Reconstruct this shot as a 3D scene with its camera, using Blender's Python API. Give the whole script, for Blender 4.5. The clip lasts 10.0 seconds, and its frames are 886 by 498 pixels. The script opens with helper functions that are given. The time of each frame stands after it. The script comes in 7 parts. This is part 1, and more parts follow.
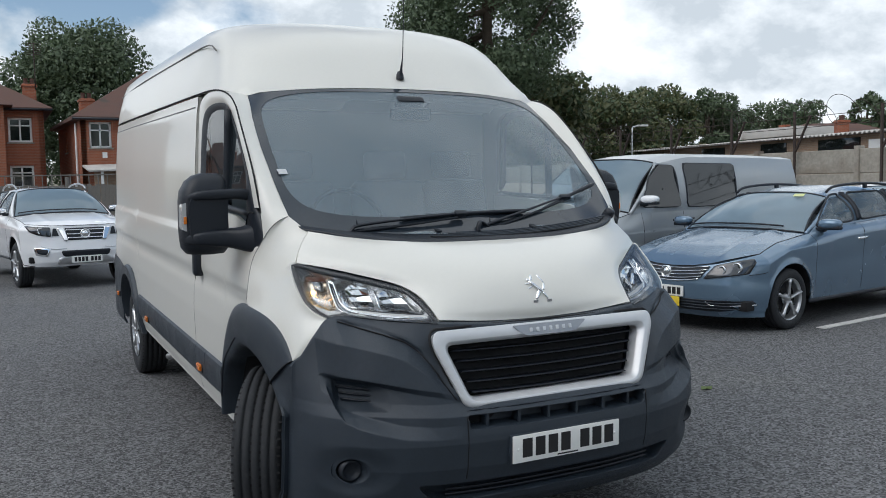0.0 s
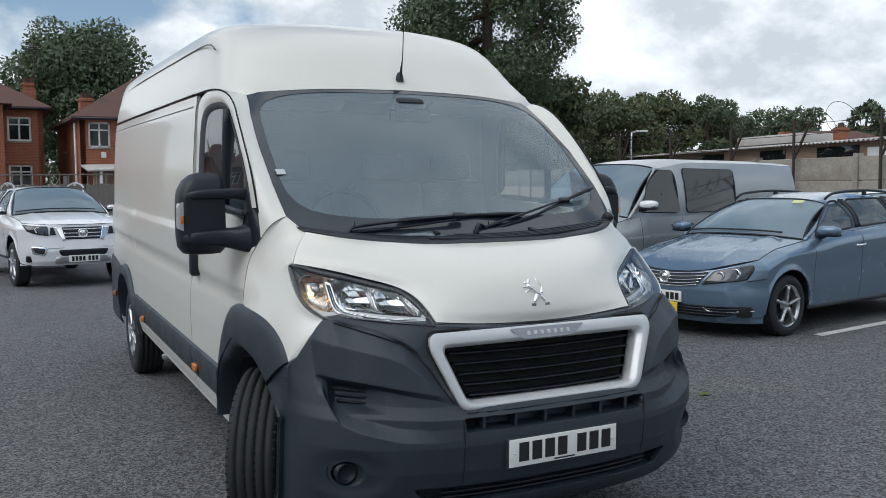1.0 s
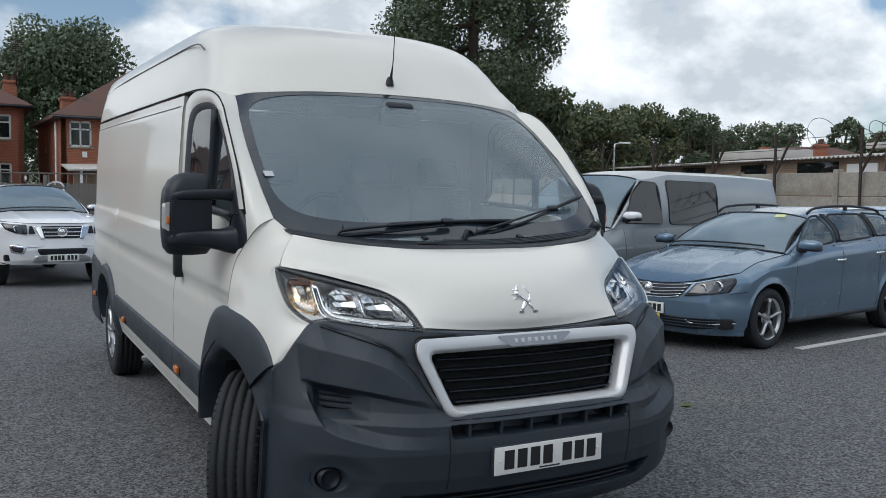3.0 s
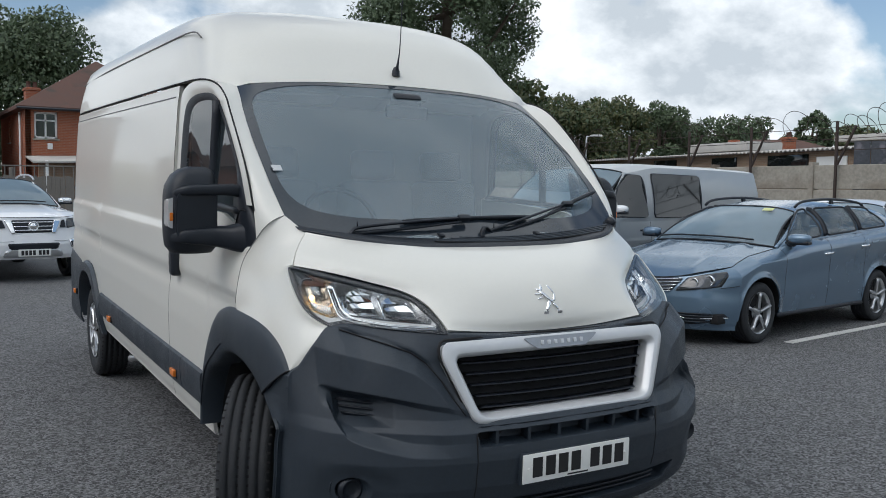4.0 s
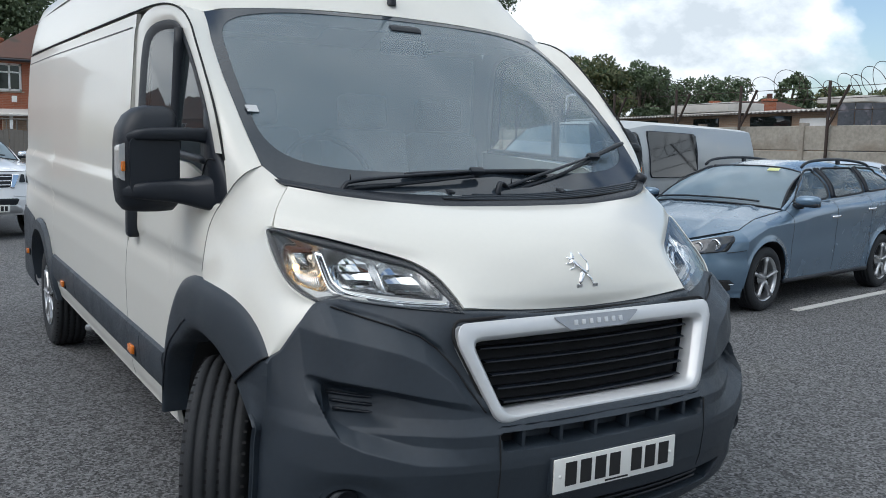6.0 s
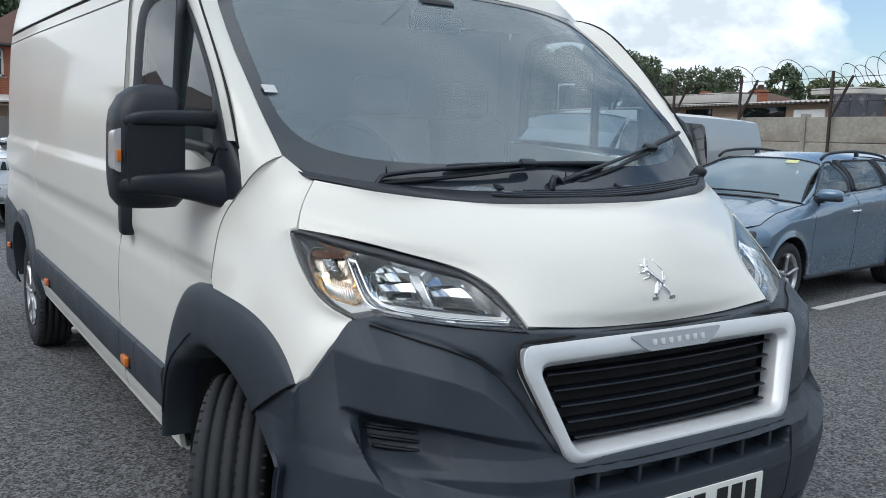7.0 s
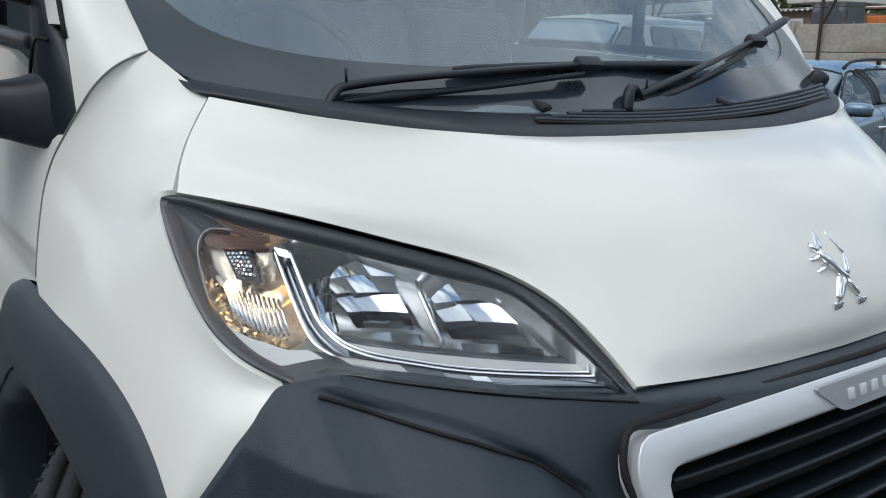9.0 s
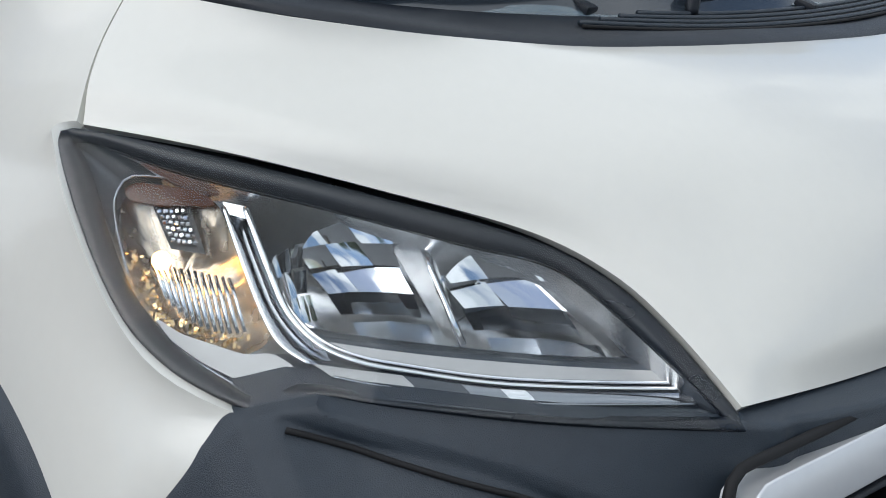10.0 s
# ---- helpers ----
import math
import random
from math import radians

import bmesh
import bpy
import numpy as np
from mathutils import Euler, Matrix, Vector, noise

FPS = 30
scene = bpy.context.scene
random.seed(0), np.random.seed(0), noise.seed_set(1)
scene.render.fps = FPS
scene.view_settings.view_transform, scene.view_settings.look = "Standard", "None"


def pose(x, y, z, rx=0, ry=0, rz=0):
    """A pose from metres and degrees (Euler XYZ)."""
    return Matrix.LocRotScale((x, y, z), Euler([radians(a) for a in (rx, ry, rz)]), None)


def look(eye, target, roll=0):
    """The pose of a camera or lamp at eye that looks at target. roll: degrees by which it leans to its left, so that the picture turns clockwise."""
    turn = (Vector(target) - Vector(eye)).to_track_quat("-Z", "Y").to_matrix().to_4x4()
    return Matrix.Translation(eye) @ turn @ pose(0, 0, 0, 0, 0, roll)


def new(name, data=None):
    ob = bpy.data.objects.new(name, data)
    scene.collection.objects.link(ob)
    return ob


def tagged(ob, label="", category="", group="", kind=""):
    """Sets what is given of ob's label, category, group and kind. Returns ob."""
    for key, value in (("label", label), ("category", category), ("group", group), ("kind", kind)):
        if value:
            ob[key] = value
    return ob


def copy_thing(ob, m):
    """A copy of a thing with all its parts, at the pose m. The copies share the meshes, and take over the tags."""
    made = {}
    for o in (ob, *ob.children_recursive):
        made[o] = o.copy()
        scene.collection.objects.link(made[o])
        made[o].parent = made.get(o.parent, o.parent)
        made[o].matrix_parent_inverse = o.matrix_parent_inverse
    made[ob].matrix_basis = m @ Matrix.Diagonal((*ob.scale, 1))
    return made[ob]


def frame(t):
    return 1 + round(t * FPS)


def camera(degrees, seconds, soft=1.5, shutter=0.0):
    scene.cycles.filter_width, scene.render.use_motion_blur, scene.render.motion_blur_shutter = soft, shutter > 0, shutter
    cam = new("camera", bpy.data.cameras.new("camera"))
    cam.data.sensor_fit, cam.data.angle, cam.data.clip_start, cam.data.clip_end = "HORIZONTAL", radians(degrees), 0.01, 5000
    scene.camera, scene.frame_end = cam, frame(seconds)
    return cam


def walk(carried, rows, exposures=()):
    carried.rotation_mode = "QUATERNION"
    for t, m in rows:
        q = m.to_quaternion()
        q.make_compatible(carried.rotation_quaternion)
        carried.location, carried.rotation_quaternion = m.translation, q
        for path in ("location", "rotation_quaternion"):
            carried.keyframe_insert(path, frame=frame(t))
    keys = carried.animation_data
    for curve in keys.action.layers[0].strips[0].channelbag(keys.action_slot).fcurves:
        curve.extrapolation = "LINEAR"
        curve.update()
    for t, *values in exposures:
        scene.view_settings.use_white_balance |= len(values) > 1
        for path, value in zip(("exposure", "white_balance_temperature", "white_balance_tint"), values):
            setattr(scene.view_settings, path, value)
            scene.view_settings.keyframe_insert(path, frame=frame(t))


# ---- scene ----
cam = camera(53.8, 10.0, soft=0.9)
PATH = [
    (0, (-2.018, -2.853, 1.743), (-1.111, -1.081, 1.557), -0.5),
    (0.5, (-2.013, -2.847, 1.738), (-1.109, -1.072, 1.56), -0.2),
    (1, (-2.009, -2.837, 1.735), (-1.098, -1.066, 1.557), 0.1),
    (1.5, (-2.02, -2.847, 1.737), (-1.1, -1.08, 1.566), 0.7),
    (2, (-2.021, -2.861, 1.734), (-1.094, -1.097, 1.569), 1.2),
    (2.5, (-2.015, -2.861, 1.722), (-1.082, -1.1, 1.563), 1.3),
    (4, (-2.135, -2.562, 1.73), (-1.123, -0.846, 1.554), 1.4),
    (4.5, (-2.193, -2.483, 1.724), (-1.151, -0.786, 1.541), 1.4),
    (5, (-2.156, -2.398, 1.71), (-1.099, -0.711, 1.513), 1.5),
    (5.2, (-2.105, -2.325, 1.699), (-1.044, -0.642, 1.496), 1.4),
    (6.3, (-1.91, -1.81, 1.665), (-0.851, -0.137, 1.384), 2.2),
    (6.5, (-1.926, -1.699, 1.675), (-0.856, -0.033, 1.392), 2.3),
    (7, (-1.863, -1.506, 1.651), (-0.779, 0.15, 1.363), 2.4),
    (7.5, (-1.68, -1.258, 1.637), (-0.584, 0.389, 1.346), 2.3),
    (8, (-1.577, -1.005, 1.616), (-0.475, 0.638, 1.322), 2.4),
    (8.5, (-1.488, -0.715, 1.607), (-0.368, 0.9, 1.238), 2.2),
    (9, (-1.299, -0.506, 1.569), (-0.162, 1.071, 1.1), 2.0),
    (9.5, (-1.12, -0.331, 1.533), (0.008, 1.224, 0.977), 1.8),
    (10, (-1.116, -0.202, 1.522), (0.013, 1.317, 0.874), 2.3),
]
# the yard is level; the van stands nose-down by this much, and the path was taken in the van's own frame
LEVEL = Matrix.Translation((0, 5, 0)) @ pose(0, 0, 0, 1.26) @ Matrix.Translation((0, -5, 0))
walk(cam, [(t, LEVEL @ look(eye, target, roll)) for t, eye, target, roll in PATH], [(0.0, 0.28, 6180, 8), (2.7, 0.18, 6180, 8), (5.2, 0.29, 6180, 8), (6.5, 0.50, 6100, 7), (8.0, 0.48, 6080, 7), (10.0, 0.36, 6100, 8)])

# ---- light: bright day, broken cloud, sun veiled ----
world = bpy.data.worlds.new("sky")
scene.world = world
world.use_nodes = True
wn, wl = world.node_tree.nodes, world.node_tree.links
wn.clear()
SUN_ELEV, SUN_AZ = 48.0, 260.0   # azimuth clockwise from +y


def build_sky():
    out = wn.new("ShaderNodeOutputWorld")
    bg = wn.new("ShaderNodeBackground")
    sky = wn.new("ShaderNodeTexSky")
    sky.sky_type = "NISHITA"
    sky.sun_disc = False
    sky.sun_elevation = radians(SUN_ELEV)
    sky.sun_rotation = radians(SUN_AZ)
    sky.air_density, sky.dust_density = 1.0, 1.5
    dim = wn.new("ShaderNodeVectorMath")
    dim.operation = "SCALE"
    dim.inputs["Scale"].default_value = 0.10
    wl.new(sky.outputs[0], dim.inputs[0])
    co = wn.new("ShaderNodeTexCoord")
    sep = wn.new("ShaderNodeSeparateXYZ")
    wl.new(co.outputs["Generated"], sep.inputs[0])
    # flatten the cloud layer towards the horizon
    zz = wn.new("ShaderNodeMath")
    zz.operation = "ADD"
    zz.inputs[1].default_value = 0.75
    wl.new(sep.outputs["Z"], zz.inputs[0])
    zm = wn.new("ShaderNodeMath")
    zm.operation = "MAXIMUM"
    zm.inputs[1].default_value = 0.08
    wl.new(zz.outputs[0], zm.inputs[0])
    inv = wn.new("ShaderNodeMath")
    inv.operation = "DIVIDE"
    inv.inputs[0].default_value = 1.0
    wl.new(zm.outputs[0], inv.inputs[1])
    flat = wn.new("ShaderNodeVectorMath")
    flat.operation = "SCALE"
    wl.new(co.outputs["Generated"], flat.inputs[0])
    wl.new(inv.outputs[0], flat.inputs["Scale"])
    shift = wn.new("ShaderNodeVectorMath")
    shift.operation = "ADD"
    shift.inputs[1].default_value = (5.35, 2.2, 1.1)
    wl.new(flat.outputs[0], shift.inputs[0])
    n1 = wn.new("ShaderNodeTexNoise")
    n1.inputs["Scale"].default_value = 2.4
    n1.inputs["Detail"].default_value = 12.0
    n1.inputs["Roughness"].default_value = 0.52
    n1.inputs["Distortion"].default_value = 0.1
    wl.new(shift.outputs[0], n1.inputs["Vector"])
    cover = wn.new("ShaderNodeValToRGB")
    cover.color_ramp.elements[0].position = 0.44
    cover.color_ramp.elements[1].position = 0.495
    wl.new(n1.outputs[0], cover.inputs[0])
    n2 = wn.new("ShaderNodeTexNoise")
    n2.inputs["Scale"].default_value = 5.6
    n2.inputs["Detail"].default_value = 10.0
    n2.inputs["Roughness"].default_value = 0.58
    wl.new(shift.outputs[0], n2.inputs["Vector"])
    shade = wn.new("ShaderNodeValToRGB")
    e = shade.color_ramp.elements
    e[0].position, e[0].color = 0.40, (0.95, 0.965, 0.98, 1)
    e[1].position, e[1].color = 0.58, (0.54, 0.58, 0.62, 1)
    wl.new(n2.outputs[0], shade.inputs[0])
    mix = wn.new("ShaderNodeMix")
    mix.data_type = "RGBA"
    wl.new(cover.outputs[0], mix.inputs[0])
    wl.new(dim.outputs[0], mix.inputs[6])
    wl.new(shade.outputs[0], mix.inputs[7])
    wl.new(mix.outputs[2], bg.inputs[0])
    bg.inputs[1].default_value = 1.0
    wl.new(bg.outputs[0], out.inputs[0])


build_sky()
sun_lamp = bpy.data.lights.new("sun", "SUN")
sun_lamp.energy, sun_lamp.angle, sun_lamp.color = 0.9, radians(55), (1.0, 0.96, 0.9)
sun = new("sun", sun_lamp)
az, el = radians(SUN_AZ), radians(SUN_ELEV)
sun.matrix_world = look((50 * math.sin(az) * math.cos(el), 50 * math.cos(az) * math.cos(el), 50 * math.sin(el)), (0, 0, 0))

# ---- materials ----
def mat(name, color, rough=0.5, metal=0.0, vary=0.08, scale=6.0, fine=60.0, bump=0.0, bump_scale=200.0, coat=0.0, rvary=0.1, spec=0.5, stain=None):
    """Principled surface with colour variation at two scales, uneven roughness and fine relief."""
    m = bpy.data.materials.new(name)
    m.use_nodes = True
    n, l = m.node_tree.nodes, m.node_tree.links
    b = n["Principled BSDF"]
    b.inputs["Roughness"].default_value = rough
    b.inputs["Metallic"].default_value = metal
    b.inputs["Coat Weight"].default_value = coat
    b.inputs["Coat Roughness"].default_value = 0.04
    b.inputs["Specular IOR Level"].default_value = spec
    co = n.new("ShaderNodeTexCoord")
    big = n.new("ShaderNodeTexNoise")
    big.inputs["Scale"].default_value, big.inputs["Detail"].default_value = scale, 5.0
    small = n.new("ShaderNodeTexNoise")
    small.inputs["Scale"].default_value, small.inputs["Detail"].default_value = fine, 3.0
    for t in (big, small):
        l.new(co.outputs["Object"], t.inputs["Vector"])
    add = n.new("ShaderNodeMath")
    add.operation = "ADD"
    l.new(big.outputs[0], add.inputs[0])
    l.new(small.outputs[0], add.inputs[1])
    ramp = n.new("ShaderNodeMapRange")
    ramp.inputs[1].default_value, ramp.inputs[2].default_value = 0.6, 1.4
    ramp.inputs[3].default_value, ramp.inputs[4].default_value = 1 - vary, 1 + vary
    l.new(add.outputs[0], ramp.inputs[0])
    mul = n.new("ShaderNodeVectorMath")
    mul.operation = "SCALE"
    mul.inputs[0].default_value = color
    l.new(ramp.outputs[0], mul.inputs["Scale"])
    last = mul.outputs[0]
    if stain:
        patch = n.new("ShaderNodeTexNoise")
        patch.inputs["Scale"].default_value, patch.inputs["Detail"].default_value = stain[1], 8.0
        l.new(co.outputs["Object"], patch.inputs["Vector"])
        edge = n.new("ShaderNodeMapRange")
        edge.inputs[1].default_value, edge.inputs[2].default_value = stain[2], stain[2] + 0.16
        l.new(patch.outputs[0], edge.inputs[0])
        mx = n.new("ShaderNodeMix")
        mx.data_type = "RGBA"
        l.new(edge.outputs[0], mx.inputs[0])
        l.new(last, mx.inputs[6])
        mx.inputs[7].default_value = (*stain[0], 1)
        last = mx.outputs[2]
    l.new(last, b.inputs["Base Color"])
    rr = n.new("ShaderNodeMapRange")
    rr.inputs[1].default_value, rr.inputs[2].default_value = 0.3, 0.7
    rr.inputs[3].default_value, rr.inputs[4].default_value = max(0.0, rough * (1 - rvary)), min(1.0, rough * (1 + rvary))
    l.new(big.outputs[0], rr.inputs[0])
    l.new(rr.outputs[0], b.inputs["Roughness"])
    if bump:
        g = n.new("ShaderNodeTexNoise")
        g.inputs["Scale"].default_value, g.inputs["Detail"].default_value = bump_scale, 4.0
        l.new(co.outputs["Object"], g.inputs["Vector"])
        bp = n.new("ShaderNodeBump")
        bp.inputs["Strength"].default_value, bp.inputs["Distance"].default_value = bump, 0.01
        l.new(g.outputs[0], bp.inputs["Height"])
        l.new(bp.outputs[0], b.inputs["Normal"])
    return m


def glass(name, tint=(0.8, 0.85, 0.85), clear=1.0, rough=0.01, ior=1.5, dust_sheen=0.0):
    """A thin pane: tinted see-through with a mirror gloss that grows at grazing angles, and a diffuse veil of dust and
    painted sky sheen.
    """
    m = bpy.data.materials.new(name)
    m.use_nodes = True
    n, l = m.node_tree.nodes, m.node_tree.links
    n.remove(n["Principled BSDF"])
    out = n["Material Output"]
    tr = n.new("ShaderNodeBsdfTransparent")
    tr.inputs[0].default_value = (*[c * clear for c in tint], 1)
    gl = n.new("ShaderNodeBsdfGlossy")
    gl.inputs["Roughness"].default_value = rough
    lw = n.new("ShaderNodeLayerWeight")
    lw.inputs[0].default_value = 0.5
    pw = n.new("ShaderNodeMath")
    pw.operation = "POWER"
    pw.inputs[1].default_value = 5.0
    l.new(lw.outputs["Facing"], pw.inputs[0])
    fr = n.new("ShaderNodeMapRange")
    fr.inputs[3].default_value, fr.inputs[4].default_value = ((ior - 1) / (ior + 1)) ** 2, 1.0
    l.new(pw.outputs[0], fr.inputs[0])
    mx = n.new("ShaderNodeMixShader")
    l.new(fr.outputs[0], mx.inputs[0])
    l.new(tr.outputs[0], mx.inputs[1])
    l.new(gl.outputs[0], mx.inputs[2])
    l.new(mx.outputs[0], out.inputs[0])
    if dust_sheen:
        # bluish diffuse mix: dust, plus reflected sky and haze put into the colour
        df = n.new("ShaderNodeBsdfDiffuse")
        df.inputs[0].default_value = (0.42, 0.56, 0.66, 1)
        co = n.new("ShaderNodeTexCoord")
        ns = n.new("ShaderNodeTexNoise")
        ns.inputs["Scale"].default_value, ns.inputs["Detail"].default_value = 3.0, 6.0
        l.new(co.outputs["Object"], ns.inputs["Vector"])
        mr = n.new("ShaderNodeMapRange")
        mr.inputs[3].default_value, mr.inputs[4].default_value = dust_sheen * 0.88, dust_sheen * 1.12
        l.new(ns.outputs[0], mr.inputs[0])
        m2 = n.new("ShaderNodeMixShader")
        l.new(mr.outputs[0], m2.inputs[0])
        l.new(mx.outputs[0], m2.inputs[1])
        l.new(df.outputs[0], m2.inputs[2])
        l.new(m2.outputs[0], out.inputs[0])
    return m


def lamp_mat(name, color, strength):
    m = bpy.data.materials.new(name)
    m.use_nodes = True
    b = m.node_tree.nodes["Principled BSDF"]
    b.inputs["Base Color"].default_value = (*color, 1)
    b.inputs["Emission Color"].default_value = (*color, 1)
    b.inputs["Emission Strength"].default_value = strength
    return m


WHITE = mat("white_paint", (0.725, 0.713, 0.655), 0.32, vary=0.015, coat=0.45, scale=2.0, stain=((0.71, 0.70, 0.655), 5.0, 0.68))
PLASTIC = mat("grey_plastic", (0.0235, 0.0325, 0.044), 0.42, vary=0.14, scale=5, bump=0.25, bump_scale=900, rvary=0.2, stain=((0.031, 0.038, 0.052), 7, 0.62))
BLACK = mat("black_plastic", (0.0055, 0.0090, 0.0155), 0.44, vary=0.12, bump=0.15, bump_scale=900, stain=((0.016, 0.018, 0.022), 6, 0.64))
# near-black for joints, and for shade inside recesses and openings
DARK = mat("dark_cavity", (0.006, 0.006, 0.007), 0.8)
RUBBER = mat("tyre_rubber", (0.017, 0.019, 0.022), 0.72, vary=0.2, scale=14, bump=0.3, bump_scale=300, stain=((0.034, 0.035, 0.036), 16, 0.6))
SILVER = mat("silver_paint", (0.68, 0.69, 0.70), 0.38, metal=0.35, vary=0.03, scale=4)
CHROME = mat("chrome", (0.86, 0.87, 0.88), 0.06, metal=1.0, vary=0.02)
ALLOY = mat("alloy", (0.55, 0.56, 0.57), 0.30, metal=0.85, vary=0.08, scale=9)
LENS = glass("clear_lens", (0.97, 0.98, 0.98), 1.0, 0.01, 1.38)
# the strong veil here paints sky brightness onto the windscreen
SCREEN = glass("windscreen_glass", (0.80, 0.86, 0.85), 0.92, 0.015, 2.0, dust_sheen=0.21)
PANE = glass("side_glass", (0.76, 0.82, 0.82), 0.92, 0.01, 1.8, dust_sheen=0.015)
TINT = mat("tinted_glass", (0.012, 0.015, 0.017), 0.04, vary=0.1, spec=0.8, rvary=0.4)
AMBER = mat("amber_plastic", (0.75, 0.20, 0.02), 0.2, vary=0.08, coat=0.5)
BULB = lamp_mat("lit_bulb", (1.0, 0.52, 0.13), 7.0)
PLATE = mat("plate_white", (0.82, 0.82, 0.78), 0.35, vary=0.02)
PLATE_Y = mat("plate_yellow", (0.85, 0.62, 0.05), 0.4, vary=0.03)
INK = mat("plate_black", (0.015, 0.015, 0.016), 0.5)
TRIM = mat("cabin_grey", (0.14, 0.147, 0.155), 0.7, vary=0.12, bump=0.2, bump_scale=500)
CLOTH = mat("seat_cloth", (0.13, 0.138, 0.15), 0.9, vary=0.2, bump=0.4, bump_scale=700)
FRIT = mat("printed_border", (0.026, 0.034, 0.044), 0.10, vary=0.1, spec=0.7)
BULKHEAD = mat("bulkhead_panel", (0.27, 0.30, 0.32), 0.75, vary=0.05)
HEADLINE = mat("bulkhead_grey", (0.24, 0.25, 0.25), 0.75, vary=0.05)

# ---- mesh helpers ----
def V(*a):
    return np.array(a, float)


def spline(pts, n=24):
    """n points on a smooth curve through pts, evenly spaced."""
    p = np.array(pts, float)
    if len(p) == 2:
        return p[0] + np.linspace(0, 1, n)[:, None] * (p[1] - p[0])
    d = np.sqrt(np.linalg.norm(np.diff(p, axis=0), axis=1)) + 1e-6
    k = np.concatenate([[0], np.cumsum(d)])
    m = np.zeros_like(p)
    m[1:-1] = (p[2:] - p[:-2]) / (k[2:] - k[:-2])[:, None]
    m[0], m[-1] = (p[1] - p[0]) / d[0] * 1.5 - m[1] * 0.5, (p[-1] - p[-2]) / d[-1] * 1.5 - m[-2] * 0.5
    u = np.linspace(0, k[-1], n * 8)
    i = np.clip(np.searchsorted(k, u, "right") - 1, 0, len(p) - 2)
    h = d[i]
    s = (u - k[i]) / h
    s2, s3 = s * s, s ** 3
    c = ((2 * s3 - 3 * s2 + 1)[:, None] * p[i] + ((s3 - 2 * s2 + s) * h)[:, None] * m[i]
         + (-2 * s3 + 3 * s2)[:, None] * p[i + 1] + ((s3 - s2) * h)[:, None] * m[i + 1])
    a = np.concatenate([[0], np.cumsum(np.linalg.norm(np.diff(c, axis=0), axis=1))])
    w = np.linspace(0, a[-1], n)
    return np.stack([np.interp(w, a, c[:, j]) for j in range(3)], 1)


def chain(*curves):
    """Curves end to end as one list of points."""
    return np.concatenate([c if i == 0 else c[1:] for i, c in enumerate(curves)])


def loft(curves, n=24, m=16):
    """Grid (m x n) through section curves."""
    g = np.stack([spline(c, n) if len(c) != n else np.array(c, float) for c in curves])
    return np.stack([spline(g[:, j], m) for j in range(n)], 1)


def flip(a):
    return np.array(a, float) * (-1, 1, 1)


def grid_bm(g, bm=None, close_u=False, close_v=False, turn=False):
    """Adds a grid of points as quads."""
    bm = bm or bmesh.new()
    m, n = g.shape[:2]
    vs = [[bm.verts.new(g[i, j]) for j in range(n)] for i in range(m)]
    for i in range(m if close_u else m - 1):
        for j in range(n if close_v else n - 1):
            q = [vs[i][j], vs[i][(j + 1) % n], vs[(i + 1) % m][(j + 1) % n], vs[(i + 1) % m][j]]
            if turn:
                q.reverse()
            try:
                bm.faces.new(q)
            except ValueError:
                pass
    return bm


def shell(g, t, close_v=False, core=(0, 3.1, 1.15)):
    """A grid given thickness t towards its thing's core, closed round its rim."""
    du, dv = np.gradient(g, axis=0), np.gradient(g, axis=1)
    nn = np.cross(du, dv)
    nn /= np.linalg.norm(nn, axis=2, keepdims=True) + 1e-9
    away = np.sum(nn * (g - np.array(core)), axis=2).mean()
    if away < 0:
        nn = -nn
    both = np.concatenate([g, (g - nn * t)[::-1]], 0)
    bm = grid_bm(both, close_u=True, close_v=close_v)
    if not close_v:
        m, n = g.shape[:2]
        bm.verts.ensure_lookup_table()
        for j in (0, n - 1):
            for i in range(m - 1):
                try:
                    bm.faces.new([bm.verts[i * n + j], bm.verts[(i + 1) * n + j], bm.verts[(2 * m - 2 - i) * n + j], bm.verts[(2 * m - 1 - i) * n + j]])
                except ValueError:
                    pass
    bmesh.ops.recalc_face_normals(bm, faces=bm.faces[:])
    return bm


def box(size, at=(0, 0, 0), bevel=0.0, turn=(0, 0, 0), bm=None, seg=2):
    """A box with rounded edges, joined into bm if given."""
    b = bmesh.new()
    bmesh.ops.create_cube(b, size=1, matrix=Matrix.Diagonal((*size, 1)))
    if bevel:
        bmesh.ops.bevel(b, geom=b.edges[:], offset=bevel, segments=seg, profile=0.6, affect="EDGES")
    bmesh.ops.transform(b, matrix=pose(*at, *turn), verts=b.verts[:])
    return join(bm, b)


def join(bm, b):
    if bm is None:
        return b
    off = {v: bm.verts.new(v.co) for v in b.verts}
    for f in b.faces:
        try:
            bm.faces.new([off[v] for v in f.verts])
        except ValueError:
            pass
    b.free()
    return bm


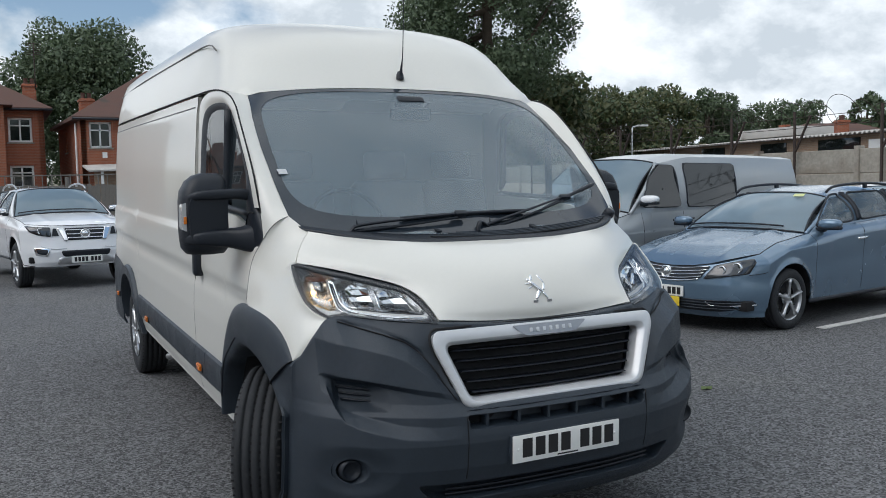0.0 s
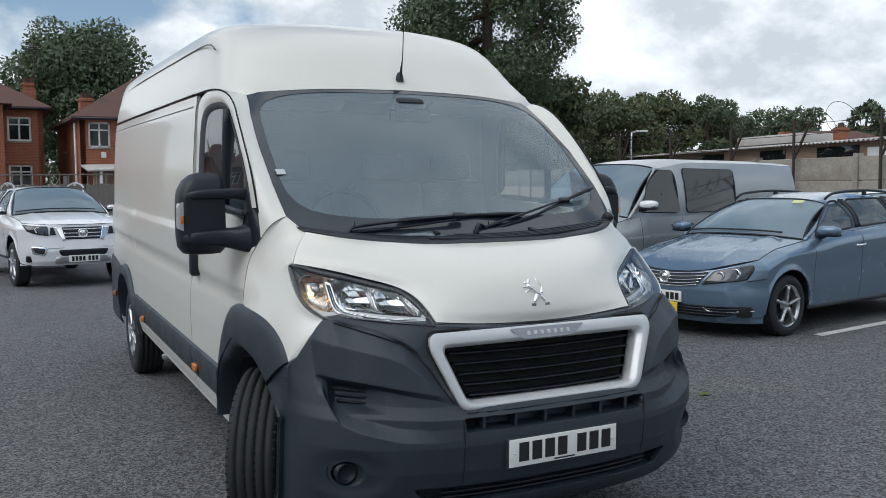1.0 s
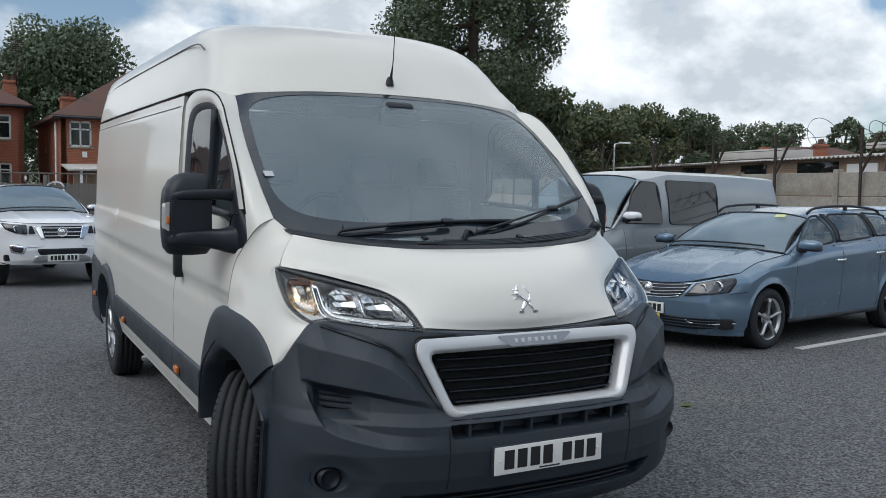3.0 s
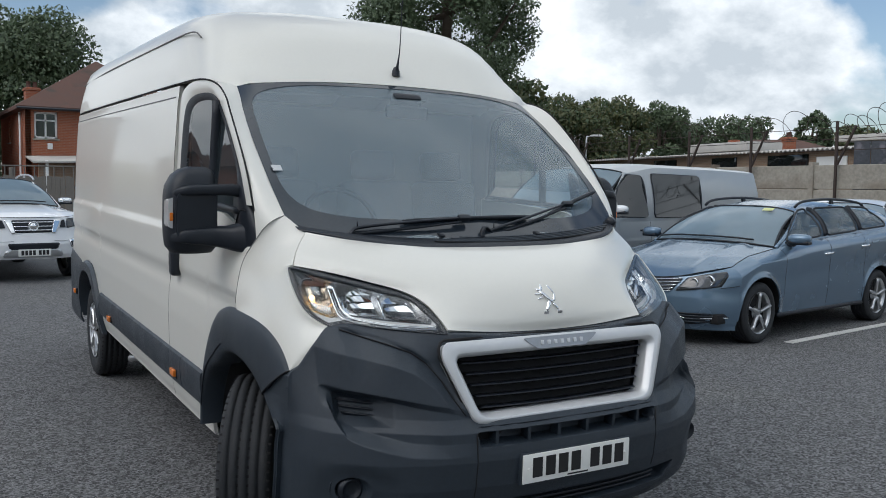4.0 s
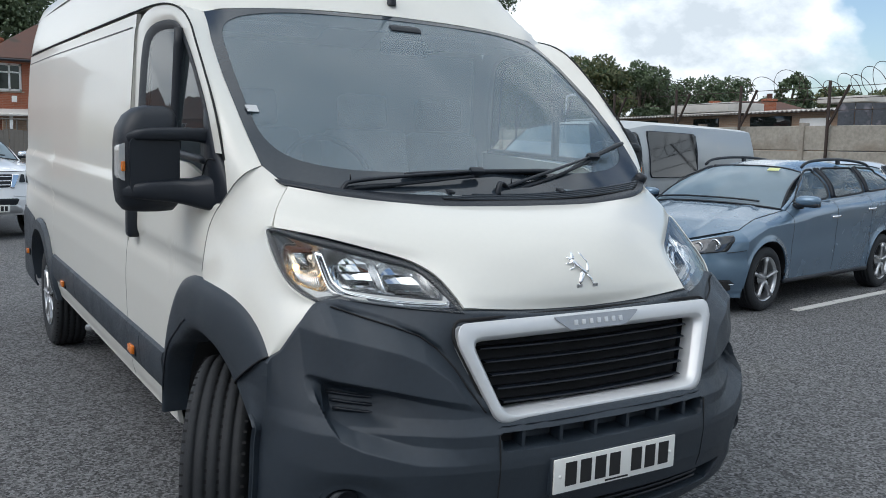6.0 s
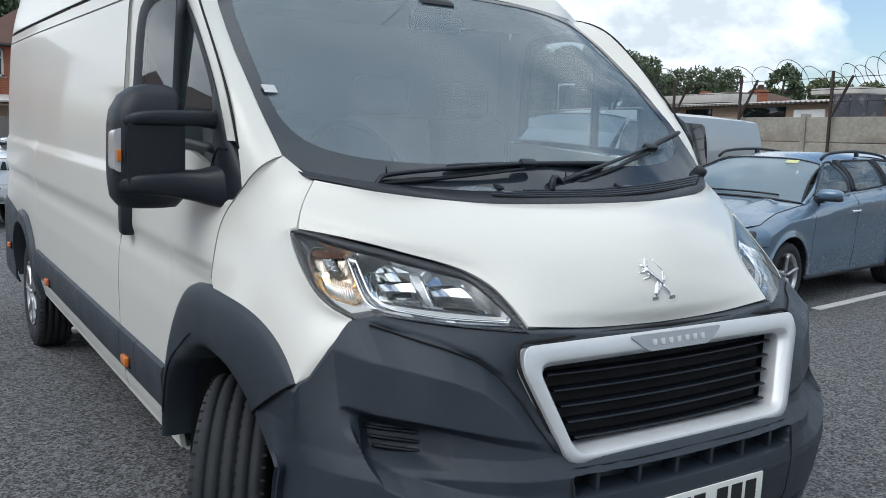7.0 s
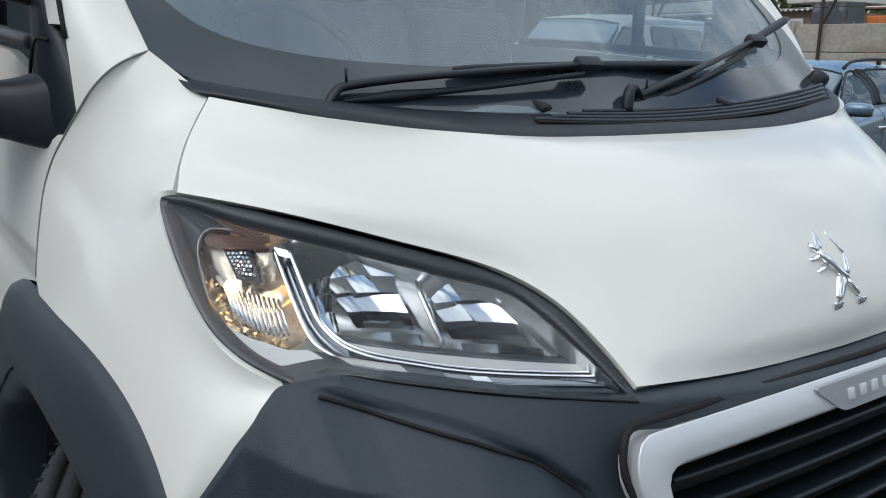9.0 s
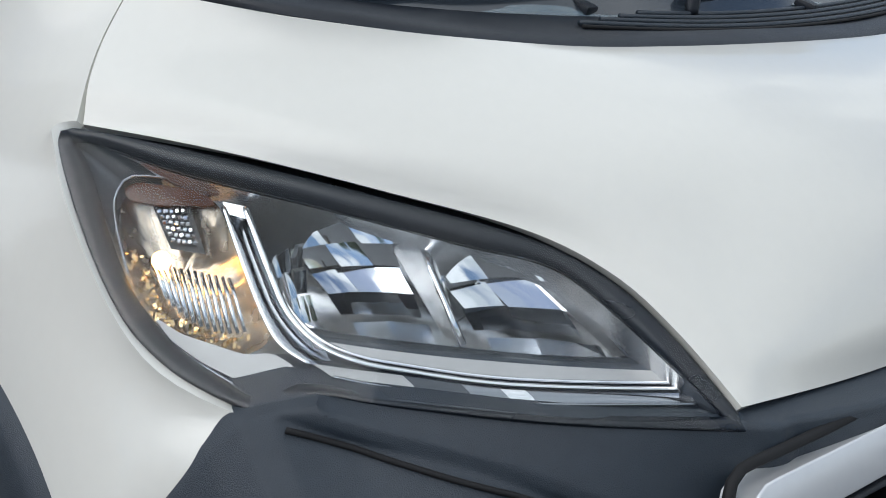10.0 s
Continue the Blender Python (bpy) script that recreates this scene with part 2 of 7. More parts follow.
def tube(pts, r, n=8, bm=None, closed=False, flat=1.0):
    """A round bar along points; r may be a list. flat squeezes it across."""
    p = np.array(pts, float)
    rs = np.broadcast_to(np.array(r, float), len(p))
    t = np.gradient(p, axis=0) if not closed else np.roll(p, -1, 0) - np.roll(p, 1, 0)
    t /= np.linalg.norm(t, axis=1, keepdims=True) + 1e-9
    up = V(0, 0, 1) if abs(t[:, 2]).mean() < 0.8 else V(0, 1, 0)
    s = np.cross(t, up)
    s /= np.linalg.norm(s, axis=1, keepdims=True) + 1e-9
    w = np.cross(s, t)
    a = np.linspace(0, 2 * math.pi, n, endpoint=False)
    g = p[:, None] + rs[:, None, None] * (np.cos(a)[None, :, None] * s[:, None] + flat * np.sin(a)[None, :, None] * w[:, None])
    b = grid_bm(g, bm, close_u=closed, close_v=True)
    if not closed:
        b.verts.ensure_lookup_table()
        k = len(b.verts) - g.shape[0] * n
        try:
            b.faces.new([b.verts[k + i] for i in range(n)][::-1])
            b.faces.new([b.verts[len(b.verts) - n + i] for i in range(n)])
        except ValueError:
            pass
    return b


def lathe(profile, n=48, axis="x", bm=None, at=(0, 0, 0)):
    """Turns (radius, along) points round an axis."""
    a = np.linspace(0, 2 * math.pi, n, endpoint=False)
    g = np.zeros((len(profile), n, 3))
    for i, (r, h) in enumerate(profile):
        c, s = r * np.cos(a), r * np.sin(a)
        g[i] = np.stack({"x": (0 * a + h, c, s), "y": (c, 0 * a + h, s), "z": (c, s, 0 * a + h)}[axis], 1)
    return grid_bm(g + np.array(at), bm, close_v=True, turn=axis != "y")


def plate_bm(outline, depth, out=(0, -1, 0), bm=None):
    """A flat outline given depth against 'out'."""
    b = bmesh.new()
    o = np.array(outline, float)
    k = np.array(out, float) * depth
    top = [b.verts.new(p) for p in o]
    low = [b.verts.new(p - k) for p in o]
    b.faces.new(top)
    b.faces.new(low[::-1])
    for i in range(len(o)):
        j = (i + 1) % len(o)
        b.faces.new([top[i], low[i], low[j], top[j]])
    bmesh.ops.recalc_face_normals(b, faces=b.faces[:])
    return join(bm, b)


def thing(name, label, category, at=None, group="", kind=""):
    ob = new(name)
    ob.empty_display_size = 0.2
    if at is not None:
        ob.matrix_basis = at
    return tagged(ob, label, category, group, kind)


def mesh_of(name, bm, material, smooth=40):
    me = bpy.data.meshes.new(name)
    if smooth:
        for f in bm.faces:
            f.smooth = True
        lim = radians(smooth)
        for e in bm.edges:
            if len(e.link_faces) == 2 and e.calc_face_angle(0) > lim:
                e.smooth = False
    bm.to_mesh(me)
    bm.free()
    for m in material if isinstance(material, (list, tuple)) else [material]:
        me.materials.append(m)
    return me


def part(name, bm, material, parent, label="", smooth=40):
    """One mesh object under a thing or a part."""
    ob = new(name, mesh_of(name, bm, material, smooth))
    ob.parent = parent
    return tagged(ob, label)


def solid(name, bm, material, label, category, group="", kind="", smooth=40, at=None):
    ob = new(name, mesh_of(name, bm, material, smooth))
    if at is not None:
        ob.matrix_basis = at
    return tagged(ob, label, category, group, kind)


def sstep(a, b, x):
    t = np.clip((x - a) / (b - a), 0, 1)
    return t * t * (3 - 2 * t)


def inside(poly, x, z):
    """Signed distance-like field: positive inside the polygon (metres)."""
    p = np.array(poly, float)
    q = np.roll(p, -1, 0)
    d = np.full(np.shape(x), 1e9)
    odd = np.zeros(np.shape(x), bool)
    for (x0, z0), (x1, z1) in zip(p, q):
        ex, ez = x1 - x0, z1 - z0
        t = np.clip(((x - x0) * ex + (z - z0) * ez) / (ex * ex + ez * ez + 1e-12), 0, 1)
        d = np.minimum(d, np.hypot(x - x0 - t * ex, z - z0 - t * ez))
        hit = ((z0 > z) != (z1 > z)) & (x < (x1 - x0) * (z - z0) / (z1 - z0 + 1e-12) + x0)
        odd ^= hit
    return np.where(odd, d, -d)

# ---- ground ----
GROUND = mat("asphalt", (0.117, 0.118, 0.121), 0.88, vary=0.16, scale=0.5, fine=9, bump=1.0, bump_scale=95, stain=((0.135, 0.135, 0.132), 0.35, 0.5))


def add_chippings(m):
    """Pale and dark stone chips of the road surface, each a few millimetres to a centimetre."""
    n, l = m.node_tree.nodes, m.node_tree.links
    b = n["Principled BSDF"]
    old = b.inputs["Base Color"].links[0].from_socket
    co = n.new("ShaderNodeTexCoord")
    v = n.new("ShaderNodeTexVoronoi")
    v.inputs["Scale"].default_value = 82.0
    l.new(co.outputs["Object"], v.inputs["Vector"])
    sep = n.new("ShaderNodeSeparateColor")
    l.new(v.outputs["Color"], sep.inputs[0])
    r = n.new("ShaderNodeMapRange")
    r.inputs[1].default_value, r.inputs[2].default_value, r.inputs[3].default_value, r.inputs[4].default_value = 0.0, 1.0, 0.36, 1.60
    l.new(sep.outputs[0], r.inputs[0])
    p = n.new("ShaderNodeMath")
    p.operation = "POWER"
    p.inputs[1].default_value = 1.5
    l.new(r.outputs[0], p.inputs[0])
    sc = n.new("ShaderNodeVectorMath")
    sc.operation = "SCALE"
    l.new(old, sc.inputs[0])
    l.new(p.outputs[0], sc.inputs["Scale"])
    l.new(sc.outputs[0], b.inputs["Base Color"])


add_chippings(GROUND)
gb = bmesh.new()
gx = np.concatenate([[-3000, -300, -60], np.linspace(-25, 30, 56), [70, 300, 3000]])
GX, GY = np.meshgrid(gx, gx + 6, indexing="ij")
grid_bm(np.stack([GX, GY, 0 * GX], 2), gb)
solid("ground", gb, GROUND, "dark grey worn asphalt of the car park", "ground", kind="structure")

TRIM_GREY = mat("seam_sealer", (0.20, 0.20, 0.19), 0.7)

# ---- the white van ----
van = thing("panel_van", "long white panel van with dark grey bumper, parked on asphalt", "van", LEVEL)
LEN = 6.27
ARCH_F, ARCH_R = 1.0, 4.98


def arch(yc, a, b, zc, n, count=30):
    """Wheel-arch line from front foot over the top to the rear foot."""
    t = np.linspace(0, math.pi, count)
    c, s = np.cos(t), np.sin(t)
    af, ar = a if isinstance(a, tuple) else (a, a)
    y = yc - np.where(c > 0, af, ar) * np.sign(c) * np.abs(c) ** (2 / n)
    z = zc + b * np.abs(s) ** (2 / n)
    return np.stack([y, z], 1)


def side_x(z):
    """Half width of the load body at height z."""
    zs = [0.44, 0.52, 0.62, 0.75, 0.95, 1.08, 1.13, 1.17, 1.20, 1.385, 1.412, 1.75, 2.085, 2.105, 2.17]
    xs = [0.975, 1.000, 1.012, 1.022, 1.028, 1.022, 1.012, 1.016, 1.026, 1.021, 1.004, 0.995, 0.972, 0.966, 0.962]
    return np.interp(z, zs, xs)


def low_of(y, arches, sill):
    z = np.full(np.shape(y), sill, float)
    for yc, a, b, zc, n in arches:
        af, ar = a if isinstance(a, tuple) else (a, a)
        d = np.abs((y - yc) / np.where(y < yc, af, ar))
        z = np.where(d < 1, np.maximum(z, zc + b * np.clip(1 - d ** n, 0, 1) ** (1 / n)), z)
    return z


def stations(y0, y1, arches, n):
    """Stations along the length, crowded where an arch line is steep."""
    y = list(np.linspace(y0, y1, n))
    for yc, a, *_ in arches:
        af, ar = a if isinstance(a, tuple) else (a, a)
        c = np.cos(np.linspace(0, math.pi, 40))
        y += list(yc - np.where(c > 0, af, ar) * c)
    y = np.array(sorted(v for v in y if y0 <= v <= y1))
    return y[np.concatenate([[True], np.diff(y) > 0.002])]


FRONT_ARCH = (ARCH_F, (0.66, 0.48), 0.710, 0.42, 2.8)
REAR_ARCH = (ARCH_R, 0.52, 0.52, 0.42, 2.4)


def build_load_side(s):
    ys = stations(2.243, LEN - 0.03, [REAR_ARCH], 60)
    lo = low_of(ys, [REAR_ARCH], 0.45)
    g = np.zeros((len(ys), 90, 3))
    for i, y in enumerate(ys):
        z = np.linspace(lo[i], 2.155, 90)
        x = side_x(z) - 0.06 * sstep(LEN - 0.35, LEN, y) ** 2 - 0.02 * sstep(4.5, LEN, y)
        g[i] = np.stack([s * x, np.full_like(z, y), z], 1)
    part("side_panel", shell(g, 0.02), WHITE, van)
    # rear corner
    zc = np.linspace(0.45, 2.155, 20)
    g = np.stack([np.stack([s * (side_x(zc) - 0.08 - k * 0.09), np.full_like(zc, LEN - 0.03 + 0.045 * math.sin(k * 1.5)), zc], 1) for k in np.linspace(0, 1, 6)])
    part("rear_corner", shell(g, 0.02), WHITE, van)


def build_roof():
    S = [
        [V(0, 1.545, 2.172), V(0.45, 1.56, 2.162), V(0.78, 1.60, 2.135), V(0.842, 1.625, 2.118), V(0.885, 1.64, 2.122)],
        [V(0, 1.64, 2.270), V(0.45, 1.66, 2.260), V(0.76, 1.70, 2.225), V(0.87, 1.70, 2.185), V(0.928, 1.71, 2.146)],
        [V(0, 1.80, 2.400), V(0.45, 1.82, 2.390), V(0.75, 1.87, 2.345), V(0.89, 1.89, 2.255), V(0.949, 1.86, 2.164)],
        [V(0, 2.02, 2.490), V(0.45, 2.04, 2.480), V(0.78, 2.09, 2.430), V(0.905, 2.11, 2.300), V(0.957, 2.08, 2.170)],
        [V(0, 2.35, 2.535), V(0.5, 2.36, 2.525), V(0.82, 2.38, 2.475), V(0.915, 2.40, 2.330), V(0.963, 2.42, 2.172)],
        [V(0, 2.9, 2.552), V(0.5, 2.9, 2.542), V(0.83, 2.9, 2.487), V(0.917, 2.9, 2.330), V(0.965, 2.9, 2.172)],
        [V(0, 4.6, 2.556), V(0.5, 4.6, 2.546), V(0.83, 4.6, 2.490), V(0.917, 4.6, 2.330), V(0.965, 4.6, 2.172)],
        [V(0, 5.9, 2.545), V(0.5, 5.9, 2.535), V(0.82, 5.9, 2.480), V(0.905, 5.9, 2.325), V(0.948, 5.9, 2.172)],
        [V(0, 6.22, 2.500), V(0.5, 6.22, 2.490), V(0.79, 6.215, 2.430), V(0.855, 6.21, 2.310), V(0.885, 6.21, 2.172)],
        [V(0, 6.27, 2.40), V(0.5, 6.27, 2.39), V(0.74, 6.265, 2.35), V(0.80, 6.26, 2.28), V(0.83, 6.26, 2.172)],
    ]
    for c, k in zip(S, (1.0, 1.10, 1.17, 1.20, 1.21, 1.21, 1.21, 1.21, 1.21, 1.21)):
        for q in c:
            q[2] = 2.175 + (q[2] - 2.175) * k * 1.02 if q[2] > 2.175 else q[2]
    full = [chain(flip(spline(c, 18))[::-1], spline(c, 18)) for c in S]
    part("roof", shell(loft(full, 35, 80), 0.02), WHITE, van)
    for s in (-1, 1):
        # roof gutter, running on over the cab door and down the pillar to the mirror
        back = [V(side_x(2.165) + 0.001 - 0.06 * sstep(LEN - 0.35, LEN, v) ** 2 - 0.02 * sstep(4.5, LEN, v), v, 2.166) for v in np.linspace(6.15, 2.3, 12)]
        over = [V(0.957, 1.98, 2.166), V(0.951, 1.757, 2.152), V(0.945, 1.58, 2.113), V(0.946, 1.456, 2.052), V(0.953, 1.361, 1.978), V(0.960, 1.232, 1.866), V(0.966, 1.109, 1.750), V(0.970, 1.03, 1.655), V(0.971, 0.97, 1.55)]
        part("gutter_seal", tube(spline(back, 30) * V(s, 1, 1), 0.0050, 6), DARK, van)
        part("door_gap", tube(spline(back[-2:] + over, 70) * V(s, 1, 1), 0.0042, 6), DARK, van)
        e = spline([V(s * 0.885, 2.10, 2.400), V(s * 0.892, 2.16, 2.432), V(s * 0.896, 2.30, 2.448), V(s * 0.897, 2.7, 2.452), V(s * 0.897, 3.2, 2.452), V(s * 0.897, 4.8, 2.450), V(s * 0.880, 6.1, 2.430)], 60)
        part("roof_seam", tube(e, 0.0045, 5), TRIM_GREY, van)


def bonnet_edge():
    """Outer edge of the bonnet on the +x side, from nose corner along the lamp to the cowl."""
    return [V(0.476, 0.198, 1.142), V(0.494, 0.268, 1.196), V(0.518, 0.327, 1.235), V(0.567, 0.393, 1.267), V(0.670, 0.486, 1.297), V(0.793, 0.596, 1.328), V(0.898, 0.694, 1.346)]


BONNET = []


COWL = [V(0, 0.556, 1.407), V(0.20, 0.560, 1.408), V(0.36, 0.569, 1.412), V(0.50, 0.584, 1.424), V(0.60, 0.610, 1.437), V(0.70, 0.664, 1.450), V(0.77, 0.728, 1.461), V(0.813, 0.779, 1.467)]


def build_bonnet():
    nose = [V(0, 0.195, 1.112), V(0.25, 0.195, 1.120), V(0.476, 0.198, 1.142)]
    mid = [V(0, 0.195, 1.112), V(0, 0.187, 1.180), V(0, 0.222, 1.262), V(0, 0.303, 1.334), V(0, 0.430, 1.382), V(0, 0.556, 1.407)]
    edge = chain(spline(bonnet_edge(), 46), spline([V(0.898, 0.694, 1.346), V(0.862, 0.741, 1.407), V(0.813, 0.779, 1.467)], 25))
    rows, line = len(edge), spline(mid, len(edge))
    w = np.linspace(0, 1, 31)[None, :, None]
    half = line[:, None] * (1 - w) + edge[:, None] * w
    # Coons patch between centre line, side edge, nose and cowl
    lo, hi = spline(nose, 31), spline(COWL, 31)
    v = np.linspace(0, 1, rows)[:, None, None]
    corner = (lo[0] * (1 - w) + lo[-1] * w) * (1 - v) + (hi[0] * (1 - w) + hi[-1] * w) * v
    half = half + lo[None] * (1 - v) + hi[None] * v - corner
    g = np.concatenate([half[:, :0:-1] * V(-1, 1, 1), half], 1)
    # one fair low-order dome through the rim and the centre line, over a plane tilted by 45 degrees
    along, up = (g[..., 1] + g[..., 2]) / 2 ** 0.5 - 1.18, (g[..., 2] - g[..., 1]) / 2 ** 0.5
    basis = np.stack([along ** i * g[..., 0] ** j for i in range(5) for j in (0, 2, 4) if i + j / 2 <= 4], -1)
    heft = np.full(up.shape, 0.02)
    heft[0], heft[-1], heft[:, 0], heft[:, -1], heft[:, 30] = 1, 1, 1, 1, 1
    A = np.concatenate([(basis * heft[..., None]).reshape(up.size, -1), 0.05 * np.eye(basis.shape[-1])])
    co = np.linalg.lstsq(A, np.concatenate([(up * heft).ravel(), np.zeros(basis.shape[-1])]), rcond=None)[0]
    # what the rim still misses fades inwards evenly
    gap = np.where(heft == 1, up - basis @ co, 0.0)
    gap[1:-1, 30] = 0
    free = gap.copy()
    for _ in range(1500):
        free[1:-1, 1:-1] = (free[2:, 1:-1] + free[:-2, 1:-1] + free[1:-1, 2:] + free[1:-1, :-2]) / 4
    lift = basis @ co + free - up
    g = g + np.stack([0 * lift, -lift, lift], -1) / 2 ** 0.5
    BONNET.append(g)
    # a fold a few centimetres inside the rim along nose and lamps
    p = g.copy()
    p[..., 0] = np.abs(p[..., 0])
    rim = np.concatenate([spline(nose, 40), spline(bonnet_edge(), 60)])
    far = np.min(np.linalg.norm(p[:, :, None] - rim[None, None], axis=3), axis=2)
    bend = 0.24 * (0.038 - 0.5 * (0.038 - far + np.sqrt((0.038 - far) ** 2 + 0.006 ** 2))) - 0.002
    du, dv = np.gradient(g, axis=0), np.gradient(g, axis=1)
    nn = np.cross(du, dv)
    nn /= np.linalg.norm(nn, axis=2, keepdims=True)
    if nn[35, 29, 2] < 0:
        nn = -nn
    part("bonnet", shell(g + nn * np.maximum(bend, 0)[..., None], 0.012), WHITE, van)


def lamp_outer():
    """Outer edge of the headlamp opening, top to bottom."""
    return [V(0.926, 0.702, 1.342), V(0.933, 0.610, 1.262), V(0.914, 0.495, 1.177), V(0.846, 0.407, 1.137)]


# lower edge of the wing where it meets the bumper, from the wheel arch up to the lamp
WING_EDGE = [V(0.986, 0.483, 0.976), V(0.964, 0.464, 0.992), V(0.946, 0.450, 1.025), V(0.923, 0.435, 1.066), V(0.893, 0.421, 1.109), V(0.868, 0.413, 1.130), V(0.846, 0.407, 1.137)]


def build_wing(s):
    m = V(s, 1, 1)
    inner = chain(spline(WING_EDGE, 17), spline(lamp_outer()[::-1], 20),
                  spline([lamp_outer()[0], V(0.916, 0.710, 1.346), V(0.902, 0.699, 1.349)], 5), spline([V(0.902, 0.699, 1.349), V(0.8655, 0.7455, 1.4095), V(0.8165, 0.7835, 1.469)], 9), spline([V(0.8165, 0.7835, 1.469), V(0.838, 0.818, 1.496), V(0.873, 0.864, 1.534)], 8))
    ar = arch(*FRONT_ARCH, count=400)
    ar = ar[(ar[:, 1] > 0.976) & (ar[:, 0] < 1.035)]
    xs = 0.990 + 0.040 * sstep(0.487, 0.95, ar[:, 0])
    ar3 = np.stack([xs, ar[:, 0], ar[:, 1]], 1)
    cut = np.argmin(np.abs(ar[:, 0] - 0.585))
    outer = chain(spline(ar3[:cut:6], 17), spline(ar3[cut::10], 20),
                  spline([ar3[-1], V(1.023, 1.036, 1.20), V(1.001, 1.022, 1.33), V(0.970, 0.945, 1.430), V(0.940, 0.900, 1.492), V(0.908, 0.878, 1.520), V(0.876, 0.866, 1.535)], 20))
    rows = []
    wt = (np.sin(np.linspace(0, math.pi, len(inner)))[1:-1] ** 1.5)[:, None]
    for v in np.linspace(0, 1, 16):
        bow = 0.022 * math.sin(v * math.pi)
        row = inner * (1 - v) + outer * v + V(0.7, -0.6, 0.35) * bow * np.sin(np.linspace(0.15, math.pi - 0.1, len(inner)))[:, None]
        for _ in range(int(60 * v * (1 - v) * 4)):
            row[1:-1] += wt * (row[2:] + row[:-2] - 2 * row[1:-1]) * 0.5
        rows.append(row)
    g = np.stack(rows)

    def lap(q):
        return np.pad(q[2:, 1:-1] + q[:-2, 1:-1] + q[1:-1, 2:] + q[1:-1, :-2] - 4 * q[1:-1, 1:-1], ((1, 1), (1, 1), (0, 0)))
    for _ in range(300):
        g = g - 0.03 * np.pad(lap(lap(g))[1:-1, 1:-1], ((1, 1), (1, 1), (0, 0)))
    part("wing", shell(g * m, 0.014), WHITE, van)
    part("wing_seam", tube(spline(outer[36::2], 40) * m, 0.0020, 5), TRIM_GREY, van)


def pillar_edge():
    """Side edge of the windscreen, bottom to top."""
    return [V(0.872, 0.872, 1.532), V(0.886, 1.06, 1.70), V(0.880, 1.34, 1.92), V(0.842, 1.625, 2.118)]


def door_front():
    """Front edge of the cab door, from the mirror foot up the pillar to the roof."""
    return [V(0.967, 0.945, 1.43), V(0.970, 1.000, 1.60), V(0.960, 1.232, 1.862), V(0.945, 1.456, 2.050), V(0.943, 1.58, 2.111), V(0.948, 1.757, 2.150)]


def build_pillar(s):
    a = spline(pillar_edge() + [V(0.868, 1.665, 2.108)], 24)
    b = spline(door_front()[:5] + [V(0.932, 1.70, 2.142)], 24)
    mid = (a + b) / 2 + V(0.016, -0.006, 0.004)
    mid += (V(0.932, 0.896, 1.497) - mid[0]) * (np.linspace(1, 0, 24) ** 3)[:, None]
    part("windscreen_pillar", shell(loft([a, mid, b], 24, 10) * V(s, 1, 1), 0.018), WHITE, van)


def build_cab_door(s):
    """Door skin below the waist, window frame, glass."""
    m = V(s, 1, 1)
    door = new("cab_door")
    door.parent = van
    ys = stations(1.040, 2.236, [FRONT_ARCH], 34)
    lo = low_of(ys, [FRONT_ARCH], 0.45)
    # skin
    g = np.zeros((len(ys), 60, 3))
    for i, y in enumerate(ys):
        zt = np.interp(y, [0.98, 1.10, 1.35, 2.236], [1.425, 1.45, 1.52, 1.56])
        z = np.linspace(lo[i], zt, 60)
        yy = y - 0.06 * sstep(1.26, 1.43, z) * sstep(1.25, 1.0, y)
        x = side_x(z) - 0.042 * sstep(1.6, 0.95, y) * sstep(1.15, 1.45, z)
        g[i] = np.stack([x, yy, z], 1)
    part("door_skin", shell(g * m, 0.018), WHITE, door)
    # frame round the window
    inner = [V(0.985, 2.165, 1.58), V(0.976, 2.15, 1.78), V(0.968, 2.130, 1.95), V(0.960, 2.095, 2.045), V(0.953, 1.97, 2.086), V(0.946, 1.73, 2.086), V(0.943, 1.60, 2.052), V(0.950, 1.47, 1.975), V(0.960, 1.32, 1.862), V(0.970, 1.16, 1.715), V(0.978, 1.05, 1.57)]
    outer = [V(0.988, 2.236, 1.56), V(0.976, 2.236, 1.80), V(0.968, 2.232, 1.99), V(0.961, 2.205, 2.105), V(0.956, 2.02, 2.156), V(0.949, 1.757, 2.146), V(0.944, 1.585, 2.106), V(0.945, 1.462, 2.046), V(0.957, 1.30, 1.915), V(0.966, 1.13, 1.755), V(0.972, 0.99, 1.57)]
    def ring(p, n=48):
        return spline(p, n)
    a, b = ring(outer), ring(inner)
    part("door_frame", shell(np.stack([a, a * 0.4 + b * 0.6 + V(0.006, 0, 0), b]) * m, 0.03), WHITE, door)
    c = b + (b.mean(0) - b) * 0.19 - V(0.006, 0, 0)
    part("window_seal", shell(np.stack([b + V(0.004, 0, 0), (b + c) / 2 + V(0.006, 0, 0), c]) * m, 0.012), BLACK, door)
    d0 = np.stack([c, np.repeat(c[:1] * 0.5 + c[-1:] * 0.5, len(c), 0)])
    part("window_pane", grid_bm(np.stack([c, c * 0.5 + (c[:1] * 0.5 + c[-1:] * 0.5) * 0.5, d0[1]]) * m, turn=s < 0), PANE, door, "dark glass cab window").visible_shadow = False
    # division bar and waist seal
    part("window_bar", tube(spline([V(0.974, 1.575, 1.56), V(0.953, 1.565, 2.04)], 8) * m, 0.024, 8, flat=0.7), BLACK, door)
    part("waist_seal", tube(spline([V(0.988, 2.19, 1.568), V(0.982, 1.60, 1.555), V(0.978, 1.10, 1.535)], 12) * m, 0.016, 8), BLACK, door)


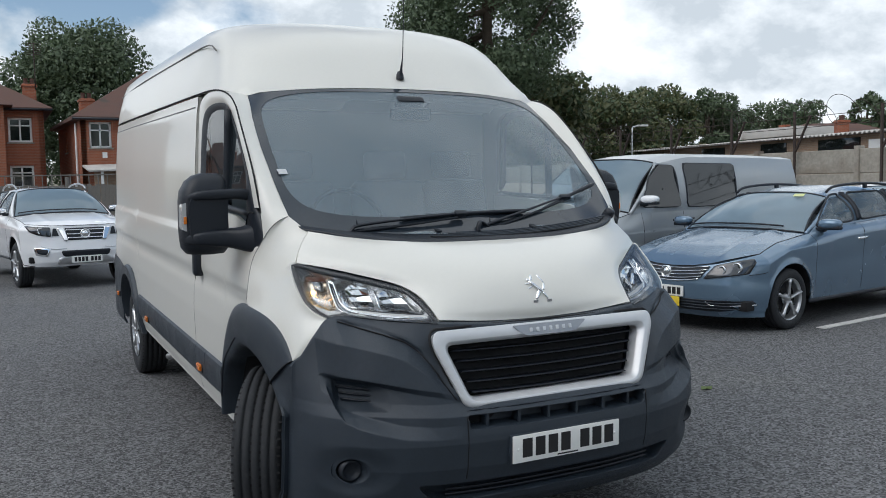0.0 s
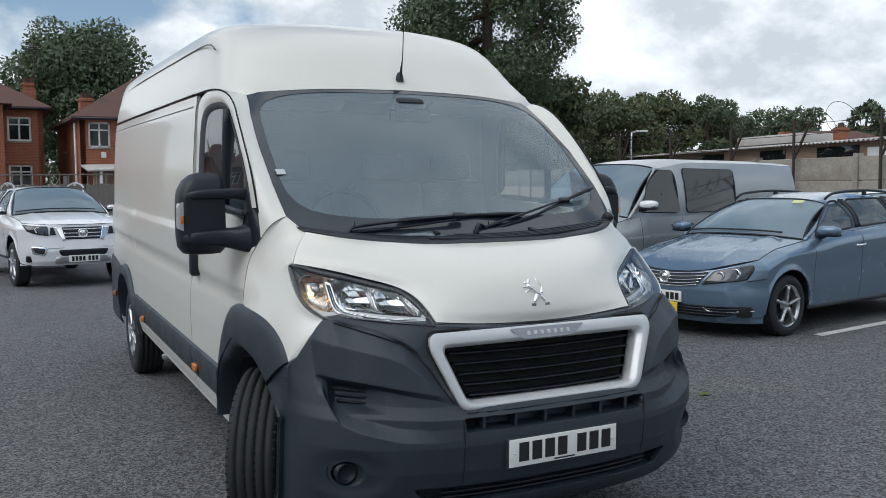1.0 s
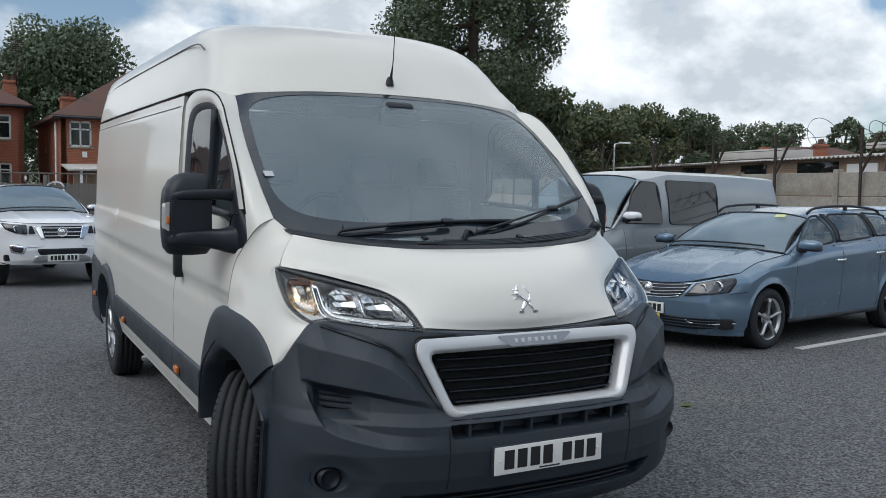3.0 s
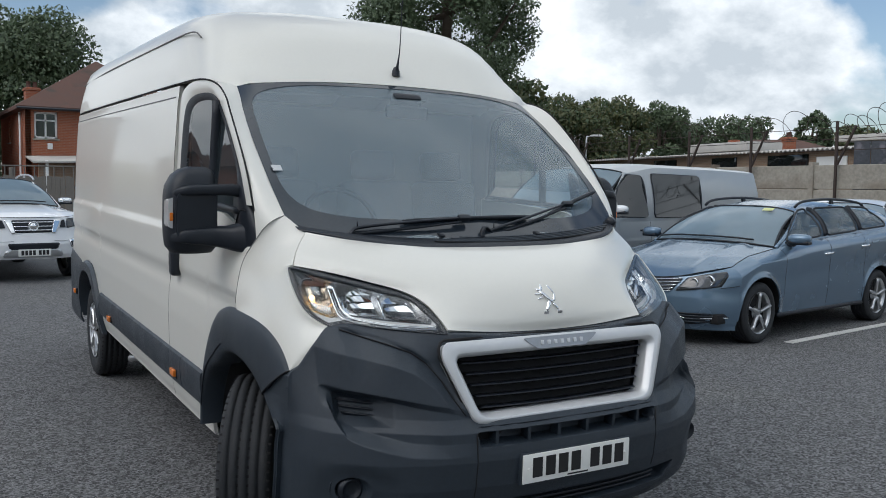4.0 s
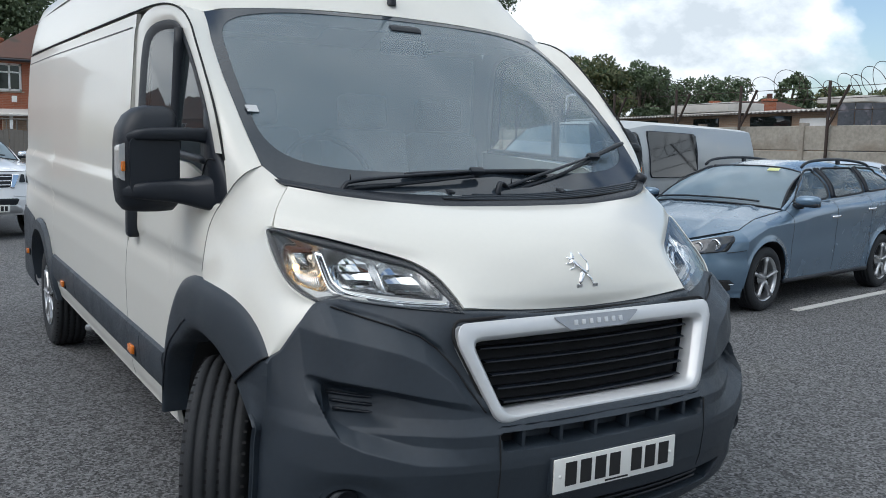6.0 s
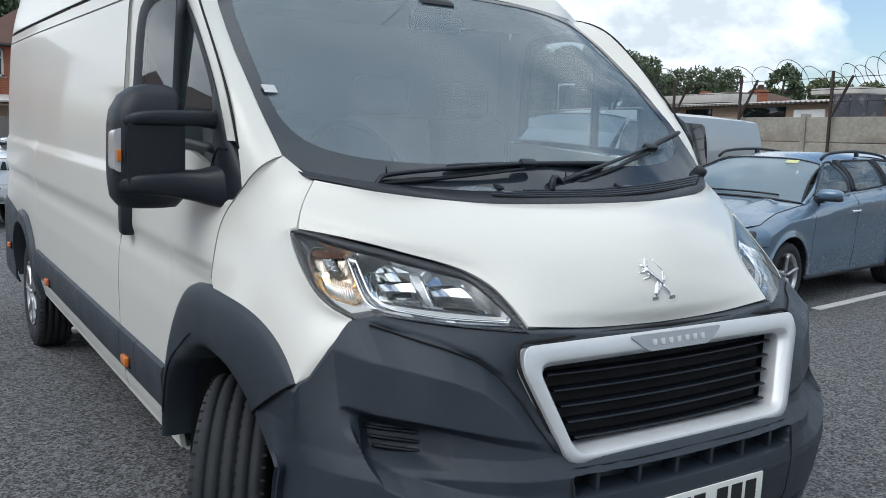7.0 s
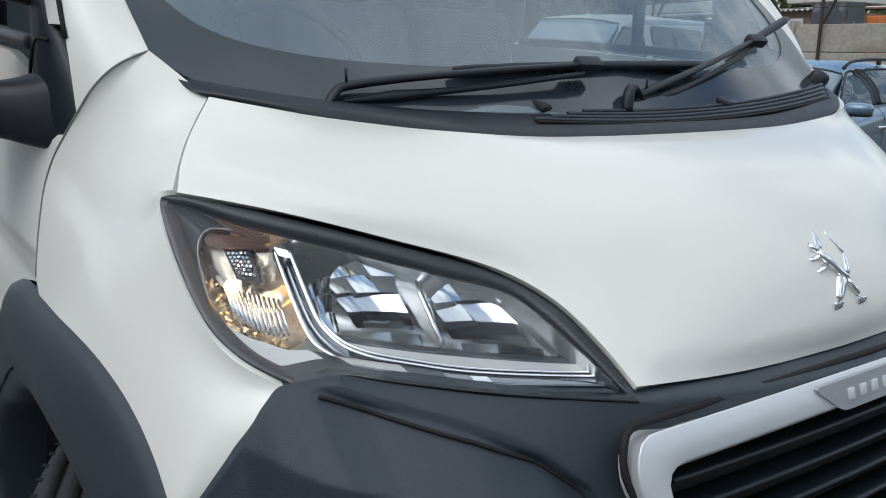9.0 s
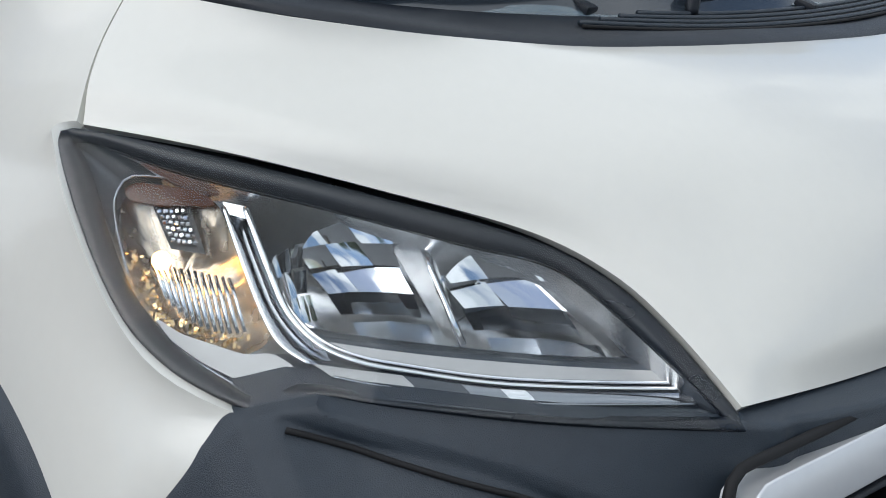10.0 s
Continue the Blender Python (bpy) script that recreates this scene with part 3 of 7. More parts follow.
def build_windscreen():
    bot = [V(0, 0.655, 1.440), V(0.50, 0.700, 1.448), V(0.76, 0.785, 1.470), V(0.840, 0.830, 1.500), V(0.872, 0.876, 1.536)]
    q1 = [V(0, 0.90, 1.660), V(0.45, 0.935, 1.662), V(0.75, 1.00, 1.668), V(0.888, 1.06, 1.70)]
    q2 = [V(0, 1.21, 1.920), V(0.45, 1.235, 1.918), V(0.74, 1.29, 1.915), V(0.882, 1.34, 1.92)]
    top = [V(0, 1.540, 2.166), V(0.45, 1.552, 2.157), V(0.72, 1.585, 2.136), V(0.842, 1.625, 2.116)]
    half = [spline(c, 24) for c in (bot, q1, q2, top)]
    full = [chain(flip(c)[::-1], c) for c in half]
    g = loft(full, 47, 40)
    bm = grid_bm(g)
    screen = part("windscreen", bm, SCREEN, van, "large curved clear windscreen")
    screen.visible_shadow = False
    # black printed border over the edge of the glass
    h, w = g.shape[:2]
    inn = g + V(0, -0.0022, 0.0026)
    # inner line of the border in grid coordinates
    def at(i, j):
        i0, j0 = min(int(i), h - 2), min(int(j), w - 2)
        a, b = i - i0, j - j0
        return (inn[i0, j0] * (1 - a) * (1 - b) + inn[i0 + 1, j0] * a * (1 - b) + inn[i0, j0 + 1] * (1 - a) * b + inn[i0 + 1, j0 + 1] * a * b)
    k = 120
    th = np.linspace(0, 2 * math.pi, k, endpoint=False)
    sq = lambda t: np.sign(t) * np.abs(t) ** 0.27
    outer = [((h - 1) * (0.5 + 0.5 * np.clip(1.25 * sq(math.sin(t)), -1, 1)), (w - 1) * (0.5 + 0.5 * np.clip(1.25 * sq(math.cos(t)), -1, 1))) for t in th]
    inner = [((h - 1) * (0.536 + 0.438 * sq(math.sin(t))), (w - 1) * (0.5 + 0.474 * sq(math.cos(t)))) for t in th]
    rings = [[at(a[0] * (1 - f) + b[0] * f, a[1] * (1 - f) + b[1] * f) for a, b in zip(inner, outer)] for f in np.linspace(0, 1, 10)]
    part("screen_border", grid_bm(np.array(rings), close_v=True), FRIT, screen, "glossy black printed border")
    return g


build_roof()
build_bonnet()
for side in (-1, 1):
    build_load_side(side)
    build_wing(side)
    build_pillar(side)
    build_cab_door(side)
SCREEN_GRID = build_windscreen()


def bumper_y(x, z):
    """Depth of the bumper face at half-width x and height z."""
    x = np.clip(np.abs(x), 0, 0.9995)
    base = 0.60 * (1 - (1 - x ** 2.6) ** (1 / 2.6))
    lean = np.interp(z, [0.28, 0.46, 0.58, 0.68, 0.785, 0.83, 1.1, 1.2], [0.12, 0.045, 0.010, 0.0, 0.010, 0.045, 0.135, 0.17])
    return base + lean * (1 - 0.5 * sstep(0.9, 0.99, x))


SEAM = [(0.845, 1.147), (0.770, 1.121), (0.685, 1.094), (0.615, 1.066), (0.570, 1.030), (0.532, 0.972), (0.502, 0.912), (0.462, 0.850), (0.415, 0.812)]


def soft_poly(poly, r):
    p = np.array(poly, float)
    out = []
    for i in range(len(p)):
        a, b, c = p[i - 1], p[i], p[(i + 1) % len(p)]
        for t in np.linspace(0, 1, 5):
            u, w = b + (a - b) * min(0.45, r / np.linalg.norm(a - b)), b + (c - b) * min(0.45, r / np.linalg.norm(c - b))
            out.append((1 - t) ** 2 * u + 2 * t * (1 - t) * b + t * t * w)
    return out


FOLD = [(0.3, 1.3), (1.2, 1.3), (1.1, 1.11), (0.931, 1.078), (0.847, 1.060), (0.770, 1.041), (0.695, 1.022), (0.632, 0.996), (0.567, 0.944), (0.516, 0.873), (0.466, 0.815), (0.42, 0.786), (0.3, 0.780)]
BAND = [(0, 1.3), (0.9, 1.3)] + SEAM + [(0, 0.79)]


def bumper_top(ax):
    return np.interp(ax, [0, 0.25, 0.476, 0.56, 0.65, 0.755, 0.80, 0.846, 0.867, 0.893, 0.923, 0.946, 0.964, 0.986, 1.0], [1.105, 1.112, 1.129, 1.131, 1.138, 1.150, 1.153, 1.145, 1.139, 1.112, 1.069, 1.028, 0.994, 0.976, 0.955])


def shoulder_push(ax, z):
    """Sloping panel between fold and seam, and the lipped band over the seam that carries the lamp."""
    top = bumper_top(ax)
    edge = [(0.44, 0.150), (0.486, 0.188), (0.56, 0.228), (0.627, 0.271), (0.748, 0.357), (0.789, 0.383), (0.846, 0.399)] + [(p[0], p[1] - 0.009) for p in WING_EDGE[-2::-1]]
    meet = (np.interp(ax, *np.transpose(edge)) - bumper_y(ax, top)) * sstep(0.43, 0.486, ax)

    def panel(zz):
        sh = inside(FOLD, ax, zz)
        return (0.92 * np.clip(sh, 0, 0.085) - 0.024 * np.clip((sh + 0.13) / 0.13, 0, 1)) * sstep(0.46, 0.58, ax) * sstep(0.995, 0.88, ax)
    under = panel(z)
    under = under + (meet - panel(top)) * sstep(0.68, 0.846, ax) * sstep(0.30, 0.0, top - z)
    se = inside(BAND, ax, z)
    face = meet - 0.020 * sstep(0.50, 0.60, ax) * sstep(0.85, 0.78, ax)
    f = np.clip((se - 0.016) / np.maximum(se - 0.016 + top - z, 0.004), 0, 1)
    over = face + (meet - face) * f
    k = sstep(-0.006, 0.006, se) * sstep(0.846, 0.838, ax)
    return under * (1 - k) + over * k, under


def soft_min(a, b, c, k):
    return -k * np.log(np.exp(-a / k) + np.exp(-b / k) + np.exp(-c / k))


def build_bumper():
    n, m = 440, 290
    t = np.linspace(-1, 1, n)
    x = np.sign(t) * (1 - (1 - np.abs(t)) ** 1.7) * 0.999
    ax = np.abs(x)
    g = np.zeros((m, n, 3))
    top = bumper_top(ax)
    bot = np.interp(ax, [0, 0.5, 0.85, 1.0], [0.36, 0.35, 0.33, 0.37])
    top_x, top_z = (0.45, 0.53, 0.63, 0.71, 0.787, 0.865, 0.905, 1.0), (0.855, 0.877, 0.895, 0.911, 0.925, 0.936, 0.944, 0.95)
    low_x, low_z = (0.42, 0.56, 0.67, 0.756, 0.82, 0.866, 0.884, 0.90), (0.742, 0.738, 0.745, 0.766, 0.784, 0.806, 0.842, 0.90)
    mouth = soft_poly([(-0.505, 1.075), (0.505, 1.075), (0.412, 0.822), (-0.412, 0.822)], 0.03)
    slot = soft_poly([(-0.43, 0.785), (0.43, 0.785), (0.42, 0.733), (-0.42, 0.733)], 0.012)
    chin = soft_poly([(-0.62, 0.515), (0.62, 0.515), (0.56, 0.445), (-0.56, 0.445)], 0.02)
    for i, w in enumerate(np.linspace(0, 1, m)):
        z = bot + (top - bot) * w
        y = bumper_y(x, z)
        # lamp recess: sharp upper edge, soft floor running out towards the plate, a raised lip below and outside
        dt, dl, ds = np.interp(ax, top_x, top_z) - z, z - np.interp(ax, low_x, low_z), 0.900 - ax
        hollow = soft_min(dt * 2.2, dl + 0.036, ds + 0.020, 0.010)
        push = 0.062 * np.clip(hollow / 0.046, 0, 1) * np.interp(ax, [0.45, 0.60, 0.75, 0.90], [0.05, 0.32, 0.95, 1.0])
        pocket = soft_min(soft_min((ax - 0.695) * 0.5, 0.876 - ax, z - 0.800, 0.006), dt - 0.010, 1.0 + 0 * z, 0.006)
        push += 0.050 * np.clip(pocket / 0.03, 0, 1)
        push += shoulder_push(ax, z)[0]
        push += 0.13 * sstep(-0.004, 0.012, inside(mouth, x, z))
        push += 0.075 * sstep(-0.003, 0.008, inside(slot, x, z))
        push += 0.07 * sstep(-0.004, 0.016, inside(chin, x, z))
        push += 0.050 * sstep(0.052, 0.040, np.hypot(ax - 0.842, z - 0.576)) + 0.016 * sstep(0.11, 0.05, np.hypot((ax - 0.832) * 0.7, z - 0.576))
        # skirt turns under
        push += 0.05 * sstep(0.42, 0.33, z)
        g[i] = np.stack([x, y + push, z], 1)
    # the sides run back to the wheel opening and turn in there
    ends = []
    for k in (0, -1):
        e = g[:, k]
        s = np.sign(e[0, 0])
        zz = e[:, 2]
        opening = ARCH_F - 0.45 * np.clip(1 - np.clip((zz - 0.42) / 0.525, 0, 1) ** 2.3, 0, 1) ** (1 / 2.3)
        joint = np.interp(zz, [0.84, 0.885, 0.95, 0.975], [0.76, 0.70, 0.565, 0.49])
        opening = opening - 0.28 * sstep(0.92, 0.46, zz)
        yend = np.maximum(e[:, 1] + 0.012, np.where(zz > 0.845, np.minimum(joint, opening), opening))
        cols = []
        for f, dx in ((0.25, 0.006), (0.5, 0.016), (0.8, 0.026), (1.0, 0.024)):
            c = e.copy()
            c[:, 1] = e[:, 1] * (1 - f) + yend * f
            c[:, 0] += s * dx * (0.35 + 0.65 * sstep(0.97, 0.85, zz))
            cols.append(c)
        cols.append(cols[-1] + V(-s * 0.05, 0.012, 0))
        cols.append(cols[-1] + V(-s * 0.06, 0.012, 0))
        ends.append(cols)
    g = np.concatenate([np.stack(ends[0][::-1], 1), g, np.stack(ends[1], 1)], 1)
    ledge = g[-1:] + V(0, 0.10, 0.004)
    bum = part("front_bumper", shell(np.concatenate([g, g[-1:] + V(0, 0.006, 0.004), ledge]), 0.02), PLASTIC, van, "dark grey textured plastic bumper")
    for s in (-1, 1):
        qx = np.linspace(0.836, 0.46, 80)
        qz = np.interp(qx, *np.transpose(SEAM[::-1]))
        qy = np.min([bumper_y(qx, qz + dz) + shoulder_push(qx, qz + dz)[0] for dz in (-0.010, -0.007, -0.004, -0.001)], axis=0)
        p = np.stack([s * qx, qy + 0.002, qz - 0.005], 1)
        part("bumper_seam", tube(p, 0.0028, 6), DARK, bum)
        zz = np.linspace(0.535, 0.785, 12)
        part("panel_seam", tube(np.stack([0 * zz + s * 0.437, bumper_y(0.437, zz) + 0.0005, zz], 1), 0.0025, 5), DARK, bum)


build_bumper()


def build_arch_trim(s):
    m = V(s, 1, 1)
    o = arch(*FRONT_ARCH, count=90)
    i = arch(ARCH_F, (0.45, 0.375), 0.525, 0.42, 2.3, count=90)
    # from the bumper joint to the sill
    o, i = [np.stack([np.interp(np.linspace(a, b, 66), np.arange(90), q[:, j]) for j in (0, 1)], 1) for q, a, b in ((o, 22.4, 87), (i, 25.0, 87))]

    thin = (0.86 * sstep(36, 64, np.arange(66)))[:, None]
    i = i * (1 - thin) + o * thin

    def xs(y):
        return 0.987 + 0.043 * sstep(0.45, 0.95, y)

    def row(f, dx):
        p = o * (1 - f) + i * f
        return np.stack([xs(p[:, 0]) + dx, p[:, 0], p[:, 1]], 1)
    g = loft([row(-0.02, -0.006), row(0.03, 0.012), row(0.25, 0.026), row(0.6, 0.030), row(0.9, 0.024), row(1.0, 0.010), row(1.03, -0.03), row(1.04, -0.09)], 66, 22)
    trim = part("wheel_arch_trim", shell(g * m, 0.01), PLASTIC, van, "dark grey plastic wheel arch flare")
    # joint to the bumper and the inner step
    p = np.stack([row(f, dx + 0.0015)[0] for f, dx in ((0.0, -0.004), (0.04, 0.012), (0.25, 0.026), (0.6, 0.030), (0.9, 0.024), (1.0, 0.010))])
    part("trim_joint", tube(spline(p, 20) * m, 0.003, 6), DARK, trim)
    st = row(0.78, 0.0285)[30:]
    part("trim_step", tube(spline(st[::4], 30) * m, 0.004, 6), BLACK, trim)


for side in (-1, 1):
    build_arch_trim(side)


# ---- van: grille, plate, lamps, mirrors, wheels, cab ----
def grille_y(x, z):
    return 0.06 + 0.28 * (z - 0.8) + 0.02 * x * x


def rounded(poly, r=0.03, k=6):
    """A polygon with its corners rounded."""
    p = np.array(poly, float)
    out = []
    for i in range(len(p)):
        a, b, c = p[i - 1], p[i], p[(i + 1) % len(p)]
        u, w = (a - b) / np.linalg.norm(a - b), (c - b) / np.linalg.norm(c - b)
        rr = min(r, np.linalg.norm(a - b) * 0.45, np.linalg.norm(c - b) * 0.45)
        for t in np.linspace(0, 1, k):
            out.append(b + u * rr * (1 - t) ** 2 + w * rr * t * t)
    return np.array(out)


def resample(p, n):
    p = np.concatenate([p, p[:1]])
    a = np.concatenate([[0], np.cumsum(np.linalg.norm(np.diff(p, axis=0), axis=1))])
    w = np.linspace(0, a[-1], n, endpoint=False)
    return np.stack([np.interp(w, a, p[:, j]) for j in range(p.shape[1])], 1)


TAB_GREY = mat("tab_grey", (0.40, 0.41, 0.43), 0.34, metal=0.5, vary=0.06)


def build_grille():
    o = resample(rounded([(-0.532, 1.110), (0.532, 1.110), (0.545, 1.06), (0.432, 0.810), (-0.432, 0.810), (-0.545, 1.06)], 0.045), 160)
    i = resample(rounded([(-0.478, 1.046), (0.478, 1.046), (0.395, 0.838), (-0.395, 0.838)], 0.03), 160)
    def lay(p, dy):
        return np.stack([p[:, 0], grille_y(p[:, 0], p[:, 1]) + dy, p[:, 1]], 1)
    start = np.argmin(np.linalg.norm(i - o[0], axis=1))
    i = np.roll(i, -start, 0)
    g = np.stack([lay(o * 0.985, 0.03), lay(o * 0.99, -0.004), lay(o * 0.975 + i * 0.025, -0.011), lay(o * 0.95 + i * 0.05, -0.0125), lay(o * 0.34 + i * 0.66, -0.0165), lay(o * 0.31 + i * 0.69, -0.0155), lay(i * 0.97 + o * 0.03, 0.008), lay(i, 0.013), lay(i, 0.06)])
    frame_ob = part("grille_frame", grid_bm(g, close_v=True, turn=True), SILVER, van, "satin silver grille surround", smooth=22)
    part("grille_seal", tube(lay(o * 1.002, 0.010), 0.0055, 6, closed=True), DARK, frame_ob)
    # maker's tab: a raised lozenge with plain marks
    tab = rounded([(-0.185, 1.102), (0.185, 1.102), (0.120, 1.058), (-0.120, 1.058)], 0.018)
    pts = np.stack([tab[:, 0], grille_y(tab[:, 0], tab[:, 1]) - 0.0195, tab[:, 1]], 1)
    tab_ob = part("grille_tab", plate_bm(pts, 0.010), TAB_GREY, van)
    for k in range(7):
        x = -0.096 + k * 0.032
        part("tab_mark", box((0.015, 0.004, 0.017), (x, grille_y(x, 1.080) - 0.0205, 1.080), 0.0015, (-15, 0, 0)), SILVER, tab_ob)
    back = rounded([(-0.47, 1.045), (0.47, 1.045), (0.39, 0.835), (-0.39, 0.835)], 0.02)
    # dark sheet put in for the shade behind the slats
    part("grille_shade", plate_bm(np.stack([back[:, 0], grille_y(back[:, 0], back[:, 1]) + 0.075, back[:, 1]], 1), 0.01), DARK, van)
    for k in range(5):
        z = 1.020 - k * 0.0405
        w = 0.455 - (1.046 - z) * 0.40
        xs = np.linspace(-w, w, 24)
        arc = 0.008 * (1 - (xs / w) ** 2)
        sec = [(0.0, -0.001), (-0.002, 0.0015), (0.006, 0.0035), (0.040, 0.002), (0.040, -0.002), (0.008, -0.004)]
        g = np.stack([np.stack([xs, grille_y(xs, z) + 0.024 + dy, z - arc + dz], 1) for dy, dz in sec])
        part("grille_slat", grid_bm(g, close_u=True), BLACK, van, smooth=30)
    # lower grille: dividers in the slot
    for k in range(6):
        x = -0.345 + k * 0.138
        part("grille_divider", box((0.014, 0.05, 0.056), (x, bumper_y(x, 0.757) + 0.045, 0.757), 0.003), PLASTIC, van)
    # dark strip put in for the shade inside the slot
    part("slot_shade", box((0.87, 0.01, 0.07), (0, 0.10, 0.757), 0.002), DARK, van)
    for k in range(3):
        z = 0.485 - 0.022 * k
        xs = np.linspace(-0.5, 0.5, 20)
        part("chin_slat", tube(np.stack([xs, bumper_y(xs, z) + 0.03 + 0 * xs, 0 * xs + z], 1), 0.006, 6), BLACK, van)


def build_plate():
    plate = part("number_plate", box((0.52, 0.006, 0.111), (0, -0.004, 0.6345), 0.0028), PLATE, van, "white number plate with dark bars")
    x = -0.193
    for k in range(7):
        part("plate_bar", box((0.046, 0.002, 0.076), (x, -0.0078, 0.637), 0.0008, seg=1), INK, plate)
        x += 0.061 if k != 3 else 0.094
    part("plate_bar", box((0.10, 0.0016, 0.006), (0.0, -0.0076, 0.588), 0.0006, seg=1), INK, plate)
    for x in (-0.236, 0.236):
        part("plate_screw", lathe([(0.0001, -0.003), (0.005, -0.0025), (0.006, 0)], 12, "y", at=(x, -0.0075, 0.634)), PLATE, plate)
    part("plate_holder", box((0.535, 0.02, 0.12), (0, 0.009, 0.634), 0.004), PLASTIC, van)


def build_emblem():
    """Chrome bonnet badge as a plain abstract shape."""
    def at(x, z, lift=0.004):
        mid_line = BONNET[0][:50, 30]
        y = np.interp(z, mid_line[:, 2], mid_line[:, 1])
        return V(x * (0.8 if x < 0 else 1.0) + 0.014, y - lift - 0.003, z)
    bars = [((-0.050, 1.262), (0.016, 1.214), 0.0125), ((-0.004, 1.226), (-0.036, 1.188), 0.0085), ((0.012, 1.216), (0.031, 1.188), 0.0090), ((-0.046, 1.262), (-0.066, 1.270), 0.0105), ((-0.050, 1.252), (-0.082, 1.250), 0.0055),
            ((-0.040, 1.240), (-0.072, 1.232), 0.0055), ((0.018, 1.222), (0.030, 1.252), 0.0045), ((0.030, 1.252), (0.010, 1.284), 0.0045), ((-0.036, 1.262), (-0.026, 1.286), 0.0060)]
    badge = new("badge")
    badge.parent = van
    tagged(badge, "small chrome bonnet badge")
    for (x0, z0), (x1, z1), r in bars:
        p = np.stack([at(x0 + (x1 - x0) * t, z0 + (z1 - z0) * t) for t in np.linspace(0, 1, 6)])
        part("badge_bar", tube(p, np.array([r * 0.8, r, r, r * 0.9, r * 0.8, r * 0.5]) * 1.35, 8, flat=0.5), CHROME, badge)
    for x in (-0.042, 0.034):
        part("badge_foot", box((0.024, 0.010, 0.012), tuple(at(x, 1.181)), 0.003, (10, 0, 0)), CHROME, badge)


E1, E2, EN, EO = V(0.851, 0.524, 0.016), V(-0.391, 0.614, 0.685), V(0.349, -0.590, 0.728), V(0.476, 0.190, 1.140)


def lamp_at(a, b, d):
    """A place inside the headlamp: along, up, and depth behind the lens plane."""
    return EO + E1 * a + E2 * b - EN * d


def dish(outline, depth, back, rings, centre=None, step=0.0):
    """A faceted reflector bowl over an outline of the lamp plane."""
    o = np.array([lamp_at(a, b, depth) for a, b in outline])
    c = o.mean(0) if centre is None else lamp_at(*centre, depth)
    g = []
    rnd = np.random.default_rng(len(outline) + rings)
    for k, r in enumerate(np.linspace(1, 0.04, rings)):
        bow = back * (1 - r ** 2) + step * (k % 2) + rnd.uniform(-0.0035, 0.0035, len(o)) * (0.3 + r)
        g.append(c + (o - c) * r - EN * bow[:, None])
    return np.stack(g)


MIRROR_CHROME = mat("lamp_reflector", (0.80, 0.82, 0.84), 0.05, metal=1.0, vary=0.04, scale=30)
HATCH = mat("lamp_hatch", (0.80, 0.81, 0.82), 0.24, metal=0.9, vary=0.06, scale=60)
# reflector and facet tints of the lit lamp: the bulb's glow put into colour
GLOW_REFLECT = mat("glow_reflector", (0.70, 0.60, 0.48), 0.26, metal=1.0, vary=0.10, scale=60)
GLOW_FACET = mat("glow_facet", (0.88, 0.64, 0.34), 0.10, metal=0.9, vary=0.25, scale=90)
LAMP_GREY = mat("lamp_bezel", (0.055, 0.064, 0.075), 0.24, vary=0.05, scale=3, coat=0.35)
LAMP_BLACK = mat("lamp_black", (0.006, 0.009, 0.014), 0.28, vary=0.05, scale=3)
LAMP_SILVER = mat("lamp_satin", (0.46, 0.46, 0.455), 0.38, metal=0.3, vary=0.08)
# cap colour with the bulb's faint glow painted in
DIM_GLOW = mat("dim_glow", (0.075, 0.022, 0.008), 0.2, vary=0.4, scale=70)
DARK_CHROME = mat("dark_chrome", (0.30, 0.32, 0.35), 0.10, metal=1.0, vary=0.05)
PRISM = glass("ribbed_lens", (0.92, 0.93, 0.93), 1.0, 0.12, 1.5)


def lamp_line(pts, n):
    return spline([lamp_at(*p) for p in pts], n)


def lamp_quad(bm, pts):
    bm.faces.new([bm.verts.new(lamp_at(*p)) for p in pts])


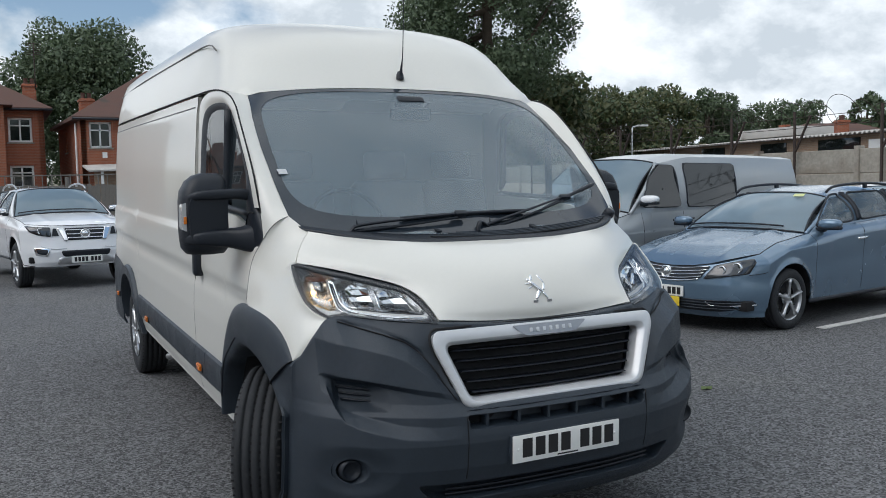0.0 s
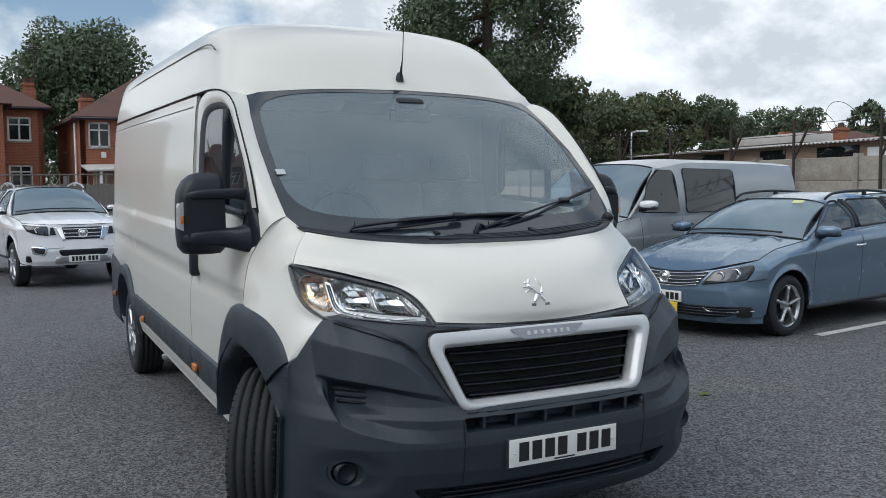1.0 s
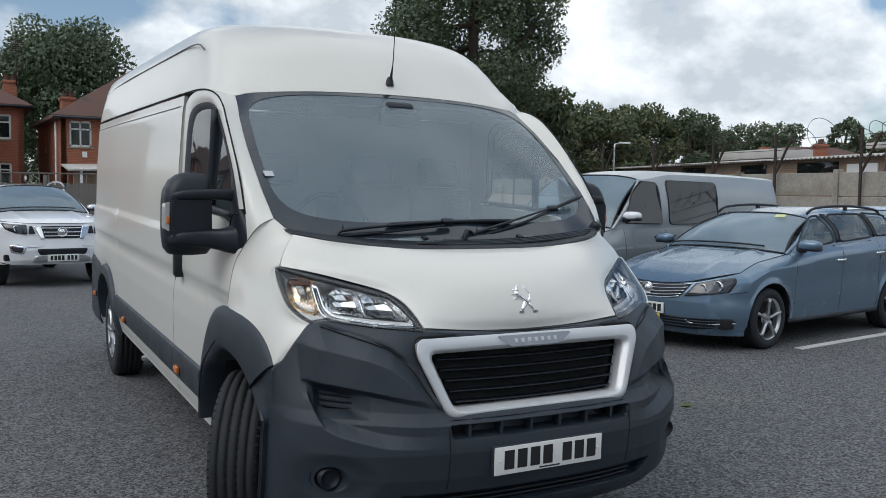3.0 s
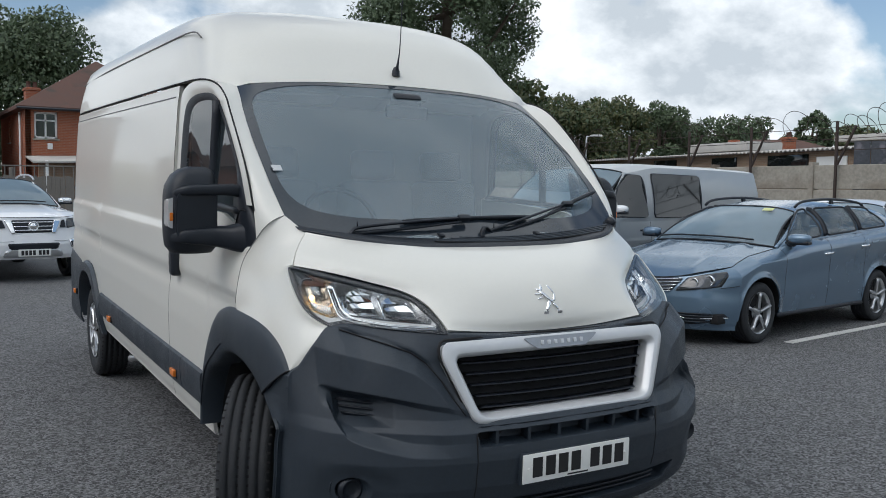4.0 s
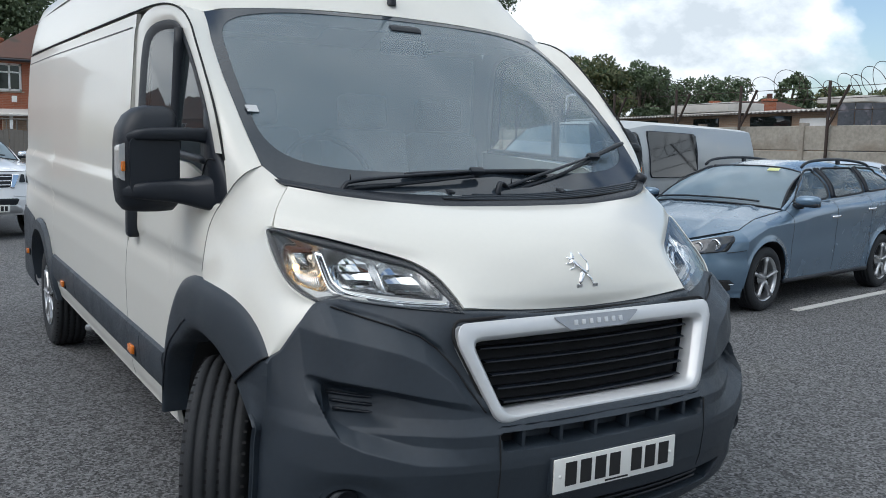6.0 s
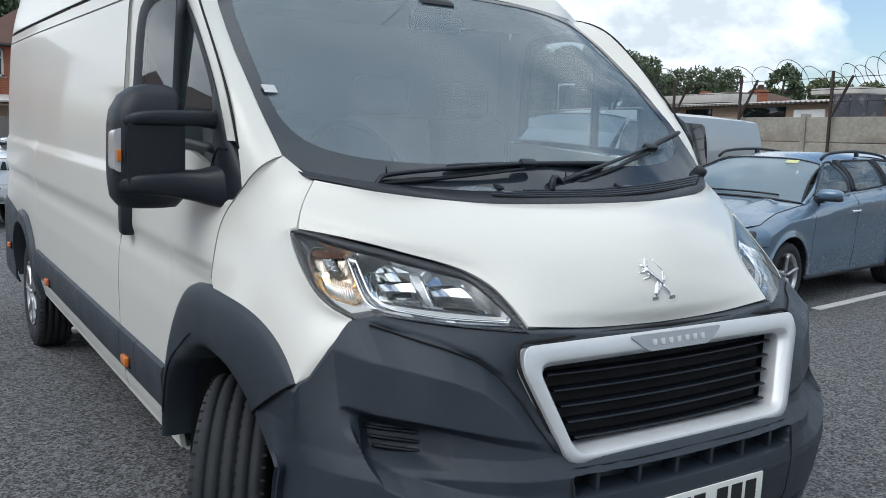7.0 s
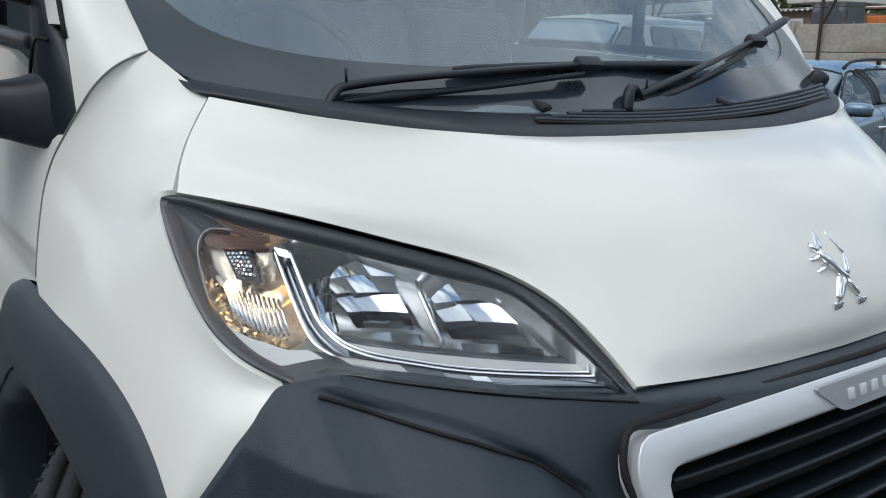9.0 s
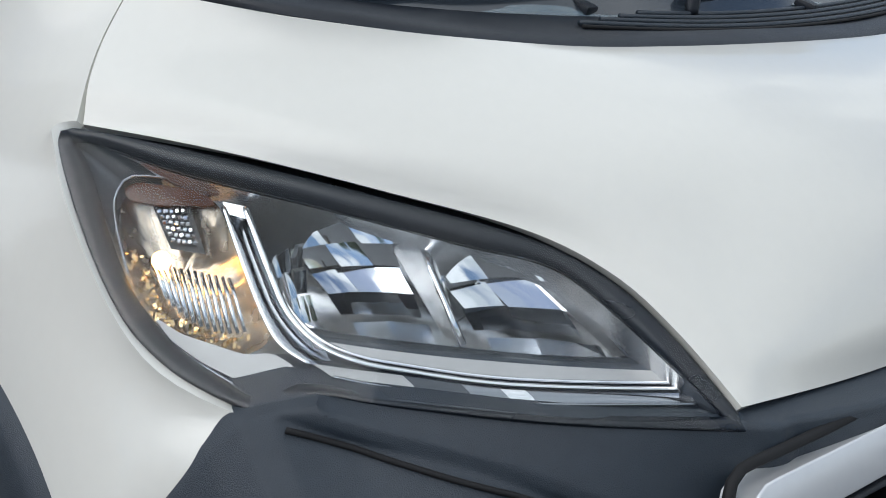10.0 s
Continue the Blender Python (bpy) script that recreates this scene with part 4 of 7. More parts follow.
def bowl(cx, cy, cz, focus, wide, fine, zs, keep, seed, slant=0.55):
    """Forward-facing reflector of stepped mirror facets: slanted broad columns, then a field of narrow ones, trimmed by planes (place, outward normal)."""
    rnd = random.Random(seed)
    bm = bmesh.new()
    cells = [(a, b, True) for a, b in zip(wide, wide[1:])] + [(a, b, False) for a, b in zip(fine, fine[1:])]
    rows = len(zs) - 1
    tilts = [-0.30, -0.15, 0.80, 0.42, 0.10, 0.42, -0.20, 0.40]
    for i, (x0, x1, broad) in enumerate(cells):
        for j in range(rows):
            z0, z1 = zs[j], zs[j + 1]
            lean = slant * (0.5 * (z0 + z1) - cz) if broad else 0.12 * (0.5 * (z0 + z1) - cz)
            mx, mz = (x0 + x1) / 2 + lean, (z0 + z1) / 2
            y = cy - ((mx - cx) ** 2 + (mz - cz) ** 2) / (4 * focus)
            sx = -(mx - cx) / (2 * focus) + rnd.uniform(-0.08, 0.08)
            sz = tilts[(j + (i % 2 if j > 2 else 0)) % 8] + rnd.uniform(-0.07, 0.07) if broad else rnd.choice((-0.35, -0.1, 0.3, 0.42, 0.8)) + rnd.uniform(-0.1, 0.1)
            n = 4
            vs = [[None] * (n + 1) for _ in range(n + 1)]
            for a in range(n + 1):
                for b in range(n + 1):
                    z = z0 + (z1 - z0) * b / n
                    x = x0 + (x1 - x0) * a / n + (slant if broad else 0.12) * (z - cz)
                    dome = 0.0009 * (1 - (2 * a / n - 1) ** 2) + 0.0005 * (1 - (2 * b / n - 1) ** 2)
                    vs[a][b] = bm.verts.new(V(x, y + sx * (x - mx) + sz * (z - mz) + dome, z))
            for a in range(n):
                for b in range(n):
                    bm.faces.new([vs[a][b], vs[a + 1][b], vs[a + 1][b + 1], vs[a][b + 1]])
    for co, no in keep:
        bmesh.ops.bisect_plane(bm, geom=bm.verts[:] + bm.edges[:] + bm.faces[:], plane_co=co, plane_no=no, clear_outer=True)
    return bm


def build_headlamp(s, lit):
    m = V(s, 1, 1)
    lamp = new("headlamp")
    lamp.parent = van
    tagged(lamp, "clear headlamp with chrome reflectors and lit amber side lamp" if lit else "clear headlamp with chrome reflectors")

    def put(name, bm, material, parent=lamp, label="", smooth=35):
        bm.transform(Matrix.Diagonal((s, 1, 1, 1)))
        return part(name, bm, material, parent, label, smooth=smooth)

    # outline of the lens: along the bonnet, and round the wing and the bumper
    corner = lamp_at(0.649, 0.279, 0.0)
    top = spline([corner, lamp_at(0.640, 0.283, 0), lamp_at(0.615, 0.279, -0.002)] + [p + V(0.0, 0.0, -0.006) for p in bonnet_edge()[:-1][::-1]], 60)
    low = spline(chain(lamp_line([(0.649, 0.279, 0), (0.648, 0.258, 0), (0.610, 0.171, 0), (0.580, 0.113, 0), (0.553, 0.072, 0), (0.525, 0.044, 0), (0.494, 0.022, 0), (0.427, -0.009, 0)], 30),
                       lamp_line([(0.427, -0.009, 0), (0.405, 0.000, -0.002), (0.392, 0.008, -0.004), (0.370, 0.009, -0.006)], 10),
                       lamp_line([(0.370, 0.009, -0.006), (0.316, 0.000, -0.008), (0.168, -0.014, -0.008), (0.004, -0.016, 0)], 26)), 60)
    rows = []
    for v in np.linspace(0, 1, 22):
        bow = 0.045 * np.sin(v * math.pi) * np.linalg.norm(top - low, axis=1)
        rows.append(top * (1 - v) + low * v + EN * bow[:, None])
    g = np.stack(rows)
    part("lens", grid_bm(g * m, turn=s < 0), LENS, lamp, "clear lens").visible_shadow = False
    # black rim inside the lens edge, grey bezel inside the rim, then the walls of the window
    def loop(a, b):
        return np.concatenate([a, b[::-1]])
    n = 60
    rim_t = lamp_line([(0.632, 0.268, 0.008), (0.608, 0.266, 0.008), (0.522, 0.236, 0.008), (0.395, 0.205, 0.008), (0.247, 0.166, 0.008), (0.176, 0.149, 0.008), (0.134, 0.122, 0.008), (0.061, 0.046, 0.008), (0.021, -0.002, 0.008)], n)
    rim_l = lamp_line([(0.632, 0.268, 0.010), (0.613, 0.235, 0.010), (0.586, 0.170, 0.012), (0.559, 0.116, 0.012), (0.532, 0.080, 0.012), (0.503, 0.052, 0.012), (0.472, 0.031, 0.012), (0.432, 0.010, 0.012), (0.398, 0.024, 0.008), (0.316, 0.012, 0.008), (0.168, -0.001, 0.008), (0.021, -0.002, 0.008)], n)
    win_t = lamp_line([(0.588, 0.240, 0.030), (0.574, 0.247, 0.030), (0.515, 0.240, 0.030), (0.441, 0.221, 0.030), (0.317, 0.189, 0.030), (0.204, 0.165, 0.030), (0.160, 0.150, 0.030), (0.118, 0.113, 0.030), (0.082, 0.078, 0.030), (0.055, 0.037, 0.026), (0.040, 0.012, 0.022)], n)
    win_l = lamp_line([(0.588, 0.240, 0.030), (0.593, 0.214, 0.030), (0.579, 0.165, 0.030), (0.553, 0.106, 0.030), (0.522, 0.071, 0.030), (0.494, 0.050, 0.030), (0.432, 0.019, 0.028), (0.400, 0.036, 0.024), (0.356, 0.022, 0.022), (0.214, 0.010, 0.022), (0.120, 0.010, 0.022), (0.040, 0.012, 0.022)], n)
    edge, rim, win = loop(top, low), loop(rim_t, rim_l), loop(win_t, win_l)
    lip = edge + (g[11, 30] - edge) * 0.012 + EN * 0.001
    put("rim", grid_bm(np.stack([edge - EN * 0.014, edge - EN * 0.003, lip - EN * 0.001, lip * 0.5 + rim * 0.5 + EN * 0.002, rim + EN * 0.003, rim + EN * 0.001]), close_v=True), LAMP_BLACK, label="black rim")
    put("bezel", grid_bm(np.stack([rim, rim * 0.96 + win * 0.04 - EN * 0.003, rim * 0.5 + win * 0.5 + EN * 0.002, rim * 0.06 + win * 0.94, win, win - EN * 0.03]), close_v=True), LAMP_GREY)
    put("bezel_line", tube(np.concatenate([win_t[:44][::-1], win_l[1:26]]) + EN * 0.001, 0.0016, 5), DARK_CHROME)
    cen = g[11, 30] - EN * 0.13
    put("bucket", grid_bm(np.stack([rim - EN * 0.004, win * 0.9 + cen * 0.1 - EN * 0.075, win * 0.7 + cen * 0.3 - EN * 0.11, win * 0.05 + cen * 0.95])), HATCH)

    # main reflectors
    front = (lamp_at(0.3, 0.1, 0.026), EN)
    def through_edge(p, q, out):
        no = np.cross(lamp_at(*q) - lamp_at(*p), EN)
        return (lamp_at(*p), no if no @ (lamp_at(*out) - lamp_at(*p)) > 0 else -no)
    cut1 = through_edge((0.327, 0.196, 0.05), (0.269, 0.092, 0.05), (0.2, 0.1, 0.05))
    cut2 = through_edge((0.198, 0.174, 0.05), (0.103, 0.073, 0.05), (0.05, 0.15, 0.05))
    mid2 = through_edge((0.290, 0.185, 0.05), (0.258, 0.080, 0.05), (0.4, 0.1, 0.05))
    div = through_edge((0.468, 0.212, 0.05), (0.418, 0.100, 0.05), (0.55, 0.1, 0.05))
    low1 = through_edge((0.400, 0.093, 0.046), (0.261, 0.077, 0.046), (0.3, 0.0, 0.046))
    low2 = through_edge((0.261, 0.077, 0.046), (0.100, 0.068, 0.046), (0.2, 0.0, 0.046))
    put("reflector", bowl(0.742, 0.532, 1.224, 0.046, np.linspace(0.56, 0.740, 7), np.linspace(0.742, 0.84, 8), np.linspace(1.14, 1.345, 9), [front, cut1, div, low1], 4), MIRROR_CHROME, label="faceted chrome reflector", smooth=12)
    put("reflector", bowl(0.640, 0.437, 1.208, 0.046, np.linspace(0.43, 0.632, 6), np.linspace(0.634, 0.70, 6), np.linspace(1.13, 1.33, 8), [front, cut2, mid2, low2], 9), MIRROR_CHROME, label="faceted chrome reflector", smooth=12)
    # finely ribbed panels beside each reflector
    for p0, p1, q0, q1, count in (((0.330, 0.200, 0.050), (0.268, 0.088, 0.050), (0.282, 0.190, 0.042), (0.252, 0.080, 0.044), 26), ((0.200, 0.176, 0.050), (0.102, 0.071, 0.050), (0.165, 0.158, 0.040), (0.092, 0.070, 0.046), 22)):
        u = np.linspace(0, 1, 6)[:, None]
        a, b = lamp_at(*p0) * (1 - u) + lamp_at(*p1) * u, lamp_at(*q0) * (1 - u) + lamp_at(*q1) * u
        g2 = []
        for k in range(count + 1):
            f = k / count
            g2 += [a * (1 - f) + b * f, a * (1 - f - 0.4 / count) + b * (f + 0.4 / count) + EN * 0.0012]
        put("ribbed_panel", grid_bm(np.stack(g2[:-1])), HATCH, smooth=0)
    # end panel, its dark grey standing in for trees reflected in the lens
    bm = bmesh.new()
    lamp_quad(bm, [(0.168, 0.162, 0.040), (0.090, 0.070, 0.047), (0.030, 0.050, 0.047), (0.10, 0.13, 0.034)])
    put("side_panel", bm, LAMP_GREY)
    put("reflector_divider", tube(np.stack([lamp_at(0.287, 0.184, 0.040), lamp_at(0.281, 0.154, 0.038), lamp_at(0.266, 0.115, 0.038), lamp_at(0.251, 0.076, 0.040)]), [0.006, 0.0045, 0.004, 0.005], 6, flat=0.6), CHROME)
    for a, b in ((0.378, 0.165), (0.262, 0.142)):
        at = lamp_at(a, b, 0.10)
        put("lamp_bulb", lathe([(0.0005, -0.030), (0.006, -0.028), (0.0085, -0.018), (0.0085, 0.02), (0.015, 0.022), (0.016, 0.045)], 16, "y", at=at), LENS if lit else ALLOY)
    # ledges under the reflectors: dark step, satin shelf
    step_b = lamp_line([(0.402, 0.094, 0.046), (0.347, 0.086, 0.046), (0.261, 0.077, 0.046), (0.174, 0.070, 0.046), (0.060, 0.068, 0.046)], 40)
    step_f = lamp_line([(0.396, 0.079, 0.038), (0.345, 0.071, 0.038), (0.262, 0.062, 0.038), (0.154, 0.055, 0.038), (0.058, 0.052, 0.038)], 40)
    shelf = lamp_line([(0.391, 0.068, 0.034), (0.340, 0.057, 0.034), (0.250, 0.046, 0.034), (0.154, 0.039, 0.034), (0.052, 0.038, 0.034)], 40)
    put("dark_step", grid_bm(np.stack([step_b - EN * 0.02, step_b, step_f])), LAMP_GREY)
    put("shelf", grid_bm(np.stack([step_f + EN * 0.001, shelf])), LAMP_SILVER)
    # chrome lines: the slanted divider runs on as a double line under the reflectors
    l2 = lamp_line([(0.466, 0.214, 0.030), (0.436, 0.141, 0.030), (0.416, 0.100, 0.030), (0.388, 0.071, 0.030), (0.357, 0.056, 0.030), (0.315, 0.047, 0.030), (0.210, 0.034, 0.030), (0.049, 0.032, 0.030)], 90)
    l1 = lamp_line([(0.487, 0.214, 0.030), (0.463, 0.153, 0.030), (0.437, 0.094, 0.030), (0.420, 0.068, 0.028), (0.394, 0.050, 0.026)], 40)
    put("chrome_line", tube(l2, np.interp(np.linspace(0, 1, 90), [0, 0.3, 1], [0.0042, 0.0036, 0.0030]), 8, flat=0.7), CHROME, label="bright chrome line")
    put("chrome_line", tube(l2[20:] + E2 * 0.0065 - EN * 0.002, 0.0020, 6), CHROME)
    put("chrome_line", tube(l1, 0.0032, 8, flat=0.7), CHROME)
    k2 = l2[np.linspace(0, 44, 40).astype(int)]
    put("channel", grid_bm(np.stack([l1, l1 * 0.7 + k2 * 0.3 - EN * 0.016, l1 * 0.3 + k2 * 0.7 - EN * 0.016, k2])), DARK_CHROME)
    bm = bmesh.new()
    lamp_quad(bm, [(0.489, 0.219, 0.028), (0.464, 0.214, 0.028), (0.458, 0.199, 0.029), (0.483, 0.206, 0.029)])
    put("chrome_cap", bm, CHROME)
    # light guide under the line, in clear and dark lengths
    gt = lamp_line([(0.392, 0.049, 0.024), (0.316, 0.040, 0.024), (0.210, 0.028, 0.024), (0.044, 0.026, 0.024)], 60)
    gl = lamp_line([(0.372, 0.034, 0.018), (0.316, 0.024, 0.018), (0.213, 0.012, 0.018), (0.040, 0.013, 0.018)], 60)
    for i0, i1, mt in ((0, 14, LAMP_SILVER), (14, 23, LAMP_GREY), (23, 29, DARK_CHROME), (29, 33, MIRROR_CHROME), (33, 60, DARK_CHROME)):
        put("light_guide", grid_bm(np.stack([gt[i0:i1 + 1], (gt * 0.5 + gl * 0.5)[i0:i1 + 1] + EN * 0.002, gl[i0:i1 + 1]])), mt)
    put("guide_edge", tube(gl + EN * 0.002, 0.0016, 5), DARK_CHROME)

    # amber side lamp: reflector, reflex grid, fluted insert, plain lower panel
    am = resample(rounded([(0.590, 0.238), (0.574, 0.246), (0.500, 0.236), (0.466, 0.160), (0.428, 0.078), (0.455, 0.060), (0.513, 0.079), (0.548, 0.100), (0.578, 0.165), (0.592, 0.214)], 0.02, 4), 44)
    put("side_lamp_reflector", grid_bm(dish(am, 0.045, 0.030, 7, (0.535, 0.150), 0.003), close_v=True), GLOW_REFLECT if lit else MIRROR_CHROME, label="silvery side lamp reflector", smooth=8)
    bm = bmesh.new()
    for q in range(12):
        t = q / 11
        lo_, hi_ = 0.088 + 0.05 * t * t - 0.018 * t, 0.140 + 0.014 * t
        a = 0.470 + 0.075 * t
        tube(np.stack([lamp_at(a - 0.014, lo_ - 0.004, 0.038), lamp_at(a - 0.004, (lo_ + hi_) / 2, 0.037), lamp_at(a + 0.006, hi_, 0.040)]), 0.0024, 6, bm)
    put("fluted_insert", bm, MIRROR_CHROME)
    rnd = random.Random(5)
    bm = bmesh.new()
    for i in range(5):
        for j in range(6):
            u, v = (i + 0.5) / 5, (j + 0.5) / 6
            p = (V(0.556, 0.216) * (1 - u) + V(0.527, 0.217) * u) * (1 - v) + (V(0.535, 0.178) * (1 - u) + V(0.508, 0.174) * u) * v
            box((0.0045, 0.0040, 0.0045), tuple(lamp_at(p[0], p[1], 0.040)), 0.0008, (rnd.uniform(-50, 0), rnd.uniform(-20, 20), 30), bm, seg=1)
    grid_ob = put("reflex_grid", bm, MIRROR_CHROME, smooth=0)
    bm = bmesh.new()
    lamp_quad(bm, [(0.560, 0.221, 0.044), (0.523, 0.221, 0.044), (0.502, 0.168, 0.044), (0.536, 0.173, 0.044)])
    put("grid_backing", bm, LAMP_BLACK, grid_ob)
    frame_pts = [lamp_at(a, b, 0.038) for a, b in ((0.566, 0.224), (0.520, 0.224), (0.497, 0.162), (0.505, 0.158), (0.538, 0.166), (0.566, 0.224))]
    put("insert_frame", tube(spline(frame_pts, 40), 0.0018, 6), PRISM)
    bm = bmesh.new()
    for k in range(110):
        t = k / 110
        if k % 2:
            a, b = 0.575 - 0.022 * t * 1.6 + rnd.uniform(-0.010, 0.004), 0.170 - 0.075 * t
        else:
            a, b = 0.545 - 0.090 * t + rnd.uniform(-0.004, 0.004), 0.094 - 0.020 * t + rnd.uniform(-0.006, 0.010)
        box((0.0030, 0.0015, 0.0026 + 0.003 * (k % 3 == 0)), tuple(lamp_at(a, b, 0.042)), 0, (rnd.uniform(-80, -10), rnd.uniform(-30, 30), rnd.uniform(0, 60)), bm)
    # chrome facets, coloured by painted bulb glow on the lit side
    put("side_lamp_facets", bm, GLOW_FACET if lit else MIRROR_CHROME, smooth=0)
    if lit:
        b = bmesh.new()
        bmesh.ops.create_uvsphere(b, u_segments=14, v_segments=10, radius=0.0095, matrix=Matrix.Translation(lamp_at(0.541, 0.155, 0.034)))
        put("bulb", b, BULB, label="small glowing amber bulb")
    cap = resample(rounded([(0.590, 0.235), (0.577, 0.244), (0.512, 0.236), (0.494, 0.219), (0.552, 0.217), (0.582, 0.222)], 0.008, 4), 30)
    put("side_lamp_cap", plate_bm(np.array([lamp_at(*p, 0.036) for p in cap]), 0.004, EN), DIM_GLOW if lit else LAMP_BLACK)
    low_p = resample(rounded([(0.541, 0.097), (0.513, 0.079), (0.455, 0.060), (0.428, 0.062), (0.403, 0.046), (0.432, 0.022), (0.494, 0.053), (0.522, 0.073)], 0.006, 3), 40)
    put("lower_panel", plate_bm(np.array([lamp_at(*p, 0.032) for p in low_p]), 0.006, EN), LAMP_SILVER)


def build_mirror(s):
    m = V(s, 1, 1)
    mir = new("door_mirror")
    mir.parent = van
    tagged(mir, "large black door mirror on two arms")
    if s > 0:
        mir.location.x = -0.085
    # housing: rounded shell as stacked sections
    rows = []
    for z, w, d, dx in ((1.352, 0.045, 0.035, 0.0), (1.358, 0.085, 0.070, 0.0), (1.385, 0.106, 0.092, 0.0), (1.43, 0.112, 0.100, 0.0), (1.48, 0.110, 0.100, -0.004), (1.60, 0.108, 0.100, -0.004), (1.645, 0.104, 0.096, -0.002), (1.690, 0.090, 0.082, 0.008), (1.715, 0.068, 0.060, 0.018), (1.726, 0.035, 0.03, 0.024)):
        t = np.linspace(0, 2 * math.pi, 32, endpoint=False)
        c, q = np.cos(t), np.sin(t)
        x = 1.162 - dx + w * np.sign(c) * np.abs(c) ** 0.45
        y = 1.245 + d * np.sign(q) * np.abs(q) ** np.where(q > 0, 0.35, 0.8) * np.where(q > 0, 0.55, 1.0)
        rows.append(np.stack([x, y, 0 * x + z], 1))
    g = np.stack(rows)
    part("housing", grid_bm(g * m, close_v=True, turn=s < 0), BLACK, mir)
    part("mirror_glass", box((0.165, 0.004, 0.26), (s * 1.162, 1.303, 1.53), 0.02), CHROME, mir, "mirror glass")
    face = resample(rounded([(1.075, 1.625), (1.225, 1.625), (1.245, 1.60), (1.245, 1.44), (1.225, 1.41), (1.075, 1.41)], 0.02), 40)
    part("front_panel", plate_bm(np.stack([face[:, 0] * s, np.full(40, 1.138), face[:, 1]], 1), 0.05), BLACK, mir)
    def bar(name, secs):
        t = np.linspace(0, 2 * math.pi, 20, endpoint=False)
        c, q = np.cos(t), np.sin(t)
        sc, sq_ = np.sign(c) * np.abs(c) ** 0.55, np.sign(q) * np.abs(q) ** 0.55
        cs = spline([V(*r) for r in [(x, y, z) for x, y, z, a, b in secs]], 24)
        ha = np.interp(np.linspace(0, 1, 24), np.linspace(0, 1, len(secs)), [r[3] for r in secs])
        hb = np.interp(np.linspace(0, 1, 24), np.linspace(0, 1, len(secs)), [r[4] for r in secs])
        g_ = np.stack([np.stack([p[0] + 0 * c, p[1] + sc * a, p[2] + sq_ * b], 1) for p, a, b in zip(cs, ha, hb)])
        part(name, grid_bm(g_ * m, close_v=True, turn=s > 0), BLACK, mir)
    bar("arm", [(1.250, 1.190, 1.612, 0.028, 0.016), (1.205, 1.155, 1.626, 0.034, 0.022), (1.06, 1.152, 1.630, 0.034, 0.024), (1.00, 1.15, 1.628, 0.030, 0.024), (0.965, 1.15, 1.62, 0.03, 0.028)])
    bar("arm", [(1.262, 1.200, 1.424, 0.025, 0.018), (1.215, 1.158, 1.432, 0.036, 0.032), (1.08, 1.150, 1.430, 0.042, 0.040), (1.02, 1.125, 1.425, 0.060, 0.050), (0.965, 1.090, 1.430, 0.085, 0.070)])
    # rounded triangular foot on the door
    foot = [(0.945, 1.40), (0.965, 1.378), (1.09, 1.395), (1.16, 1.45), (1.175, 1.56), (1.205, 1.745), (1.17, 1.735), (1.045, 1.59), (0.955, 1.47)]
    foot = resample(rounded(foot, 0.04, 5), 60)
    fc = V(1.085, 1.52)
    rings = []
    for k_, lift in ((1.0, -0.012), (1.0, 0.004), (0.96, 0.011), (0.88, 0.016), (0.6, 0.021), (0.3, 0.023), (0.02, 0.024)):
        f2 = fc + (foot - fc) * k_
        rings.append(np.stack([0.975 - 0.045 * (f2[:, 1] - 1.38) - 0.02 * sstep(1.08, 0.94, f2[:, 0]) + lift, f2[:, 0], f2[:, 1]], 1))
    part("foot", grid_bm(np.stack(rings) * m, close_v=True, turn=s > 0), BLACK, mir)
    part("foot_joint", tube(spline([V(0.986, 1.03, 1.545), V(0.991, 1.085, 1.545), V(0.993, 1.125, 1.515), V(0.992, 1.16, 1.46)], 14) * m, 0.003, 5), DARK, mir)
    p = resample(rounded([(1.243, 1.598), (1.275, 1.59), (1.277, 1.47), (1.243, 1.462)], 0.012, 4), 24)
    sig = part("repeater", plate_bm(np.stack([p[:, 0] * s, np.full(24, 1.165), p[:, 1]], 1), 0.07), mat("repeater_lens", (0.55, 0.56, 0.55), 0.15, coat=0.6), mir, "clear indicator repeater with amber bulb")
    part("repeater_bulb", box((0.014, 0.01, 0.035), (s * 1.262, 1.162, 1.515), 0.004), AMBER, sig)


def tyre_bm(r, w, rim):
    """A tyre with rounded shoulders and four tread grooves, turned about x."""
    prof = [(rim, -w * 0.40), (rim + 0.02, -w * 0.47), (r * 0.80, -w * 0.52), (r - 0.035, -w * 0.50), (r - 0.012, -w * 0.44), (r - 0.002, -w * 0.38)]
    for x in (-0.27, -0.09, 0.09, 0.27):
        c = x * w
        prof += [(r, c - 0.0050), (r - 0.007, c - 0.0042), (r - 0.007, c + 0.0042), (r, c + 0.0050)]
    prof += [(a, -b) for a, b in prof[:6][::-1]]
    return lathe(prof, 72, "x")


